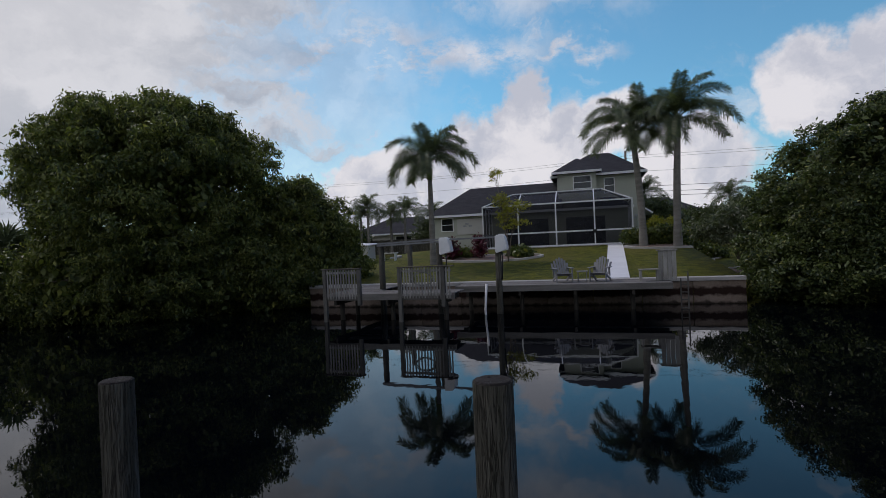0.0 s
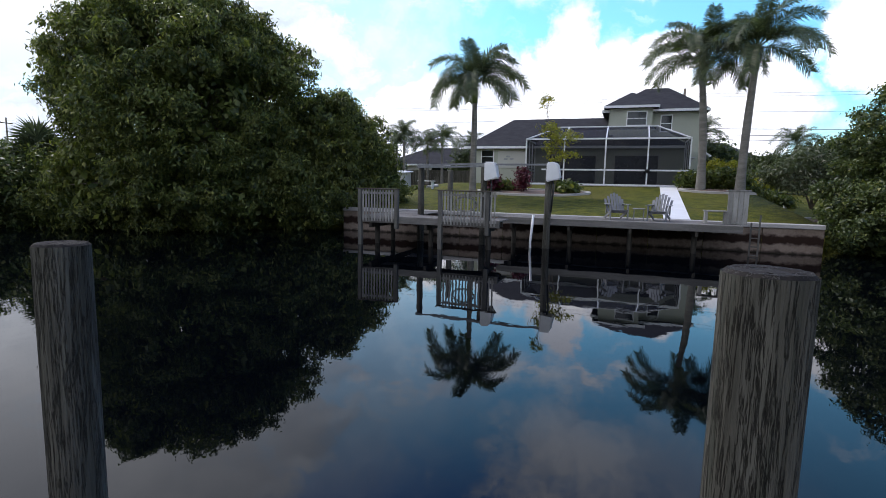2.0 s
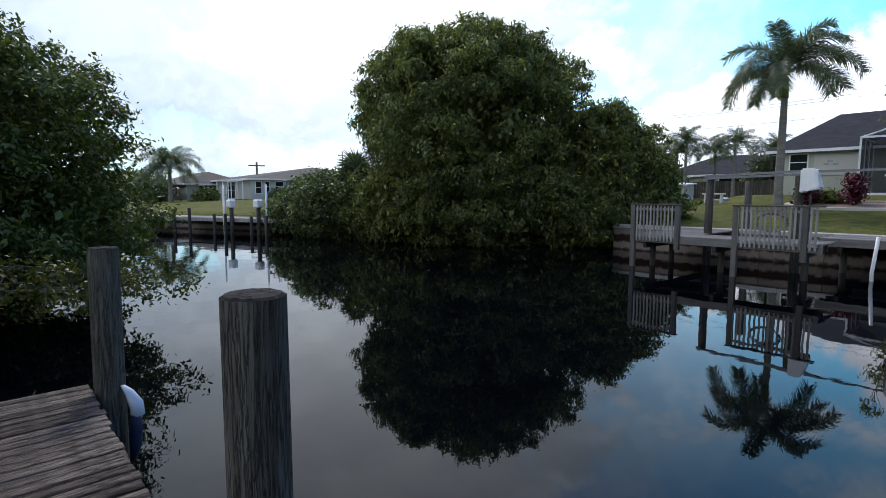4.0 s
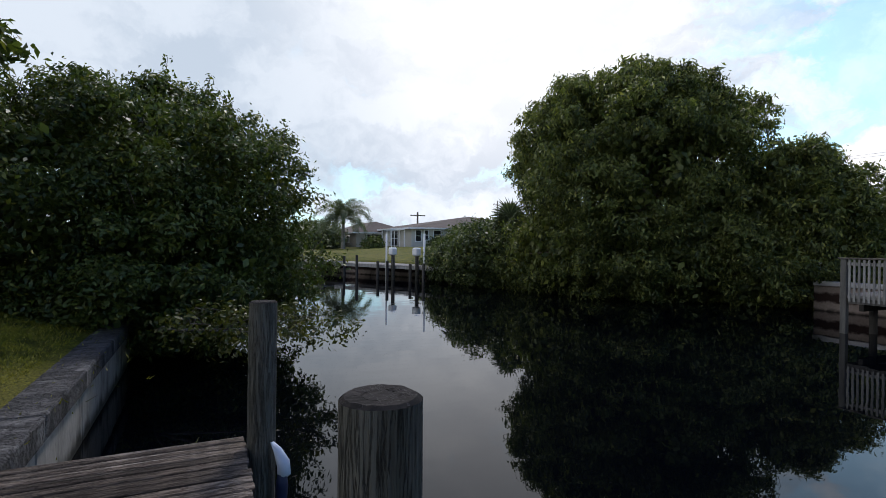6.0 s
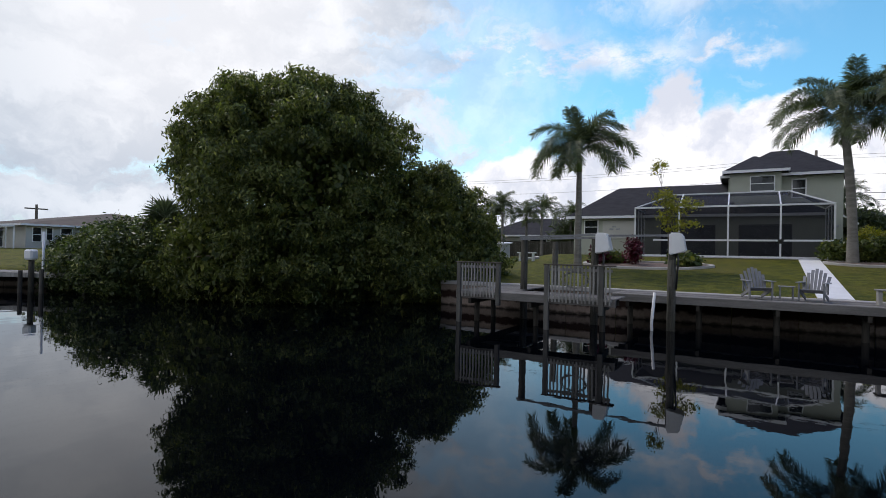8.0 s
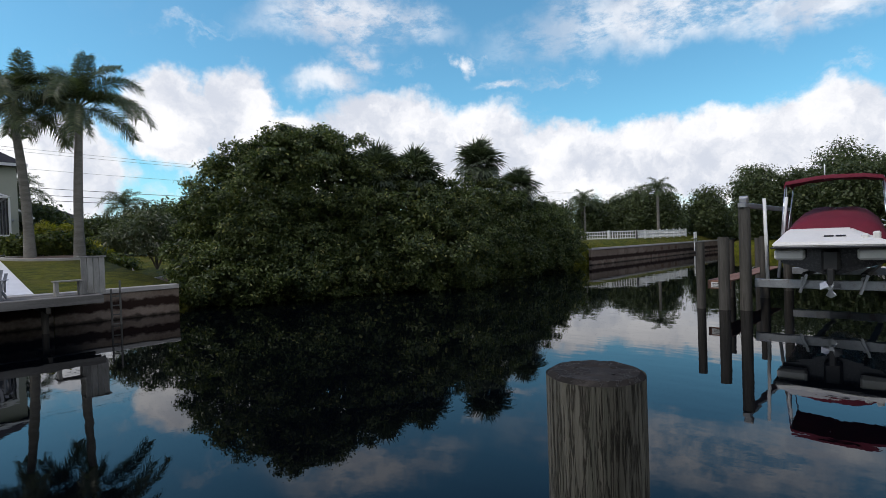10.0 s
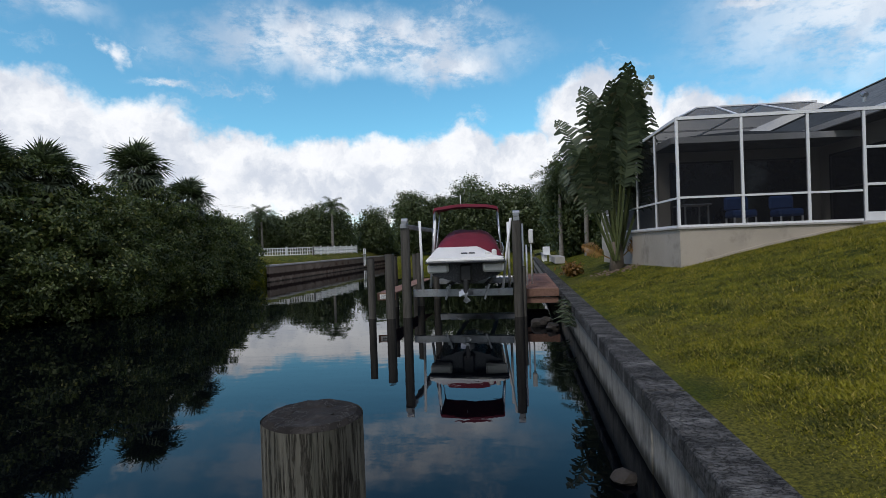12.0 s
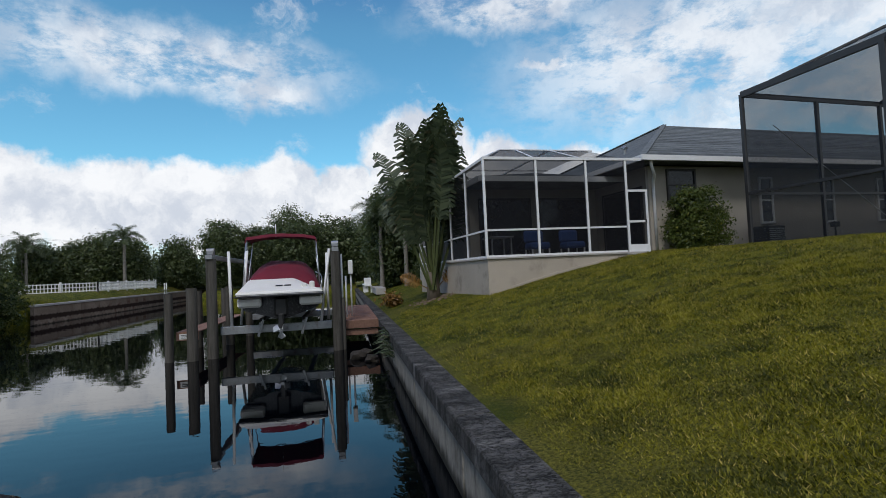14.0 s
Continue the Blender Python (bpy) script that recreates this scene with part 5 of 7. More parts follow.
# ---- the far house ----
def hip_roof(x0, x1, y0, y1, z, rx0, rx1, ry, rz, material, parent, over=0.5, thick=0.16, name="roof"):
    bm = bmesh.new()
    x0, x1, y0, y1 = x0 - over, x1 + over, y0 - over, y1 + over
    e = [bm.verts.new(p) for p in ((x0, y0, z), (x1, y0, z), (x1, y1, z), (x0, y1, z))]
    r = [bm.verts.new((rx0, ry, rz)), bm.verts.new((rx1, ry, rz))]
    u = [bm.verts.new((v.co.x, v.co.y, z - thick)) for v in e]
    bm.faces.new((e[0], e[1], r[1], r[0]))
    bm.faces.new((e[1], e[2], r[1]))
    bm.faces.new((e[2], e[3], r[0], r[1]))
    bm.faces.new((e[3], e[0], r[0]))
    bm.faces.new(u[::-1])
    for i in range(4):
        bm.faces.new((e[i], e[(i + 1) % 4], u[(i + 1) % 4], u[i]))
    roof = part(name, bm, material, parent)
    b = bmesh.new()
    for i in range(4):
        a, c = e_points(x0, x1, y0, y1)[i], e_points(x0, x1, y0, y1)[(i + 1) % 4]
        beam(b, (*a, z - thick * 0.5), (*c, z - thick * 0.5), 0.06, thick + 0.03)
    part("fascia", b, WHITE_METAL, roof)
    return roof


def e_points(x0, x1, y0, y1):
    return [(x0, y0), (x1, y0), (x1, y1), (x0, y1)]


def window(x0, x1, z0, z1, y, parent, axis="y", panes=2, name="window", out=-1, frame_mat=None):
    """A framed window on a wall at y (or at x, where axis is x), facing out."""
    f = frame_mat or WHITE_METAL

    def at(u, v, w):
        return (u, v, w) if axis == "y" else (v, u, w)

    def slab(b, u0, u1, v0, v1, w0, w1):
        p, q = at(u0, v0, w0), at(u1, v1, w1)
        box(b, tuple(min(a, c) for a, c in zip(p, q)), tuple(max(a, c) for a, c in zip(p, q)))

    b = bmesh.new()
    k = 0.07
    for u0, u1, w0, w1 in ((x0 - k, x0, z0 - k, z1 + k), (x1, x1 + k, z0 - k, z1 + k), (x0, x1, z1, z1 + k), (x0, x1, z0 - k, z0), (x0, x1, (z0 + z1) / 2 - 0.025, (z0 + z1) / 2 + 0.025)):
        slab(b, u0, u1, y, y + out * 0.07, w0, w1)
    win = part(name, b, f, parent)
    for i in range(panes):
        b = bmesh.new()
        w0, w1 = z0 + (z1 - z0) * i / panes, z0 + (z1 - z0) * (i + 1) / panes
        slab(b, x0, x1, y - out * 0.01, y + out * 0.025, w0 + 0.003, w1 - 0.003)
        part("pane", b, GLASS_DARK, win)
    return win


def screen_panels(parent, quads, material):
    for q in quads:
        b = bmesh.new()
        plate(b, q)
        ob = part("screen_panel", b, material, parent)


FAR_LOT = Matrix.Translation((7.55, -5.66, 0.31)) @ Matrix.Diagonal((0.912, 0.924, 0.92, 1.0))
before = made()


def far_house():
    t = thing("house", (-10, 52, 2.2), "pale green stucco house with charcoal shingle roofs and a two-storey wing", "house", "far houses")
    b = bmesh.new()
    box(b, (-20.2, 48.0, 1.5), (-9.2, 57, 5.1))
    part("wall", b, STUCCO_GREEN, t)
    b = bmesh.new()
    box(b, (-9.2, 50.0, 1.5), (-2.3, 57, 8.1))
    part("tower_wall", b, STUCCO_GREEN, t)
    b = bmesh.new()
    box(b, (-9.1, 49.3, 5.6), (-5.9, 50.0, 8.3))
    part("bay_wall", b, STUCCO_GREEN, t)
    b = bmesh.new()
    box(b, (-9.2, 48.0, 1.5), (-3.4, 50.0, 5.1))
    part("porch_wall", b, STUCCO_GREEN, t)
    hip_roof(-20.2, -9.2, 48.0, 57, 5.25, -17.6, -9.0, 52.6, 8.0, SHINGLE_DARK, t, 0.5)
    hip_roof(-9.2, -2.3, 50.0, 57, 8.2, -6.4, -4.6, 53.4, 10.45, SHINGLE_DARK, t, 0.5)
    hip_roof(-9.1, -5.9, 49.3, 52.5, 8.45, -7.6, -7.4, 52.4, 10.0, SHINGLE_DARK, t, 0.45, name="bay_roof")
    hip_roof(-9.2, -3.4, 48.0, 50.5, 5.25, -8.0, -4.6, 50.4, 6.3, SHINGLE_DARK, t, 0.3, name="porch_roof")
    b = bmesh.new()
    plate(b, [(-2.3, 50.5, 5.2), (-1.4, 50.5, 4.6), (-1.4, 56, 4.6), (-2.3, 56, 5.2)], 0.12)
    part("side_roof", b, WHITE_METAL, t)
    window(-7.75, -6.35, 7.0, 8.0, 49.3, t)
    window(-5.2, -4.45, 6.55, 7.75, 50.0, t)
    window(-19.3, -18.3, 3.9, 4.95, 48.0, t)
    b = bmesh.new()
    box(b, (-17.9, 47.94, 3.5), (-15.2, 47.998, 4.9), 0.02)
    part("shutter_panel", b, STUCCO_WHITE, t)
    for x0, x1 in ((-13.5, -10.0), (-8.4, -5.4)):
        window(x0, x1, 2.35, 4.45, 48.0, t, panes=1, name="sliding_door", frame_mat=BRONZE_METAL)
    for x, y, z in ((-17.2, 47.9, 4.25), (-16.7, 47.9, 4.25), (-17.0, 47.9, 4.45), (-2.9, 49.93, 4.3), (-2.7, 49.93, 4.5)):
        b = bmesh.new()
        box(b, (x - 0.16, y, z - 0.07), (x + 0.16, y + 0.035, z + 0.07), 0.02)
        part("wall_ornament", b, GALV, t)


far_house()


def far_cage():
    t = thing("pool_cage", (-9, 44, 2.2), "white-framed screened pool cage with a mansard roof against the far house", "pool cage")
    x0, x1, y0, y1, zb, ze, zr = -14.8, -3.45, 44.0, 47.9, 2.2, 5.5, 6.55
    b = bmesh.new()
    box(b, (x0 - 0.1, y0 - 0.12, 1.4), (x1 + 0.1, y1, zb), 0.02)
    part("slab", b, FAR_CAP, t)
    posts = [-14.76, -11.95, -9.05, -6.2, -3.5]
    rx = [-12.6, -11.9, -9.05, -6.2, -5.6]
    for x in posts:
        b = bmesh.new()
        box(b, (x - 0.05, y0, zb), (x + 0.05, y0 + 0.1, ze))
        part("post", b, WHITE_METAL, t)
    for y in (45.3, 46.6, 47.8):
        for x in (x0 + 0.04, x1 - 0.05):
            b = bmesh.new()
            box(b, (x - 0.04, y - 0.04, zb), (x + 0.04, y + 0.04, ze))
            part("post", b, WHITE_METAL, t)
    for a, c in [((x0, y0 + 0.05, ze), (x1, y0 + 0.05, ze)), ((x0 + 0.04, y0, ze), (x0 + 0.04, y1, ze)), ((x1 - 0.05, y0, ze), (x1 - 0.05, y1, ze)), ((posts[0] + 1.2, y0 + 0.05, 3.3), (x1, y0 + 0.05, 3.3)), ((x0, y0 + 0.05, zb + 0.06), (x1, y0 + 0.05, zb + 0.06)),
                 ((x0 + 0.04, y0, 3.3), (x0 + 0.04, y1, 3.3)), ((x1 - 0.05, y0, 3.3), (x1 - 0.05, y1, 3.3)), ((rx[0], 46.2, zr), (rx[-1], 46.2, zr))]:
        b = bmesh.new()
        beam(b, a, c, 0.09, 0.11)
        part("rail", b, WHITE_METAL, t)
    for a, c in zip(posts, rx):
        b = bmesh.new()
        beam(b, (a, y0 + 0.05, ze), (c, 46.2, zr), 0.08, 0.1)
        part("rafter", b, WHITE_METAL, t)
        b = bmesh.new()
        beam(b, (c, 46.2, zr), (c, 48.3, zr), 0.08, 0.1)
        part("rafter", b, WHITE_METAL, t)
    quads = []
    for a, c in zip(posts, posts[1:]):
        quads.append([(a, y0 + 0.05, zb), (c, y0 + 0.05, zb), (c, y0 + 0.05, 3.3), (a, y0 + 0.05, 3.3)])
        quads.append([(a, y0 + 0.05, 3.3), (c, y0 + 0.05, 3.3), (c, y0 + 0.05, ze), (a, y0 + 0.05, ze)])
    for (a, c), (d, e) in zip(zip(posts, posts[1:]), zip(rx, rx[1:])):
        quads.append([(a, y0 + 0.05, ze), (c, y0 + 0.05, ze), (e, 46.2, zr), (d, 46.2, zr)])
        quads.append([(d, 46.2, zr), (e, 46.2, zr), (e, 48.3, zr), (d, 48.3, zr)])
    for x in (x0 + 0.04, x1 - 0.05):
        quads.append([(x, y0, zb), (x, y1, zb), (x, y1, ze), (x, y0, ze)])
    quads += [[(x0, y0, ze), (rx[0], 46.2, zr), (x0, y1, ze)], [(x1, y0, ze), (rx[-1], 46.2, zr), (x1, y1, ze)]]
    screen_panels(t, quads, SCREEN_FAR)
    b = bmesh.new()
    tube(b, [(-6.2, 43.8, 3.1), (-6.2, 43.8, 3.32), (-6.2, 43.8, 3.36)], [0.10, 0.17, 0.16], 10)
    part("hanging_pot", b, BLACK_PLASTIC, t, smooth=True)


far_cage()
set_down(before, FAR_LOT)


# ---- the near bank, east: lift dock and boat ----
def east_dock():
    t = thing("dock", (20, -0.7, CAP_Z), "reddish composite dock along the seawall beside the boat lift", "dock")
    random.seed(12)
    bm = bmesh.new()
    box(bm, (-0.065, -1.08, -0.03), (0.065, 0.02, 0.0), 0.004)
    first = part("deck_board", bm, RED_WOOD, t)
    n = 60
    for i in range(n):
        o = first if i == 0 else new("deck_board", first.data)
        if i:
            hang(o, t)
        o.matrix_basis = Matrix.Translation((17.27 + i * 0.14, random.uniform(-0.004, 0.004), CAP_Z + 0.015))
    for lo, hi in (((17.18, -1.085, CAP_Z - 0.24), (17.20, 0.04, CAP_Z + 0.012)), ((17.20, 0.025, CAP_Z - 0.22), (25.6, 0.05, CAP_Z - 0.02)), ((17.25, -1.07, CAP_Z - 0.46), (17.35, 0.0, CAP_Z - 0.28))):
        b = bmesh.new()
        box(b, lo, hi, 0.003)
        part("fascia", b, RED_WOOD, t)
    t2 = thing("dock", (20, 4.7, CAP_Z), "narrow side dock on the water side of the boat lift", "dock")
    for i, (lo, hi) in enumerate((((17.1, 4.30, CAP_Z - 0.04), (24.2, 4.61, CAP_Z)), ((17.1, 4.625, CAP_Z - 0.04), (24.2, 4.94, CAP_Z)), ((17.06, 4.30, CAP_Z - 0.26), (17.095, 4.94, CAP_Z - 0.005)))):
        b = bmesh.new()
        box(b, lo, hi, 0.006)
        part("plank", b, RED_WOOD, t2)
    b = bmesh.new()
    box(b, (17.048, 4.52, CAP_Z - 0.22), (17.057, 4.84, CAP_Z - 0.06))
    sign = part("sign_plate", b, WHITE_PLASTIC, t2, "small white sign with unreadable lines")
    b = bmesh.new()
    for z in (0.66, 0.70, 0.74):
        box(b, (17.042, 4.56, z), (17.047, 4.80, z + 0.014))
    part("printed_line", b, BLACK_PLASTIC, sign)


east_dock()


def lift_post(x, y, top, r=0.15, label="dark creosoted timber post of the boat lift"):
    return pile("lift_post", (x, y), top, r, label, "lift posts", wood=LIFT_WOOD)


for x, y, top in ((16.95, 0.20, 3.08), (17.05, 3.90, 2.98), (23.2, 0.2, 3.08), (23.2, 3.9, 2.98), (20.1, 0.2, 2.75)):
    lift_post(x, y, top)
for x, y, top, r in ((16.85, 4.42, 2.14, 0.15), (16.9, 5.08, 2.0, 0.12), (20.4, 4.1, 2.1, 0.14), (20.2, 5.1, 2.0, 0.13), (17.0, 0.02, 1.6, 0.07), (24.3, 5.1, 2.0, 0.13)):
    pile("dock_pile", (x, y), top, r, "brown timber pile of the lift dock", "lift dock piles", wood=LIFT_WOOD)


def boat_lift():
    t = thing("boat_lift", (20.0, 2.0, 0.8), "galvanised boat lift cradle between timber posts", "boat lift")
    for x in (17.3, 22.9):
        b = bmesh.new()
        box(b, (x - 0.08, 0.38, 0.66), (x + 0.08, 3.72, 0.90), 0.012)
        part("cradle_beam", b, GALV, t)
    for y in (3.92, 0.2):
        b = bmesh.new()
        box(b, (16.85, y - 0.1, 2.985 if y > 1 else 3.085), (23.4, y + 0.1, 3.12 if y > 1 else 3.22), 0.01)
        part("top_beam", b, GALV, t)
    for y in (1.25, 2.55):
        b = bmesh.new()
        box(b, (17.6, y - 0.08, 0.98), (23.2, y + 0.08, 1.08), 0.02)
        part("bunk", b, BLACK_PLASTIC, t)
        for x in (17.3, 22.9):
            b = bmesh.new()
            box(b, (x - 0.04, y - 0.05, 0.903), (x + 0.34, y + 0.05, 0.978), 0.01)
            part("bunk_bracket", b, GALV, t)
        b = bmesh.new()
        beam(b, (17.17, y - 0.1, 1.06), (17.13, y + 0.06, 0.56), 0.1, 0.06)
        part("cradle_strut", b, GALV, t)
    for x, y, top, lean in ((17.3, 3.42, 3.22, 0.02), (17.9, 3.12, 3.25, -0.12), (17.3, 0.55, 3.2, -0.16), (17.9, 0.5, 3.1, 0.0)):
        b = bmesh.new()
        tube(b, [(x, y - lean, 0.9), (x, y + lean, top)], 0.045, 10)
        part("guide_pole", b, WHITE_PLASTIC, t, "white plastic guide pole", smooth=True)
    for x, y, z in ((16.95, 0.2, 3.225), (17.05, 3.9, 3.125)):
        b = bmesh.new()
        box(b, (x - 0.11, y - 0.1, z), (x + 0.11, y + 0.1, z + 0.13), 0.02)
        tube(b, [(x, y - 0.11, z + 0.12), (x, y + 0.11, z + 0.12)], 0.075, 12)
        part("pulley_head", b, GALV, t)
        for dx in (0.17, 0.21):
            b = bmesh.new()
            tube(b, [(x + dx, y, 0.9), (x + dx, y, z + 0.05)], 0.009, 6)
            part("cable", b, GALV, t)
    b = bmesh.new()
    box(b, (19.0, -0.36, 2.35), (19.2, -0.20, 2.85), 0.02)
    part("switch_box", b, WHITE_PLASTIC, t)
    for x, y, z0, z1 in ((17.25, 0.02, 0.9, 3.0), (18.2, -0.1, 0.9, 2.3), (19.1, -0.28, 0.87, 2.34)):
        b = bmesh.new()
        tube(b, [(x, y, z0), (x, y, z1)], 0.03, 8)
        part("conduit", b, WHITE_PLASTIC, t, smooth=True)


boat_lift()


def boat():
    t = thing("motor_boat", (17.5, 1.15, 0.86), "white motor boat under a maroon cover and canopy on the lift", "boat")
    cy, x0, length = 1.15, 15.5, 6.2
    keel0, chine0, side0 = 0.66, 0.96, 1.44

    def half(s):
        return 1.12 * (1 - max(0.0, (s - 0.45) / 0.55) ** 2.2)

    def section(s):
        h = max(0.03, half(s))
        keel = keel0 + 0.55 * max(0.0, (s - 0.55) / 0.45) ** 2
        chine = chine0 + 0.42 * max(0.0, (s - 0.5) / 0.5) ** 1.6
        gun = side0 + 0.28 * s
        return [(0.0, keel), (h * 0.86, chine), (h * 0.93, chine + (gun - chine) * 0.45), (h, gun - 0.06), (h * 0.97, gun)]

    stations = [i / 16 for i in range(17)]

    def loft(lo, hi, material, name, out=0.0, label=""):
        b = bmesh.new()
        for side in (-1, 1):
            rows = [[b.verts.new((x0 + s * length, cy + side * (y + out), z)) for y, z in section(s)[lo:hi + 1]] for s in stations]
            for r, q in zip(rows, rows[1:]):
                for j in range(hi - lo):
                    b.faces.new((r[j], r[j + 1], q[j + 1], q[j]))
        bmesh.ops.remove_doubles(b, verts=b.verts, dist=0.004)
        return part(name, b, material, t, label, smooth=True)

    loft(0, 1, HULL_DARK, "hull_bottom")
    loft(1, 2, GELCOAT, "hull_side")
    loft(2, 3, HULL_DARK, "hull_band", label="dark stripe along the hull")
    loft(3, 4, GELCOAT, "gunwale")
    b = bmesh.new()
    rows = []
    for s in stations:
        h, z = section(s)[4]
        rows.append([b.verts.new((x0 + s * length, cy + h * k, z + 0.05 * (1 - k * k))) for k in (-1, -0.5, 0, 0.5, 1)])
    for r, q in zip(rows, rows[1:]):
        for j in range(4):
            b.faces.new((r[j], q[j], q[j + 1], r[j + 1]))
    part("deck", b, GELCOAT, t, smooth=True)
    sec = section(0.0)
    b = bmesh.new()
    ring = [(cy - y, z) for y, z in sec[::-1]] + [(cy + y, z) for y, z in sec[1:]]
    b.faces.new([b.verts.new((x0 - 0.0, y, z)) for y, z in ring])
    part("transom", b, HULL_DARK, t)
    for s in (-1, 1):
        b = bmesh.new()
        box(b, (x0 - 0.34, cy + s * 0.78 - 0.30, 1.04), (x0 - 0.004, cy + s * 0.78 + 0.30, 1.31), 0.05)
        part("stern_corner", b, GELCOAT, t)
    # the swim platform with its rounded pad
    b = bmesh.new()
    prof = [(-0.55, 1.36), (-0.50, 1.46), (-0.1, 1.60), (0.35, 1.76), (0.75, 1.78), (0.75, 1.40)]
    left, right = [], []
    for px, z in prof:
        wide = 1.10 if z < 1.5 else 1.0 - (z - 1.5) * 0.5
        left.append(b.verts.new((x0 + px, cy + wide, z)))
        right.append(b.verts.new((x0 + px, cy - wide + (0.5 if z > 1.5 else 0.0), z)))
    for i in range(len(prof) - 1):
        b.faces.new((left[i], left[i + 1], right[i + 1], right[i]))
    b.faces.new(left[::-1])
    b.faces.new(right)
    b.faces.new((left[0], right[0], right[-1], left[-1]))
    bmesh.ops.bevel(b, geom=b.edges[:], offset=0.035, segments=2, affect="EDGES")
    pad = part("stern_pad", b, GELCOAT, t, smooth=False)
    b = bmesh.new()
    for y in (cy + 0.12, cy - 0.10):
        plate(b, [(x0 - 0.20, y, 1.572), (x0 - 0.20, y - 0.18, 1.572), (x0 - 0.11, y - 0.18, 1.602), (x0 - 0.11, y, 1.602)], 0.004, (-0.3, 0, 1))
    part("name_bar", b, BLACK_PLASTIC, pad)
    b = bmesh.new()
    box(b, (x0 - 0.58, cy - 1.12, 1.315), (x0 + 0.1, cy + 1.12, 1.358), 0.012)
    part("rub_rail", b, BLACK_PLASTIC, t)
    for i, y in enumerate((-0.62, -0.82)):
        b = bmesh.new()
        box(b, (x0 - 0.3, cy + y - 0.07, 1.45), (x0 + 0.3, cy + y + 0.07, 1.62 + 0.05 * i), 0.03)
        part("step_pad", b, GELCOAT, t)
    # stern drive
    b = bmesh.new()
    box(b, (x0 - 0.30, cy - 0.17, 0.78), (x0 - 0.001, cy + 0.17, 1.28), 0.05)
    box(b, (x0 - 0.42, cy - 0.07, 0.40), (x0 - 0.2, cy + 0.07, 0.85), 0.03)
    plate(b, [(x0 - 0.4, cy - 0.012, 0.20), (x0 - 0.15, cy - 0.012, 0.28), (x0 - 0.15, cy - 0.012, 0.42), (x0 - 0.4, cy - 0.012, 0.42)], 0.024, (0, 1, 0))
    drive = part("stern_drive", b, BLACK_PLASTIC, t)
    b = bmesh.new()
    tube(b, [(x0 - 0.62, cy, 0.42), (x0 - 0.42, cy, 0.42)], [0.045, 0.06], 12)
    for i in range(3):
        a = 2 * math.pi * i / 3 + 0.4
        r, q = Vector((0, math.cos(a), math.sin(a))), Vector((0, -math.sin(a), math.cos(a)))
        c = Vector((x0 - 0.53, cy, 0.42))
        plate(b, [c + r * 0.04 - q * 0.03, c + r * 0.04 + q * 0.03, c + r * 0.15 + q * 0.11 + Vector((0.06, 0, 0)), c + r * 0.22 + q * 0.02, c + r * 0.16 - q * 0.10 - Vector((0.05, 0, 0))], 0.008, (1, 0, 0))
    part("propeller", b, CHROME, drive, "polished three-bladed propeller")
    # maroon cockpit cover, draped over the screen
    b = bmesh.new()
    rows = []
    for i in range(15):
        s = 0.09 + 0.72 * i / 14
        h, z = section(s)[4]
        peak = 0.68 * math.exp(-((s - 0.40) / 0.2) ** 2) + 0.34 * math.exp(-((s - 0.15) / 0.14) ** 2)
        row = []
        for j in range(11):
            k = -1 + 2 * j / 10
            sag = 0.025 * math.sin(7 * k + 5 * s * 6) + 0.02 * math.sin(13 * s + 3 * k)
            row.append(b.verts.new((x0 + s * length, cy + h * 1.005 * k, z + 0.05 + (peak + 0.05) * (1 - abs(k) ** 3.4) + sag * (1 - abs(k)) - (0.12 if abs(k) == 1 else 0))))
        rows.append(row)
    for r, q in zip(rows, rows[1:]):
        for j in range(10):
            b.faces.new((r[j], q[j], q[j + 1], r[j + 1]))
    end = rows[0]
    low = [b.verts.new((v.co.x - 0.06, v.co.y, section(0.09)[4][1] + 0.02)) for v in end]
    for j in range(10):
        b.faces.new((low[j], end[j], end[j + 1], low[j + 1]))
    part("cockpit_cover", b, CANVAS_RED, t, "taut maroon canvas cockpit cover", smooth=True)
    # canopy
    b = bmesh.new()
    rows = []
    for i in range(9):
        x = 16.55 + 2.0 * i / 8
        rows.append([b.verts.new((x, cy + 1.0 * k, 2.98 + 0.10 * (1 - k * k) + 0.05 * math.sin(math.pi * i / 8) - (0.11 if abs(k) == 1 else 0.0) + 0.01 * math.sin(9 * k + i))) for k in (-1, -0.96, -0.6, -0.3, 0, 0.3, 0.6, 0.96, 1)])
    for r, q in zip(rows, rows[1:]):
        for j in range(8):
            b.faces.new((r[j], q[j], q[j + 1], r[j + 1]))
    lip = [b.verts.new((v.co.x - 0.01, v.co.y, v.co.z - 0.09)) for v in rows[0]]
    for j in range(8):
        b.faces.new((lip[j], rows[0][j], rows[0][j + 1], lip[j + 1]))
    part("canopy", b, CANVAS_RED, t, "maroon canvas canopy", smooth=True)
    for s in (-1, 1):
        for xa, xb in ((16.2, 16.6), (17.4, 16.8), (17.4, 18.4), (16.2, 16.2)):
            b = bmesh.new()
            top = 2.95 if xa != xb else 2.35
            tube(b, [(xa, cy + s * 1.05, 1.55), (xb, cy + s * 0.97, top)], 0.016, 8)
            part("canopy_pole", b, CHROME, t, smooth=True)
    b = bmesh.new()
    tube(b, [(17.5, cy + 0.2, 3.05), (17.5, cy + 0.2, 3.45)], 0.014, 8)
    part("light_mast", b, WHITE_PLASTIC, t, smooth=True)
    b = bmesh.new()
    tube(b, [(16.0, cy - 1.08, 1.5), (16.1, cy - 1.1, 1.72), (17.4, cy - 1.1, 1.85), (19.0, cy - 0.95, 1.95)], 0.016, 8)
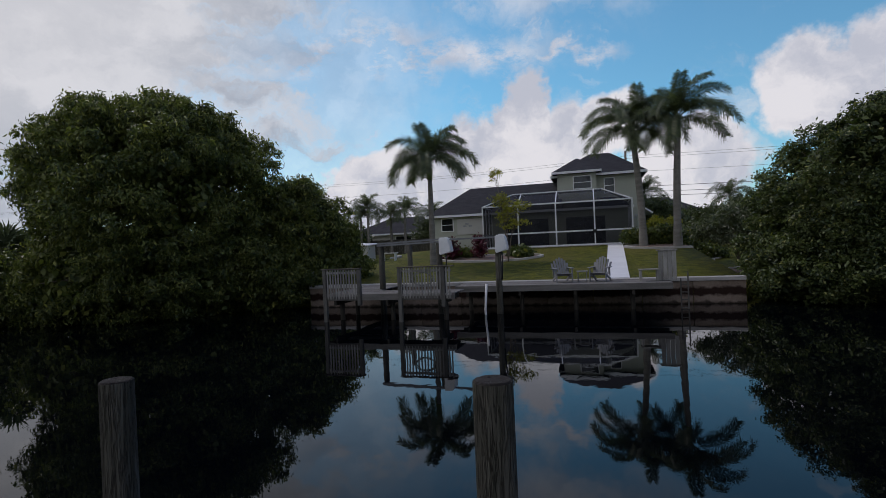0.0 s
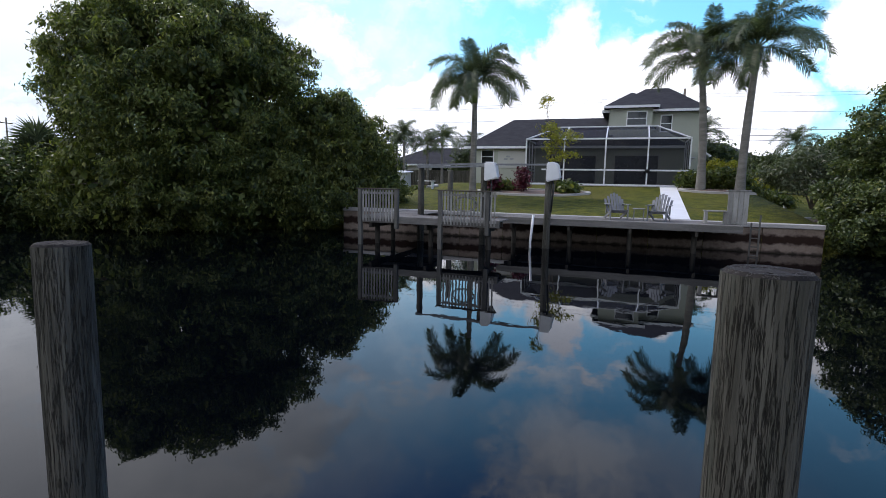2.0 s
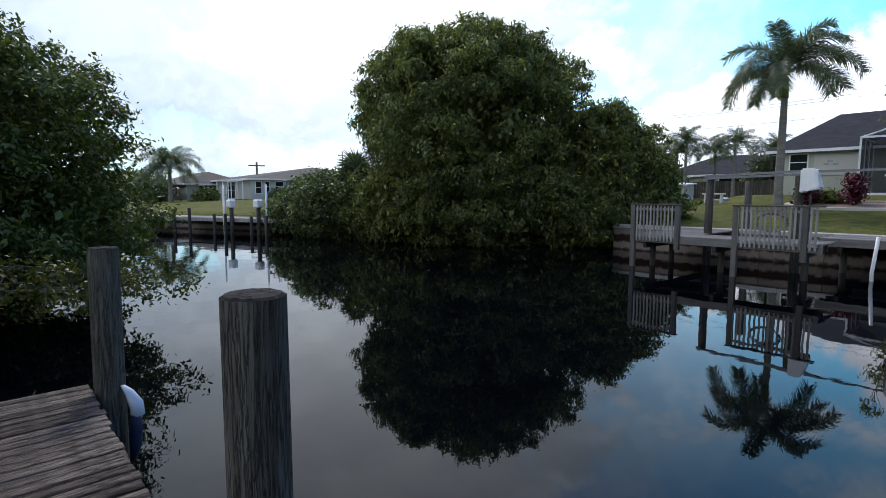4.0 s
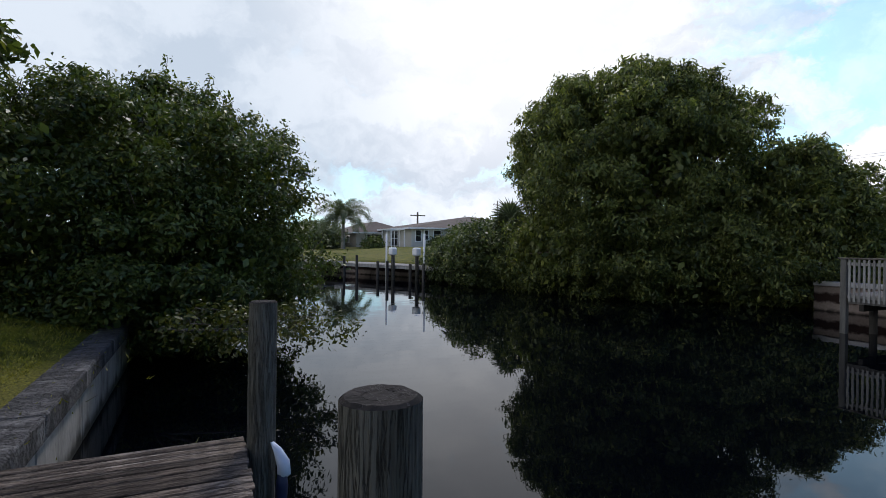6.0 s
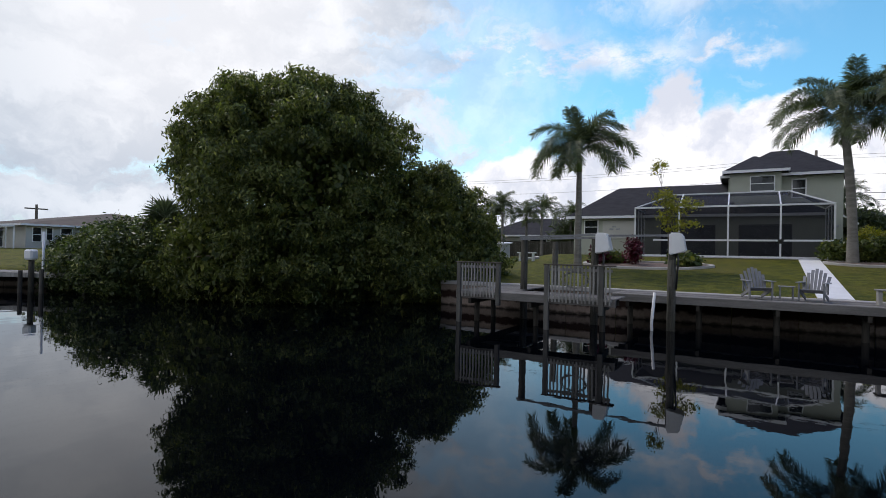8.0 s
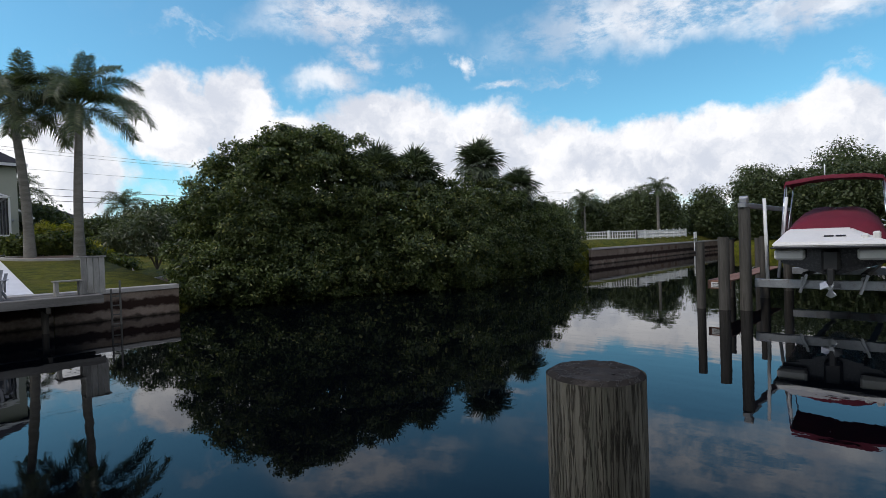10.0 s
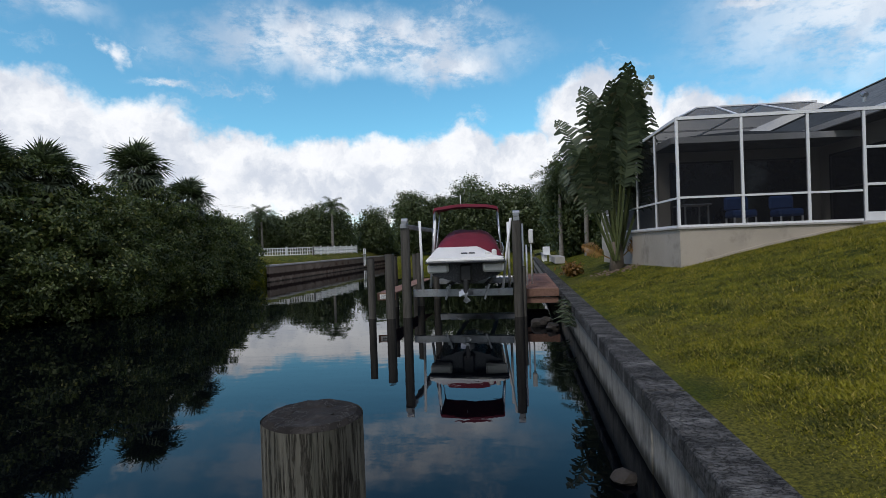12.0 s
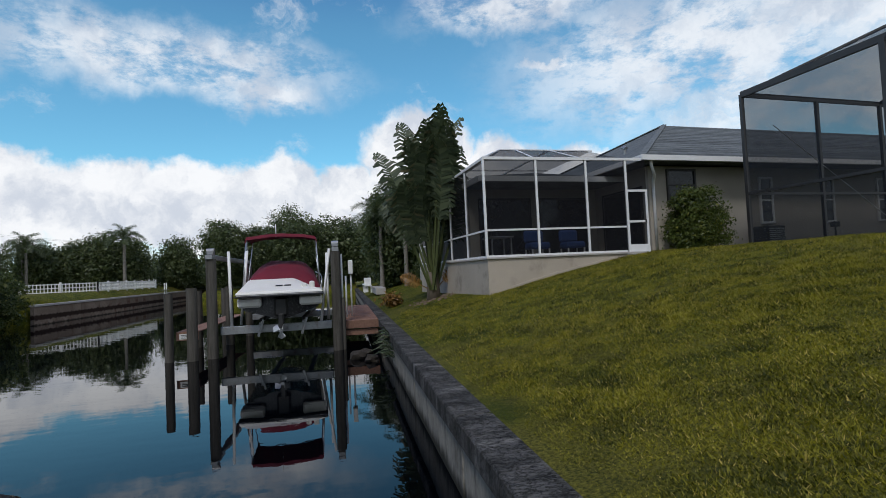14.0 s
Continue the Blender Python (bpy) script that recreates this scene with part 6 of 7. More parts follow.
    part("side_rail", b, CHROME, t, smooth=True)
    t.matrix_basis = about((17.3, 1.9, 0.0), turn=3.5) @ Matrix.Translation((19.25, 1.9, 1.27)) @ Matrix.Diagonal((1.14, 1.14, 1.14, 1.0))


boat()


# ---- the near house and its cages ----
# the near lot stands a little askew to the canal
NEAR_TURN = 6.0
before = made()


def near_house():
    t = thing("house", (24, -20, 2.0), "single-storey cream stucco house with a slate-grey hipped shingle roof", "house")
    b = bmesh.new()
    box(b, (19.0, -42, 1.2), (30.0, -10.2, 4.92))
    part("wall", b, STUCCO_CREAM, t)
    # the covered patio wing that stands behind the screen cage
    b = bmesh.new()
    box(b, (22.2, -10.19, 1.2), (30.0, -4.75, 4.62))
    part("wing_wall", b, STUCCO_CREAM, t)
    hip_roof(20.6, 30.0, -10.1, -4.75, 4.78, 23.6, 28.0, -8.2, 5.55, SHINGLE_BLUE, t, 0.25, name="wing_roof")
    for y0, y1 in ((-9.7, -7.7), (-7.2, -5.2)):
        window(y0, y1, 2.05, 4.2, 22.2, t, axis="x", panes=1, name="sliding_door", frame_mat=BRONZE_METAL)
    # the roof: planes with courses of shingles laid over
    over = [(18.2, -9.4), (31.2, -9.4), (31.2, -42.8), (18.2, -42.8)]
    ze, zr, rx, ry0, ry1 = 5.08, 8.15, 24.7, -15.9, -36.3
    b = bmesh.new()
    e = [b.verts.new((*p, ze)) for p in over]
    r = [b.verts.new((rx, ry0, zr)), b.verts.new((rx, ry1, zr))]
    u = [b.verts.new((*p, ze - 0.10)) for p in over]
    for f in ((e[0], e[1], r[0]), (e[1], e[2], r[1], r[0]), (e[2], e[3], r[1]), (e[3], e[0], r[0], r[1]), u):
        b.faces.new(f)
    for i in range(4):
        b.faces.new((e[i], e[(i + 1) % 4], u[(i + 1) % 4], u[i]))
    roof = part("roof", b, SHINGLE_BLUE, t)
    for i in range(18):
        f0, f1 = i / 18, (i + 1.12) / 18
        b = bmesh.new()
        a, c = Vector((*over[3], ze)), Vector((*over[0], ze))
        p0, p1 = a.lerp(r1v(rx, ry1, zr), f0), c.lerp(r1v(rx, ry0, zr), f0)
        q0, q1 = a.lerp(r1v(rx, ry1, zr), min(1, f1)), c.lerp(r1v(rx, ry0, zr), min(1, f1))
        lift = Vector((-0.01, 0, 0.022))
        plate(b, [p0 + lift, p1 + lift, q1 + lift * 0.3, q0 + lift * 0.3], 0.012, (-0.35, 0, -0.9))
        part("shingle_course", b, SHINGLE_BLUE, roof)
    for c in ((18.2, -9.4), (31.2, -9.4)):
        b = bmesh.new()
        beam(b, (*c, ze + 0.03), (rx, ry0, zr + 0.04), 0.22, 0.035)
        part("hip_cap", b, SHINGLE_BLUE, roof)
    b = bmesh.new()
    beam(b, (18.17, -9.3, ze - 0.06), (18.17, -42.8, ze - 0.06), 0.11, 0.17)
    beam(b, (18.1, -9.37, ze - 0.06), (30.8, -9.37, ze - 0.06), 0.11, 0.17)
    part("gutter", b, WHITE_METAL, t, "white aluminium gutter")
    b = bmesh.new()
    tube(b, [(18.25, -9.75, ze - 0.1), (18.3, -9.8, ze - 0.3), (18.55, -10.1, ze - 0.55), (18.9, -10.32, ze - 0.75), (18.93, -10.34, ze - 1.0), (18.93, -10.34, 2.0)], 0.05, 10)
    part("downspout", b, WHITE_METAL, t, smooth=True)
    b = bmesh.new()
    tube(b, [(21.5, -11.2, 5.8), (21.5, -11.2, 6.15)], 0.05, 10)
    tube(b, [(21.44, -11.2, 6.12), (21.58, -11.2, 6.2)], 0.09, 12)
    part("roof_vent", b, GALV, roof)
    window(-12.1, -11.0, 3.75, 4.75, 19.0, t, axis="x", frame_mat=BRONZE_METAL)
    for y0, y1, z0, z1 in ((-15.6, -15.1, 2.9, 4.5), (-18.7, -18.2, 2.9, 4.5), (-22.5, -21.2, 2.9, 4.5), (-26.5, -25.2, 2.9, 4.5)):
        window(y0, y1, z0, z1, 19.0, t, axis="x")
    window(19.4, 21.6, 2.05, 4.2, -10.2, t, name="sliding_door", panes=1, out=1, frame_mat=BRONZE_METAL)
    return t


def r1v(x, y, z):
    return Vector((x, y, z))


near_house()
set_down(before, about((15.5, -9.75, 0.0), turn=NEAR_TURN) @ Matrix.Translation((-2.7, -0.35, 0.68)))
before = made()


def near_cage():
    t = thing("pool_cage", (22, -7.3, 2.0), "white-framed screened patio cage on a stained concrete knee wall", "pool cage")
    xf, ys, x1, y1, zb, zm, ze, zr = 17.6, -4.57, 27.0, -10.1, 2.0, 2.83, 4.97, 5.8
    b = bmesh.new()
    box(b, (xf, y1, 0.6), (x1, ys, zb - 0.03))
    part("knee_wall", b, STUCCO_BEIGE, t)
    b = bmesh.new()
    box(b, (xf - 0.05, -9.9, zb - 0.028), (x1, ys + 0.05, zb + 0.03), 0.01)
    part("wall_cap", b, FAR_CAP, t)
    b = bmesh.new()
    for i in range(9):
        y = -5.2 - 0.4 * i
        beam(b, (xf - 0.02, y, ground_z(15, y + 0.38) - 0.58), (xf - 0.02, y - 0.4, ground_z(15, y - 0.02) - 0.58 + 0.02 * (i % 2)), 0.06, 0.07)
    part("footing_edge", b, STUCCO_BEIGE, t)
    w = 0.035

    def bar(a, c, name="rail", s=0.055):
        b = bmesh.new()
        beam(b, a, c, s, s)
        part(name, b, WHITE_METAL, t)

    front = [ys, -6.24, -7.92, -9.32]
    for y in front:
        bar((xf + w, y, zb + 0.03), (xf + w, y, ze), "post", 0.066)
    side = [19.6, 21.6, 23.6, 25.4, 26.95]
    for x in side:
        bar((x, ys - w, zb + 0.03), (x, ys - w, ze), "post", 0.066)
    bar((xf + w, ys, ze), (xf + w, -9.9, ze), "eave_beam", 0.085)
    bar((xf, ys - w, ze), (x1, ys - w, ze), "eave_beam", 0.085)
    bar((xf + w, ys, zm), (xf + w, -9.25, zm))
    bar((xf, ys - w, zm), (x1, ys - w, zm))
    bar((xf + w, ys, zb + 0.06), (xf + w, -9.25, zb + 0.06))
    bar((xf, ys - w, zb + 0.06), (x1, ys - w, zb + 0.06))
    top = [(20.0, -6.05), (20.0, -7.85), (20.0, -9.3)]
    bar((20.0, -6.05, zr), (20.0, -9.6, zr), "ridge_beam")
    bar((20.0, -6.05, zr), (27.0, -6.05, zr), "ridge_beam")
    for (a, c) in (((xf, ys), (20.0, -6.05)), ((xf, -6.18), (20.0, -6.6)), ((xf, -7.75), (20.0, -7.9)), ((21.6, ys), (21.6, -6.05)), ((23.6, ys), (23.6, -6.05)), ((25.4, ys), (25.4, -6.05))):
        bar((*a, ze), (*c, zr), "rafter")
    for x in (21.6, 23.6, 25.4):
        bar((x, -6.05, zr), (x, -9.6, zr), "rafter")
    bar((20.0, -7.9, zr), (27, -7.9, zr), "rafter")
    quads = []
    for a, c in zip(front, front[1:]):
        quads += [[(xf + w, a, zb), (xf + w, c, zb), (xf + w, c, zm), (xf + w, a, zm)], [(xf + w, a, zm), (xf + w, c, zm), (xf + w, c, ze), (xf + w, a, ze)]]
    xs = [xf] + side
    for a, c in zip(xs, xs[1:]):
        quads += [[(a, ys - w, zb), (c, ys - w, zb), (c, ys - w, zm), (a, ys - w, zm)], [(a, ys - w, zm), (c, ys - w, zm), (c, ys - w, ze), (a, ys - w, ze)]]
    screen_panels(t, quads, SCREEN_DARK)
    tops = [[(xf, ys, ze), (xf, -6.18, ze), (20, -6.6, zr), (20, -6.05, zr)], [(xf, -6.18, ze), (xf, -7.75, ze), (20, -7.9, zr), (20, -6.6, zr)], [(xf, -7.75, ze), (xf, -9.3, ze), (20, -9.4, zr), (20, -7.9, zr)],
            [(xf, ys, ze), (21.6, ys, ze), (21.6, -6.05, zr), (20, -6.05, zr)], [(21.6, ys, ze), (27, ys, ze), (27, -6.05, zr), (21.6, -6.05, zr)], [(20, -6.05, zr), (27, -6.05, zr), (27, -9.6, zr), (20, -9.6, zr)]]
    screen_panels(t, tops, SCREEN_DARK)
    # door
    d = bmesh.new()
    for lo, hi in (((xf, -9.36, zb - 0.02), (xf + 0.06, -9.29, 4.0)), ((xf, -10.06, zb - 0.02), (xf + 0.06, -9.99, 4.0)), ((xf, -9.99, 3.93), (xf + 0.06, -9.36, 4.0)), ((xf, -9.99, 2.02), (xf + 0.06, -9.36, 2.26)), ((xf, -9.99, 2.95), (xf + 0.06, -9.36, 3.02))):
        box(d, lo, hi, 0.004)
    door = part("screen_door", d, WHITE_METAL, t)
    b = bmesh.new()
    box(b, (xf - 0.05, -9.96, 2.95), (xf - 0.002, -9.92, 3.05), 0.01)
    part("door_handle", b, BLACK_PLASTIC, door)
    screen_panels(t, [[(xf + 0.03, -9.36, 2.26), (xf + 0.03, -9.99, 2.26), (xf + 0.03, -9.99, 2.95), (xf + 0.03, -9.36, 2.95)], [(xf + 0.03, -9.36, 3.02), (xf + 0.03, -9.99, 3.02), (xf + 0.03, -9.99, 3.93), (xf + 0.03, -9.36, 3.93)], [(xf + w, -9.25, 4.0), (xf + w, -10.05, 4.0), (xf + w, -10.05, ze), (xf + w, -9.25, ze)]], SCREEN_DARK)
    b = bmesh.new()
    box(b, (xf - 0.28, -10.1, zb - 0.16), (xf, -9.2, zb - 0.03), 0.01)
    part("door_step", b, FAR_CAP, t)


near_cage()


def patio_set():
    blue = surface("blue_cover", (0.02, 0.06, 0.20), (0.03, 0.09, 0.28), 0.7, scale=3.0, fine=40.0)
    for x, y in ((19.2, -6.9), (19.4, -8.3)):
        t = thing("patio_chair", (x, y, 2.0), "blue cushioned patio chair inside the screened cage", "chair", "patio chairs")
        b = bmesh.new()
        box(b, (x - 0.3, y - 0.35, 2.28), (x + 0.3, y + 0.35, 2.5), 0.06)
        part("cushion", b, blue, t)
        b = bmesh.new()
        box(b, (x + 0.22, y - 0.35, 2.5), (x + 0.36, y + 0.35, 2.92), 0.06)
        part("back_cushion", b, blue, t)
        for dx in (-0.26, 0.26):
            for dy in (-0.3, 0.3):
                b = bmesh.new()
                box(b, (x + dx - 0.02, y + dy - 0.02, 1.97), (x + dx + 0.02, y + dy + 0.02, 2.28))
                part("leg", b, WHITE_METAL, t)
    t = thing("patio_table", (18.9, -5.4, 1.97), "round-cornered patio table inside the screened cage", "table")
    b = bmesh.new()
    box(b, (18.5, -5.8, 2.66), (19.3, -5.0, 2.7), 0.012)
    part("tabletop", b, GALV, t)
    for dx in (18.56, 19.2):
        for dy in (-5.74, -5.1):
            b = bmesh.new()
            box(b, (dx, dy, 1.97), (dx + 0.04, dy + 0.04, 2.66))
            part("leg", b, GALV, t)


patio_set()
set_down(before, about((14.9, -4.19, 0.0), turn=NEAR_TURN * 0.6) @ Matrix.Translation((-2.7, 0.38, 0.61)))
before = made()


def dark_cage():
    t = thing("pool_cage", (8, -15, 2.0), "tall bronze-framed screened pool cage on the lawn", "pool cage")
    xc, yc, zb, zm, ze, zr = 17.0, -12.4, 2.02, 3.62, 6.7, 8.0

    def bar(a, c, name="rail", s=0.08, h=None):
        b = bmesh.new()
        beam(b, a, c, s, h or s)
        part(name, b, BRONZE_METAL, t)

    xs = [17.0, 13.0, 9.0, 5.0, 1.0, -3.0]
    for i, x in enumerate(xs):
        bar((x, yc, zb), (x, yc, ze), "post", 0.13 if i else 0.1)
    ys = [-12.4, -15.5, -18.4, -21.2, -24.0, -26.8]
    for y in ys[1:]:
        bar((xc, y, zb), (xc, y, ze), "post", 0.1)
    bar((xc, yc, ze), (xs[-1], yc, ze), "eave_beam", 0.09, 0.18)
    bar((xc, yc, ze), (xc, ys[-1], ze), "eave_beam", 0.09, 0.14)
    bar((xc, yc, zm), (xs[-1], yc, zm))
    bar((xc, yc, zm), (xc, ys[-1], zm))
    bar((xc, yc, zb + 0.05), (xs[-1], yc, zb + 0.05))
    bar((xc, yc, zb + 0.05), (xc, ys[-1], zb + 0.05))
    bar((14.3, -15.1, zr), (xs[-1], -15.1, zr), "ridge_beam")
    bar((14.3, -15.1, zr), (14.3, ys[-1], zr), "ridge_beam")
    bar((xc, yc, ze), (14.3, -15.1, zr), "rafter")
    for x in xs[1:]:
        bar((x, yc, ze), (x, -15.1, zr), "rafter", 0.09, 0.12)
        bar((x, -15.1, zr), (x, ys[-1], zr), "rafter", 0.09, 0.12)
    for y in ys[2:]:
        bar((xc, y, ze), (14.3, y, zr), "rafter")
    b = bmesh.new()
    tube(b, [(xc, -13.6, 5.8), (xc, -19.5, zb + 0.1)], 0.012, 6)
    part("brace_cable", b, GALV, t)
    b = bmesh.new()
    box(b, (xs[-1], yc - 0.2, 1.3), (xc + 0.12, yc + 0.12, zb), 0.01)
    box(b, (xc - 0.2, ys[-1], 1.3), (xc + 0.12, yc - 0.205, zb), 0.01)
    part("footing", b, FAR_CAP, t)
    quads = []
    for a, c in zip(xs, xs[1:]):
        quads += [[(a, yc, zb), (c, yc, zb), (c, yc, zm), (a, yc, zm)], [(a, yc, zm), (c, yc, zm), (c, yc, ze), (a, yc, ze)]]
    for a, c in zip(ys, ys[1:]):
        quads += [[(xc, a, zb), (xc, c, zb), (xc, c, zm), (xc, a, zm)], [(xc, a, zm), (xc, c, zm), (xc, c, ze), (xc, a, ze)]]
    quads += [[(xc, yc, ze), (xs[-1], yc, ze), (xs[-1], -15.1, zr), (14.3, -15.1, zr)], [(xc, yc, ze), (xc, ys[-1], ze), (14.3, ys[-1], zr), (14.3, -15.1, zr)]]
    screen_panels(t, quads, SCREEN_LIGHT)


dark_cage()
set_down(before, about((14.1, -12.35, 0.0), turn=NEAR_TURN) @ Matrix.Translation((-2.9, 0.05, 0.63)))
before = made()


def ac_unit(x, y):
    t = thing("air_conditioner", (x, y, 2.0), "dark grey air-conditioning unit against the house wall", "air conditioner")
    b = bmesh.new()
    box(b, (x, y - 0.4, 2.06), (x + 0.7, y + 0.4, 2.75), 0.03)
    part("case", b, BLACK_PLASTIC, t)
    for i in range(8):
        b = bmesh.new()
        box(b, (x - 0.012, y - 0.36, 2.14 + 0.07 * i), (x - 0.002, y + 0.36, 2.17 + 0.07 * i))
        part("grille_slat", b, GALV, t)
    b = bmesh.new()
    box(b, (x - 0.05, y - 0.45, 1.9), (x + 0.75, y + 0.45, 2.057), 0.01)
    part("pad", b, FAR_CAP, t)


ac_unit(18.05, -14.6)
t_post = thing("hose_post", (18.2, -17.6, 2.0), "slim dark garden hose post by the wall", "post")
b = bmesh.new()
tube(b, [(18.2, -17.6, 1.9), (18.2, -17.6, 2.75)], 0.03, 8)
box(b, (18.1, -17.75, 2.65), (18.3, -17.45, 2.85), 0.03)
part("stand", b, BLACK_PLASTIC, t_post)
leafy("shrub", (17.9, -11.15, 1.9), [((17.9, -11.0, 3.05), (0.72, 0.80, 1.0)), ((17.9, -10.75, 2.6), (0.66, 0.55, 0.72)), ((17.9, -11.35, 2.6), (0.66, 0.55, 0.72))],
      "dense round clipped green shrub against the house", "shrub", LEAF_BUSH, 900, 14, 0.09, 0.12, 0.04, 0.25, 1.98)


set_down(before, about((15.5, -9.75, 0.0), turn=NEAR_TURN) @ Matrix.Translation((-2.6, -0.55, 0.62)))


# ---- the traveller's palm ----
def paddle_mesh(name, stalk, blade, wide):
    """A paddle leaf along +z: a long stalk, then a blade torn into strips."""
    verts, faces = [], []

    def strip_quad(a, c, d, e):
        k = len(verts)
        verts.extend([tuple(a), tuple(c), tuple(d), tuple(e)])
        faces.append((k, k + 1, k + 2, k + 3))

    n = 12
    pts = [Vector((0.10 * (i / n) ** 2 * stalk, 0, stalk * i / n)) for i in range(n + 1)]
    for a, c in zip(pts, pts[1:]):
        for s in (-1, 1):
            strip_quad(a + Vector((0, s * 0.045, 0)), c + Vector((0, s * 0.04, 0)), c + Vector((0.04, 0, 0)), a + Vector((0.045, 0, 0)))
    stalk_faces = len(faces)
    base = pts[-1]
    m = 30

    def rib(u):
        return base + Vector((0.10 * blade * u + 0.22 * blade * u**3, 0, blade * u * (1 - 0.10 * u * u)))

    for i in range(m):
        u0, u1 = i / m, (i + 0.93) / m
        w = wide * (math.sin(math.pi * min(1, 0.1 + 0.86 * (u0 + 0.04))) ** 0.7)
        for s in (-1, 1):
            d = Vector((random.uniform(-0.25, 0.25) - 0.1, s, random.uniform(0.05, 0.5))).normalized()
            a, c = rib(u0), rib(u1)
            tip = d * w * random.uniform(0.8, 1.05) + Vector((0, 0, -0.12 * w))
            mid = d * w * 0.55 + Vector((-0.03, 0, 0.05))
            strip_quad(a, c, c + mid, a + mid)
            strip_quad(a + mid, c + mid, c + tip * 1.0 - Vector((0, 0, 0.02)), a + tip)
    me = bpy.data.meshes.new(name)
    me.from_pydata(verts, [], faces)
    me.materials.append(LEAF_STALK)
    me.materials.append(LEAF_BLADE)
    me.polygons.foreach_set("material_index", [int(i >= stalk_faces) for i in range(len(faces))])
    return me


def travellers_palm(base):
    random.seed(21)
    t = thing("travellers_palm", base, "tall fan palm with torn paddle leaves on long stalks", "palm tree")
    b = bmesh.new()
    tube(b, [(base[0], base[1], base[2] - 0.1), (base[0], base[1], base[2] + 0.9)], [0.24, 0.16], 10)
    part("trunk", b, BARK, t, smooth=True)
    shapes = [paddle_mesh("paddle_leaf", s, l, w) for s, l, w in ((2.7, 2.9, 0.62), (2.1, 2.6, 0.66), (2.4, 2.8, 0.58), (1.5, 2.1, 0.60))]
    tilts = [-19, -16, -14, -12, -9.5, -7.5, -5.5, -3.5, -1.5, 0, 1.5, 3, 4.5, 6, 8, 10, 13, 15, 17, 20, 6, -5, 10, 2]
    for i, a in enumerate(tilts):
        ob = new("paddle_leaf", shapes[3 if abs(a) > 14 else 1 if abs(a) > 9 else i % 3])
        ob.matrix_basis = Matrix.Translation((base[0] + random.uniform(-0.25, 0.1), base[1] - a * 0.006, base[2] + 0.35)) @ pose(0, 0, 0, a, random.uniform(-7, 5), random.uniform(-65, 65) + (180 if i % 2 else 0))
        ob.parent = t
        ob.matrix_parent_inverse = t.matrix_basis.inverted()
    for a in (-62, 50):
        ob = new("dry_leaf", shapes[3].copy())
        ob.data.materials[0] = ob.data.materials[1] = LEAF_DRY
        ob.matrix_basis = Matrix.Translation((base[0], base[1], base[2] + 0.3)) @ pose(0, 0, 0, a, 0, 10) @ Matrix.Diagonal((0.4, 0.4, 0.32, 1))
        ob.parent = t
        ob.matrix_parent_inverse = t.matrix_basis.inverted()


before = made()
travellers_palm((19.4, -3.3, 1.2))
set_down(before, about((19.4, -3.3, 1.2), (1.18, 1.18, 1.22)))
shrub((21.4, -2.0), 0.2, 0.4, "small orange-leaved plant at the foot of the palm", LEAF_DRY, 60, 0.11)
b = bmesh.new()
for i in range(90):
    a, r = random.uniform(0, 6.28), random.uniform(0.1, 0.9)
    x, y = 19.2 + math.cos(a) * r * 1.4, -3.4 + math.sin(a) * r * 1.2
    s = random.uniform(0.02, 0.05)
    box(b, (x - s, y - s, ground_z(x, y) - 0.03), (x + s, y + s, ground_z(x, y) + s * 0.8), s * 0.3)
tagged(part("mulch_stones", b, MULCH), "scattered stones and bark round the palm's foot", "stones", kind="stuff")


# ---- distance: west ----
seawall("seawall_east", 38, 90, 19.5, 1, 1.35, 0.4, FAR_CONCRETE, FAR_CAP, "distant brown concrete seawall with a pale cap", cap_high=0.15, panel=3.0)


before = made()
seawall("seawall_west", -80, -28, 14.5, 1, 0.9, 0.4, FAR_CONCRETE, FAR_CAP, "distant brown concrete seawall with a pale cap", cap_high=0.15, panel=3.0)


def plain_house(x0, x1, y0, y1, zb, ze, zr, wall, roof, label, wins, face="south"):
    t = thing("house", ((x0 + x1) / 2, (y0 + y1) / 2, zb), label, "house", "far houses")
    b = bmesh.new()
    box(b, (x0, y0, zb - 1), (x1, y1, ze - 0.1))
    part("wall", b, wall, t)
    if x1 - x0 > y1 - y0:
        hip_roof(x0, x1, y0, y1, ze, x0 + (y1 - y0) / 2, x1 - (y1 - y0) / 2, (y0 + y1) / 2, zr, roof, t, 0.6)
    else:
        hip_roof(x0, x1, y0, y1, ze, (x0 + x1) / 2 - 0.05, (x0 + x1) / 2 + 0.05, (y0 + y1) / 2, zr, roof, t, 0.6)
    for u0, u1, z0, z1, where in wins:
        if where == "s":
            window(u0, u1, z0, z1, y0, t)
        else:
            window(u0, u1, z0, z1, x1, t, axis="x", out=1)
    return t


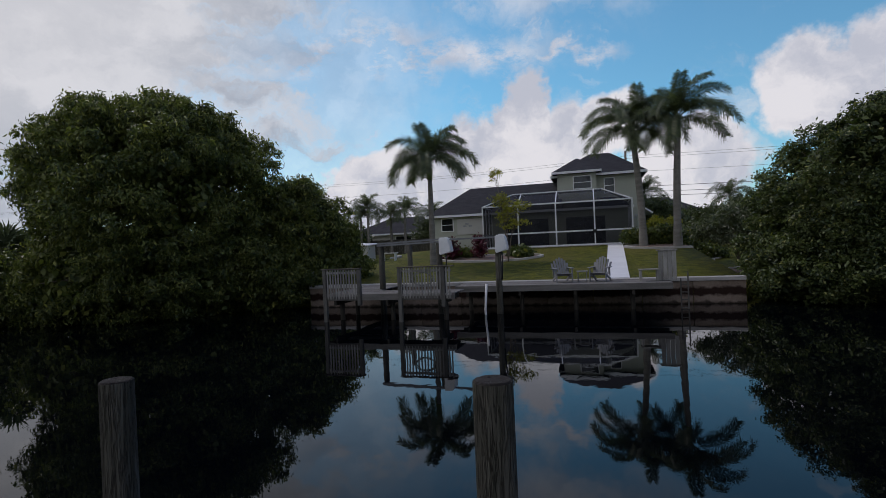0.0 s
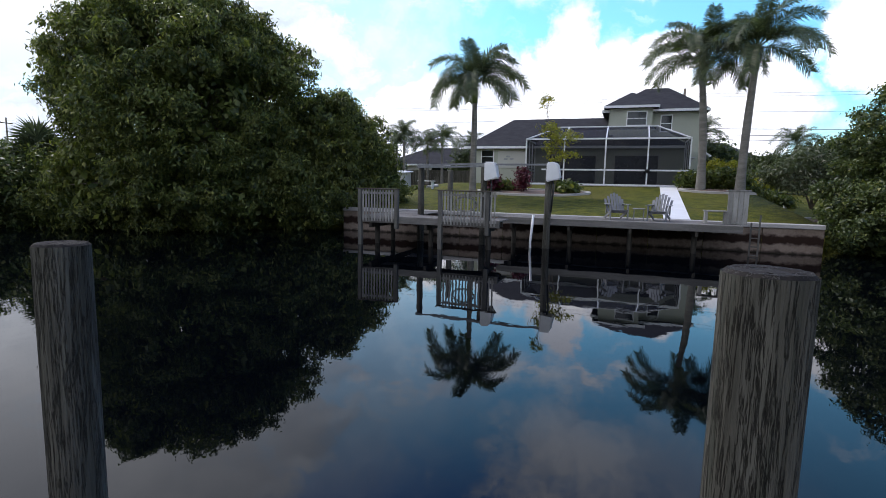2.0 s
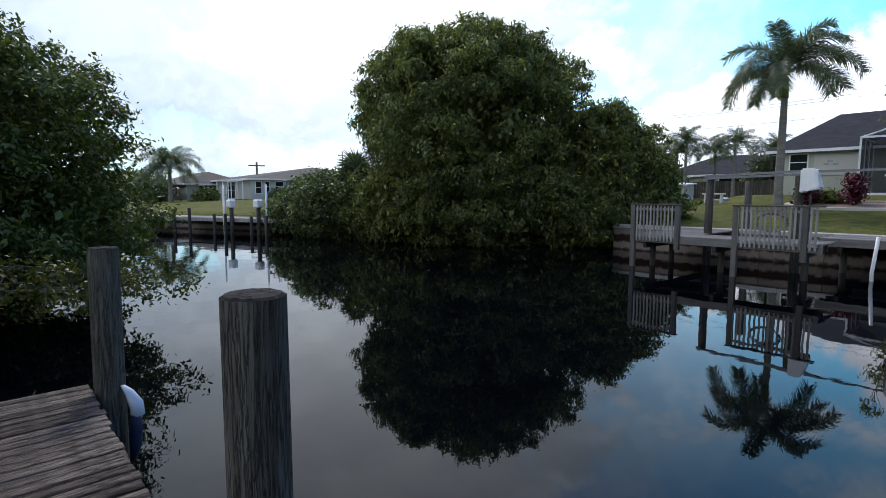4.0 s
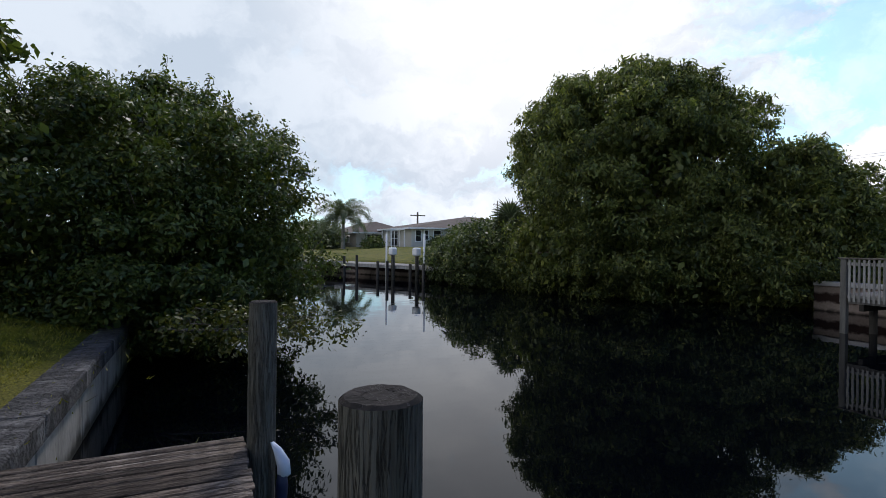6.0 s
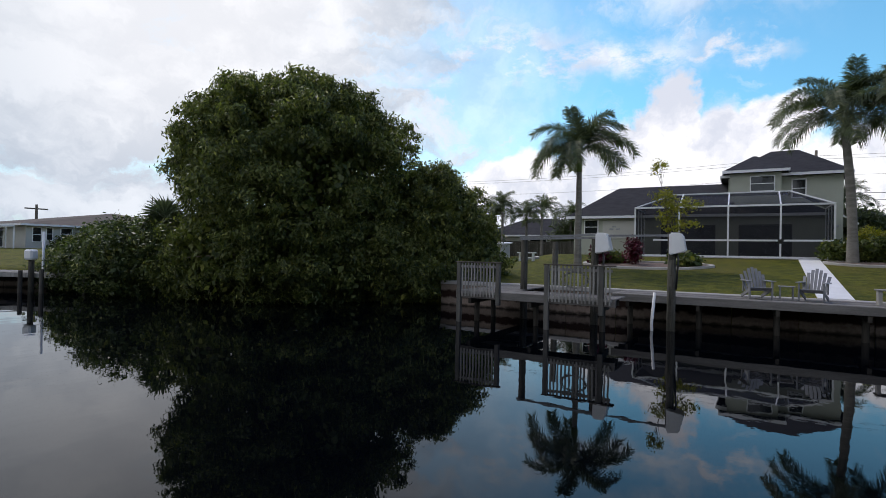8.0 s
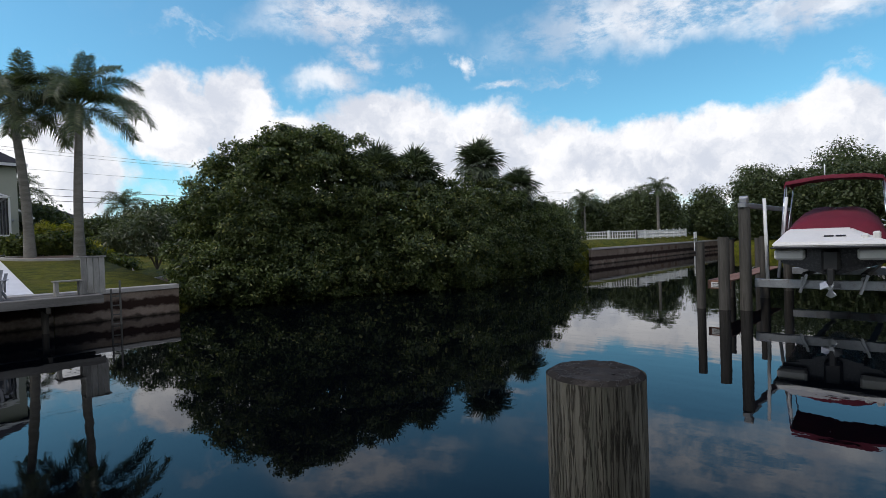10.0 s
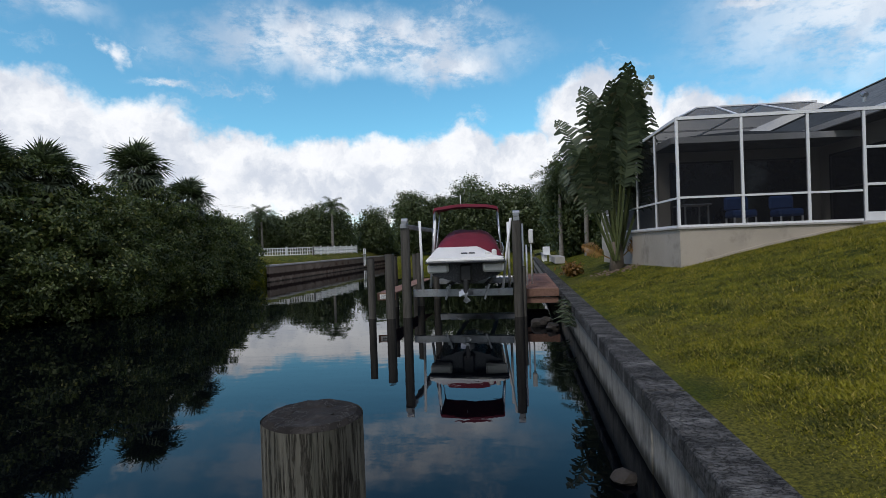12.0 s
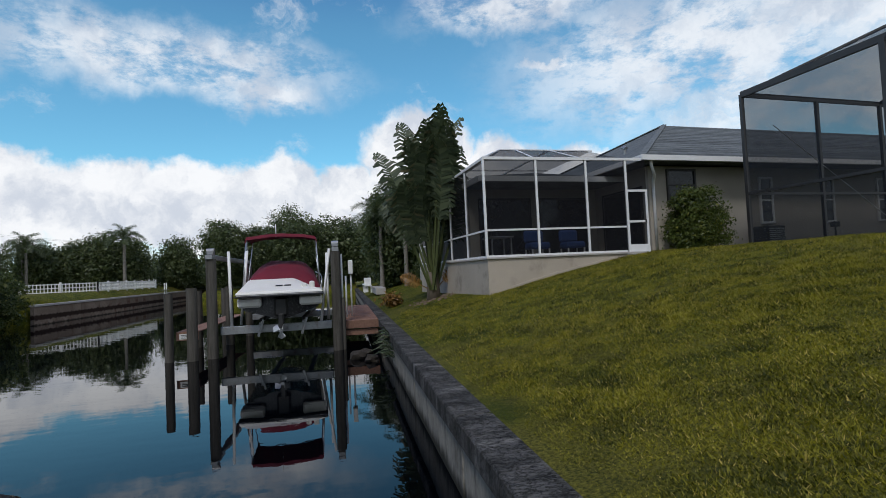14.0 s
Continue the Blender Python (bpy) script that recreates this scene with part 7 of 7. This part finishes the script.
def west_docks():
    random.seed(31)
    for x0, x1 in ((-55, -48), (-46, -40), (-38.5, -26.5)):
        t = thing("far_dock", ((x0 + x1) / 2, 13.4, 0.9), "small grey timber dock along the distant seawall", "dock", "distant docks")
        for i in range(5):
            b = bmesh.new()
            box(b, (x0, 12.4 + i * 0.42, 0.86), (x1, 12.78 + i * 0.42, 0.92))
            part("plank", b, RAIL_WOOD, t)
        b = bmesh.new()
        box(b, (x0, 12.33, 0.7), (x1, 12.395, 0.90))
        part("fascia", b, RAIL_WOOD, t)
    for i in range(19):
        x = -57.5 + i * 1.68 + random.uniform(-0.4, 0.4)
        pile("dock_pile", (x, 12.1 + random.uniform(-0.8, 0.15)), random.uniform(1.0, 1.7), 0.09, "grey timber pile of a distant dock", "distant piles", wood=LIFT_WOOD)
    for x in (-32.3, -30.2):
        t = thing("lift_motor", (x, 12.2, 2.1), "white covered lift motor on a post down the canal", "motor cover", "distant lift motors")
        b = bmesh.new()
        tube(b, [(x, 12.2, -1.0), (x, 12.2, 1.8)], 0.12, 10)
        part("post", b, PILE_WOOD, t, smooth=True)
        b = bmesh.new()
        box(b, (x - 0.22, 11.95, 1.55), (x + 0.22, 12.4, 2.05), 0.08)
        part("motor_cover", b, WHITE_PLASTIC, t)
    for x in (-32.7, -29.4):
        b = bmesh.new()
        tube(b, [(x, 12.0, -0.6), (x, 12.0, 2.9)], 0.055, 8)
        tagged(part("guide_pole", b, WHITE_PLASTIC, smooth=True), "tall white plastic guide pole at the distant dock", "pole", "distant guide poles")


west_docks()
set_down(before, about((-30.0, 14.2, 0.0), turn=24.0, shift=(0, -0.4, 0)))


plain_house(-80, -62, 24.3, 50, 1.7, 4.35, 6.5, STUCCO_WHITE, SHINGLE_BROWN, "white single-storey house with a brown hipped roof across the canal", [(24.9, 25.6, 2.6, 4.0, "e"), (26.1, 26.6, 2.8, 4.0, "e"), (27.4, 28.4, 2.9, 4.0, "e"), (-70, -67, 2.0, 4.0, "s"), (31, 33, 2.6, 4.0, "e")])
plain_house(-92, -74, 20.4, 29.0, 1.6, 3.9, 5.7, STUCCO_CREAM, SHINGLE_BROWN, "beige house with a brown hipped roof far down the canal", [(-80, -78, 2.4, 3.6, "s"), (22.0, 24.5, 2.0, 3.6, "e")])


def west_cage():
    t = thing("pool_cage", (-64, 22.5, 1.6), "white-framed screen cage in front of the white house", "pool cage")
    for x in (-66.0, -64.0, -62.2):
        for y in (21.7, 23.4):
            b = bmesh.new()
            box(b, (x - 0.05, y - 0.05, 1.2), (x + 0.05, y + 0.05, 4.1))
            part("post", b, WHITE_METAL, t)
    for a, c in (((-66.0, 21.7, 4.1), (-62.2, 21.7, 4.1)), ((-66.0, 23.4, 4.1), (-62.2, 23.4, 4.1)), ((-66.0, 21.7, 4.1), (-66.0, 23.4, 4.1)), ((-62.2, 21.7, 4.1), (-62.2, 23.4, 4.1))):
        b = bmesh.new()
        beam(b, a, c, 0.1, 0.14)
        part("rail", b, WHITE_METAL, t)


west_cage()


palm((-66.5, 16.6, 1.4), 3.4, "bushy feather palm in front of a distant house", 34, 4.4, 0.25, seed=40, leaflets=50, shaft=0.6, leaf_len=0.9)
leafy("shrub", (-63.0, 19.5, 1.5), [((-63, 19.5, 2.0), (1.0, 1.0, 0.9))], "round green shrub on the distant lawn", "shrub", LEAF_BUSH, 150, 10, 0.25, 0.3)
leafy("shrub", (-60.8, 27.6, 1.6), [((-60.8, 27.6, 2.0), (1.2, 1.0, 0.9))], "round green shrub beside the white house", "shrub", LEAF_BUSH, 150, 10, 0.25, 0.3)
for x, y, r, h in ((-78, 16.0, 3.0, 3.2), (-72, 15.0, 2.2, 2.4), (-84, 16, 3.5, 3.6), (-58.5, 30.5, 2.2, 2.6), (-57.5, 34.0, 2.6, 3.2), (-56, 38, 2.8, 3.8)):
    leafy("broadleaf_tree", (x, y, 1.2), [((x, y, 1.4 + h * 0.6), (r, r, h * 0.55)), ((x + r * 0.5, y + 0.6, 1.2 + h * 0.5), (r * 0.7, r * 0.7, h * 0.45))], "dark rounded tree down the canal", "tree", LEAF_FAR, 420, 12, 0.35, 0.4, 0.15, group="distant trees")
# lone near sprays at the west end of the lawn
leafy("oak_tree", (-10.4, -5.2, 1.1), [((-9.6, -3.4, 5.2), (0.8, 0.8, 0.35)), ((-9.2, -2.6, 5.0), (0.5, 0.5, 0.25)), ((-9.8, -4.0, 4.4), (0.9, 0.9, 0.4)), ((-10.4, -5.2, 5.6), (1.6, 1.4, 1.0))], "slender tree with fine open twigs above the shrub", "tree", LEAF_BUSH, 170, 8, 0.16, 0.09, 0.05, 0.9, 2.0, inner=0)


# ---- distance: north, behind the far house ----
before = made()
for x, y, h, s in ((-30.5, 55.0, 4.4, 50), (-29.2, 54.0, 5.2, 51), (-27.6, 56.5, 4.4, 52), (-25.6, 55.5, 4.8, 53), (-1.6, 55.5, 5.0, 54), (6.8, 60.0, 4.6, 55), (-24.0, 60.0, 4.5, 56)):
    palm((x, y, 2.1), h - 0.9, "feather palm in the gardens behind the far house", 18, 2.5, 0.14, seed=s, group="background palms", leaflets=30, shaft=0.5, leaf_len=0.6)


def broad(x, y, r, h, z0=2.0, label="dark rounded tree in the gardens beyond", n=500, size=0.42):
    lobes = [((x, y, z0 + h * 0.62), (r, r, h * 0.40)), ((x + r * 0.55, y + 0.4, z0 + h * 0.5), (r * 0.7, r * 0.7, h * 0.36)), ((x - r * 0.6, y - 0.3, z0 + h * 0.48), (r * 0.7, r * 0.7, h * 0.34)), ((x, y, z0 + h * 0.28), (r * 0.95, r * 0.9, h * 0.3))]
    leafy("broadleaf_tree", (x, y, z0), lobes, label, "tree", LEAF_FAR, int(n * 0.6), 14, 0.25, size * 0.8, 0.18, group="distant trees", low=z0 + 0.1, inner=0.4, shell=0.32)


for x, y, r, h in ((-34, 56, 2.6, 3.4), (-22.5, 62, 3.0, 4.6), (-0.6, 57, 1.8, 4.2), (1.8, 66, 2.6, 3.6), (5.0, 62, 2.4, 3.2), (9.5, 58, 3.2, 4.4), (-38, 50, 3.0, 3.6), (13.5, 52, 3.6, 5.0), (18, 40, 3.5, 4.0)):
    broad(x, y, r, h)
plain_house(-6.0, 8.0, 70, 80, 2.0, 4.6, 7.6, STUCCO_CREAM, SHINGLE_DARK, "house with a dark roof behind the gardens", [(2, 4, 2.9, 4.0, "s")])
plain_house(-36.0, -24.0, 64, 72, 2.0, 4.4, 6.6, STUCCO_WHITE, SHINGLE_DARK, "low house behind the palms", [(-30, -28, 2.9, 4.0, "s")])


def shed():
    t = thing("garden_shed", (-24.8, 43.2, 1.9), "small white garden shed on the lawn", "shed")
    b = bmesh.new()
    box(b, (-26.0, 42.6, 1.6), (-24.2, 44.2, 2.9), 0.02)
    part("wall", b, STUCCO_WHITE, t)
    b = bmesh.new()
    plate(b, [(-26.15, 42.45, 2.95), (-24.05, 42.45, 2.85), (-24.05, 44.3, 2.98), (-26.15, 44.3, 3.08)], 0.08, (0, 0, 1))
    part("roof", b, WHITE_METAL, t)
    t = thing("garden_table", (-20.6, 38.5, 1.8), "small white garden bench on the lawn", "bench")
    b = bmesh.new()
    box(b, (-21.2, 38.3, 2.22), (-20.0, 38.7, 2.28), 0.01)
    part("seat", b, WHITE_PLASTIC, t)
    for x in (-21.1, -20.2):
        b = bmesh.new()
        box(b, (x, 38.35, 1.7), (x + 0.08, 38.65, 2.22))
        part("leg", b, WHITE_PLASTIC, t)


shed()


def garden_fence():
    t = thing("garden_fence", (-20, 58, 2.1), "dark slatted garden fence behind the lawn", "fence")
    random.seed(3)
    for i in range(60):
        b = bmesh.new()
        x = -34 + i * 0.22
        box(b, (x, 57.0, 1.9), (x + 0.2, 57.04, 3.5 + random.uniform(-0.03, 0.03)))
        part("slat", b, PILE_WOOD, t)


garden_fence()


def power_lines():
    poles = [(-110.0, 66.0), (-50.0, 64.0), (-2.6, 62.5), (45.0, 60.0), (110.0, 56.0)]
    for x, y in poles:
        t = thing("power_pole", (x, y, 2.0), "wooden power pole with a cross arm", "power pole", "power poles")
        b = bmesh.new()
        tube(b, [(x, y, 1.5), (x, y, 11.9)], [0.16, 0.11], 10)
        part("pole", b, BARK, t, smooth=True)
        b = bmesh.new()
        box(b, (x - 0.08, y - 1.0, 10.9), (x + 0.08, y + 1.0, 11.05))
        part("cross_arm", b, BARK, t)
        for dy in (-0.9, 0.0, 0.9):
            b = bmesh.new()
            tube(b, [(x, y + dy, 11.05), (x, y + dy, 11.25)], 0.05, 8)
            part("insulator", b, GALV, t, smooth=True)
    w = thing("power_line", (0, 62, 7), "thin black power lines strung between poles", "power line")
    for (xa, ya), (xb, yb) in zip(poles, poles[1:]):
        for z, dy in ((7.5, 0.2), (7.05, 0.2), (8.1, 0.2), (9.7, 0.2), (11.25, -0.9), (11.25, 0.9)):
            b = bmesh.new()
            pts = [(xa + (xb - xa) * i / 8, ya + (yb - ya) * i / 8 + dy, z - 0.5 * math.sin(math.pi * i / 8)) for i in range(9)]
            tube(b, pts, 0.024 if z < 9 else 0.012, 5)
            part("wire", b, BLACK_PLASTIC, w)


power_lines()
set_down(before, FAR_LOT)
t = thing("power_pole", (-75.0, 30.4, 2.0), "distant wooden power pole with insulators", "power pole", "power poles")
b = bmesh.new()
tube(b, [(-75.0, 30.4, 1.5), (-75.0, 30.4, 7.2)], [0.2, 0.14], 8)
box(b, (-75.1, 29.2, 6.6), (-74.9, 31.6, 6.75))
part("pole", b, BARK, t)

# ---- distance: east ----
for x, y, r, h in ((62, 12.8, 2.5, 7.5), (63.5, 9.2, 2.8, 6.8), (61, 5.4, 3.3, 8.6), (63, 1.0, 3.1, 7.7), (62, -2.4, 3.2, 7.0), (71, 20.6, 2.0, 6.2), (66, 27.0, 1.9, 6.8), (67, 24.6, 1.7, 6.2), (66.5, 29.8, 1.9, 6.0), (65, 32.6, 2.2, 5.4), (68, 35.0, 2.2, 5.0), (76, 21.0, 4.0, 4.0), (80, 14, 4.2, 4.6), (66, -7, 4.6, 8.2), (84, 30, 5.0, 5.4), (58, 36, 3.6, 5.2)):
    broad(x, y, r, h, 1.5, "dark rounded tree across the far end of the canal", 700, 0.42)
for x, y, r, h in ((38, -4.2, 2.5, 7.6), (35, -6.8, 2.6, 7.6), (42, -5.6, 3.0, 8.2), (31.0, -6.2, 1.8, 6.0), (48, -5.0, 3.2, 7.6), (40, -9, 4.0, 8.0)):
    broad(x, y, r, h, 1.2, "leafy tree on the neighbouring lawn", 800, 0.3)
palm((62.5, 23.5, 1.9), 5.0, "slender feather palm behind the white fence", 16, 2.4, 0.17, seed=61, leaflets=30, shaft=0.6, leaf_len=0.6)
for x, y, h, s in ((33.5, -4.0, 5.4, 62), (36.0, -2.6, 4.4, 63), (61, 32.2, 5.0, 64), (63.0, 33.6, 4.4, 65)):
    palm((x, y, 1.2), h, "feather palm among the trees", 18, 2.5, 0.14, seed=s, group="background palms", leaflets=30, shaft=0.5, leaf_len=0.6)


def picket_fence(points, z, label):
    t = thing("picket_fence", (*points[0], z), label, "fence", "white fences")
    for (xa, ya), (xb, yb) in zip(points, points[1:]):
        a, c = Vector((xa, ya, 0)), Vector((xb, yb, 0))
        n = max(1, int((c - a).length / 1.8))
        for i in range(n + 1):
            p = a.lerp(c, i / n)
            b = bmesh.new()
            box(b, (p.x - 0.06, p.y - 0.06, z - 0.3), (p.x + 0.06, p.y + 0.06, z + 0.98), 0.01)
            part("post", b, WHITE_PLASTIC, t)
        for h in (0.18, 0.50, 0.82):
            b = bmesh.new()
            beam(b, (xa, ya, z + h), (xb, yb, z + h), 0.05, 0.08)
            part("rail", b, WHITE_PLASTIC, t)
        m = int((c - a).length / 0.24)
        b = bmesh.new()
        for i in range(m):
            p = a.lerp(c, (i + 0.5) / m)
            box(b, (p.x - 0.028, p.y - 0.028, z + 0.1), (p.x + 0.028, p.y + 0.028, z + 0.88))
        tagged(part("picket", b, WHITE_PLASTIC, t), kind="stuff")


picket_fence([(46.5, 25.0), (50.0, 20.9), (64.0, 20.9)], 1.85, "white picket fence on the lawn beside the canal")
picket_fence([(70.0, 25.0), (80.0, 21.6)], 2.1, "farther white picket fence")
before = made()
t = thing("dock", (45.5, 12.0, 0.7), "white-posted distant dock ladder by the fence", "dock")
for x, y in ((45.0, 12.0), (45.6, 12.0)):
    b = bmesh.new()
    box(b, (x, y, -0.6), (x + 0.12, y + 0.12, 1.5), 0.02)
    part("post", b, WHITE_PLASTIC, t)
b = bmesh.new()
box(b, (44.8, 11.9, 0.72), (46.0, 12.3, 0.8), 0.01)
part("platform", b, RAIL_WOOD, t)


set_down(before, Matrix.Translation((16.0, 7.0, 0.9)))
before = made()


def neighbour_yard():
    t = thing("dock", (27.5, -1.5, CAP_Z), "pale concrete landing with a white bench on the neighbouring lawn", "landing")
    b = bmesh.new()
    box(b, (25.5, -3.2, 0.7), (30.5, -2.6, 1.12), 0.02)
    part("low_wall", b, FAR_CAP, t)
    t = thing("garden_bench", (28.5, -2.2, 0.9), "low white bench beside the seawall", "bench")
    b = bmesh.new()
    box(b, (27.6, -2.3, 1.28), (29.4, -1.9, 1.34), 0.01)
    part("seat", b, WHITE_PLASTIC, t)
    for x in (27.8, 29.1):
        b = bmesh.new()
        box(b, (x, -2.25, 0.8), (x + 0.1, -1.95, 1.28), 0.01)
        part("leg", b, WHITE_PLASTIC, t)
    t = thing("garden_chair", (26.6, -2.2, 0.9), "white plastic garden chair on the neighbouring lawn", "chair")
    b = bmesh.new()
    box(b, (26.35, -2.4, 1.22), (26.85, -1.95, 1.27), 0.01)
    part("seat", b, WHITE_PLASTIC, t)
    b = bmesh.new()
    box(b, (26.82, -2.4, 1.27), (26.87, -1.95, 1.75), 0.02)
    part("backrest", b, WHITE_PLASTIC, t)
    for x in (26.37, 26.8):
        for y in (-2.38, -2.0):
            b = bmesh.new()
            box(b, (x, y, 0.8), (x + 0.04, y + 0.04, 1.22))
            part("leg", b, WHITE_PLASTIC, t)


neighbour_yard()
set_down(before, Matrix.Translation((6.5, 0.7, 0.35)))


# ---- small things by the water ----
def shore_rock(x, y, r, s):
    random.seed(s)
    b = bmesh.new()
    bmesh.ops.create_icosphere(b, subdivisions=2, radius=r)
    for v in b.verts:
        v.co *= random.uniform(0.78, 1.12)
        v.co.z *= 0.62
    bmesh.ops.translate(b, verts=b.verts, vec=(x, y, r * 0.25))
    ob = part("shore_rock", b, ROCK)
    tagged(ob, "wet grey stone at the foot of the seawall", "rock", "shore rocks")


for i, (x, y, r) in enumerate(((5.3, -0.86, 0.13), (14.35, -0.7, 0.22), (14.95, -0.35, 0.26), (15.7, -0.6, 0.2))):
    shore_rock(x, y, r, i)


def wall_weed(x, z, n, s):
    random.seed(s)
    t = thing("wall_weed", (x, -1.1, z), "tuft of long-leaved weeds growing from the seawall", "plant", "wall weeds")
    b = bmesh.new()
    for i in range(n):
        a = random.uniform(-1.2, 1.2)
        ll = random.uniform(0.25, 0.6)
        d = Vector((math.sin(a), 0.5 + random.uniform(-0.2, 0.4), random.uniform(0.2, 1.0))).normalized()
        p = Vector((x + random.uniform(-0.25, 0.25), -1.12, z + random.uniform(-0.2, 0.1)))
        q, e = p + d * ll * 0.6, p + d * ll + Vector((0, 0.08, -ll * 0.3))
        w = Vector((d.z, 0, -d.x)).normalized() * 0.018
        plate(b, [p - w * 0.5, q - w, q + w, p + w * 0.5])
        plate(b, [q - w, e, q + w])
    tagged(part("blade", b, LEAF_BLADE, t), kind="stuff")


wall_weed(13.2, 0.72, 34, 1)
wall_weed(12.4, 0.5, 26, 2)
wall_weed(14.0, 0.4, 22, 3)


before = made()


def hung_bag():
    t = thing("dock_bumper", (-5.0, 0.72, 0.6), "blue and white cloth bumper hung on the dock pile", "bumper")
    b = bmesh.new()
    tube(b, [(-5.00, 0.64, 0.88), (-4.98, 0.68, 0.82), (-4.97, 0.71, 0.74), (-4.96, 0.72, 0.66), (-4.97, 0.72, 0.63)], [0.010, 0.030, 0.044, 0.042, 0.02], 9)
    for v in b.verts:
        v.co += Vector((random.uniform(-0.010, 0.010), random.uniform(-0.010, 0.010), random.uniform(-0.012, 0.008)))
    part("cloth", b, surface("white_cloth", (0.60, 0.63, 0.68), (0.50, 0.55, 0.62), 0.9, scale=3.0, fine=20.0, bump=0.05), t, smooth=True)
    b = bmesh.new()
    tube(b, [(-4.97, 0.71, 0.68), (-4.98, 0.71, 0.56), (-4.98, 0.70, 0.42), (-5.0, 0.68, 0.30)], [0.030, 0.044, 0.042, 0.02], 12)
    part("base", b, surface("blue_plastic", (0.008, 0.014, 0.042), (0.014, 0.026, 0.07), 0.6), t, smooth=True)


hung_bag()
set_down(before, Matrix.Translation((0.99, -0.10, 0.0)))


def small_posts():
    t = thing("lawn_stake", (-5.85, -1.75, 0.85), "short white plastic stake in the lawn", "stake")
    b = bmesh.new()
    tube(b, [(-5.85, -1.75, 0.8), (-5.85, -1.75, 0.98)], 0.02, 8)
    part("stake", b, WHITE_PLASTIC, t, smooth=True)
    t = thing("garden_lamp", (-11.6, 20.6, 1.0), "small white lantern post on the far seawall", "lamp")
    b = bmesh.new()
    tube(b, [(-11.6, 20.6, 0.9), (-11.6, 20.6, 1.6)], 0.05, 8)
    part("post", b, GALV, t, smooth=True)
    b = bmesh.new()
    tube(b, [(-11.6, 20.6, 1.6), (-11.6, 20.6, 1.68), (-11.6, 20.6, 1.82)], [0.05, 0.12, 0.04], 10)
    part("lantern", b, WHITE_PLASTIC, t, smooth=True)


small_posts()


# ---- mown grass on the near lawn ----
def grass(name, n, x0, x1, y0, y1, tall, seed):
    g = np.random.default_rng(seed)
    x, y = g.uniform(x0, x1, n) + g.normal(0, 0.8, n), g.uniform(y0, y1, n)
    y = np.where(y < y0 + 1.5, y + g.normal(0, 0.8, n), y)
    z = np.interp(-y, SLOPE_Y, SLOPE_Z)
    tuft = np.sin(x * 2.1 + 1.3 * np.sin(y * 1.7)) * np.sin(y * 2.6 + x) + 0.6 * np.sin(x * 7.3 + 2.0 * np.sin(y * 5.1)) * np.sin(y * 8.2 - x)
    h = tall * g.uniform(0.45, 1.3, n) * (0.9 + 0.3 * np.clip(tuft, -1, 1))
    a = g.uniform(0, 2 * np.pi, n)
    lean = g.normal(0, 0.75, (n, 2))
    w = 0.0072 * g.uniform(0.7, 1.4, n)
    base = np.stack([x, y, z - 0.008], 1)
    s = np.stack([np.cos(a) * w, np.sin(a) * w, 0 * a], 1)
    tip = base + np.stack([lean[:, 0] * h, lean[:, 1] * h, h], 1)
    v = np.stack([base - s, base + s, tip], 1).reshape(-1, 3)
    f = np.arange(n * 3).reshape(-1, 3)
    return tagged(mesh_of(name, v, f, LEAF_GRASS), "short mown grass blades, green with straw patches", "grass", kind="stuff")


LEAF_GRASS = foliage("grass_blade", (0.032, 0.041, 0.002), (0.300, 0.268, 0.018), (0.52, 0.40, 0.105), 0.22, 0.6, 2.2, 1.2)
grass("grass", 230000, 1.0, 7.5, -7.6, -1.6, 0.036, 1)
grass("grass", 110000, 7.5, 17.5, -11.8, -1.6, 0.05, 2)
grass("grass", 60000, -12, -4.0, -4.5, -1.6, 0.05, 3)
grass("grass", 60000, 0.0, 7.5, -12.0, -6.6, 0.042, 4)
grass("grass", 50000, -4.0, 1.0, -5.0, -1.6, 0.045, 5)
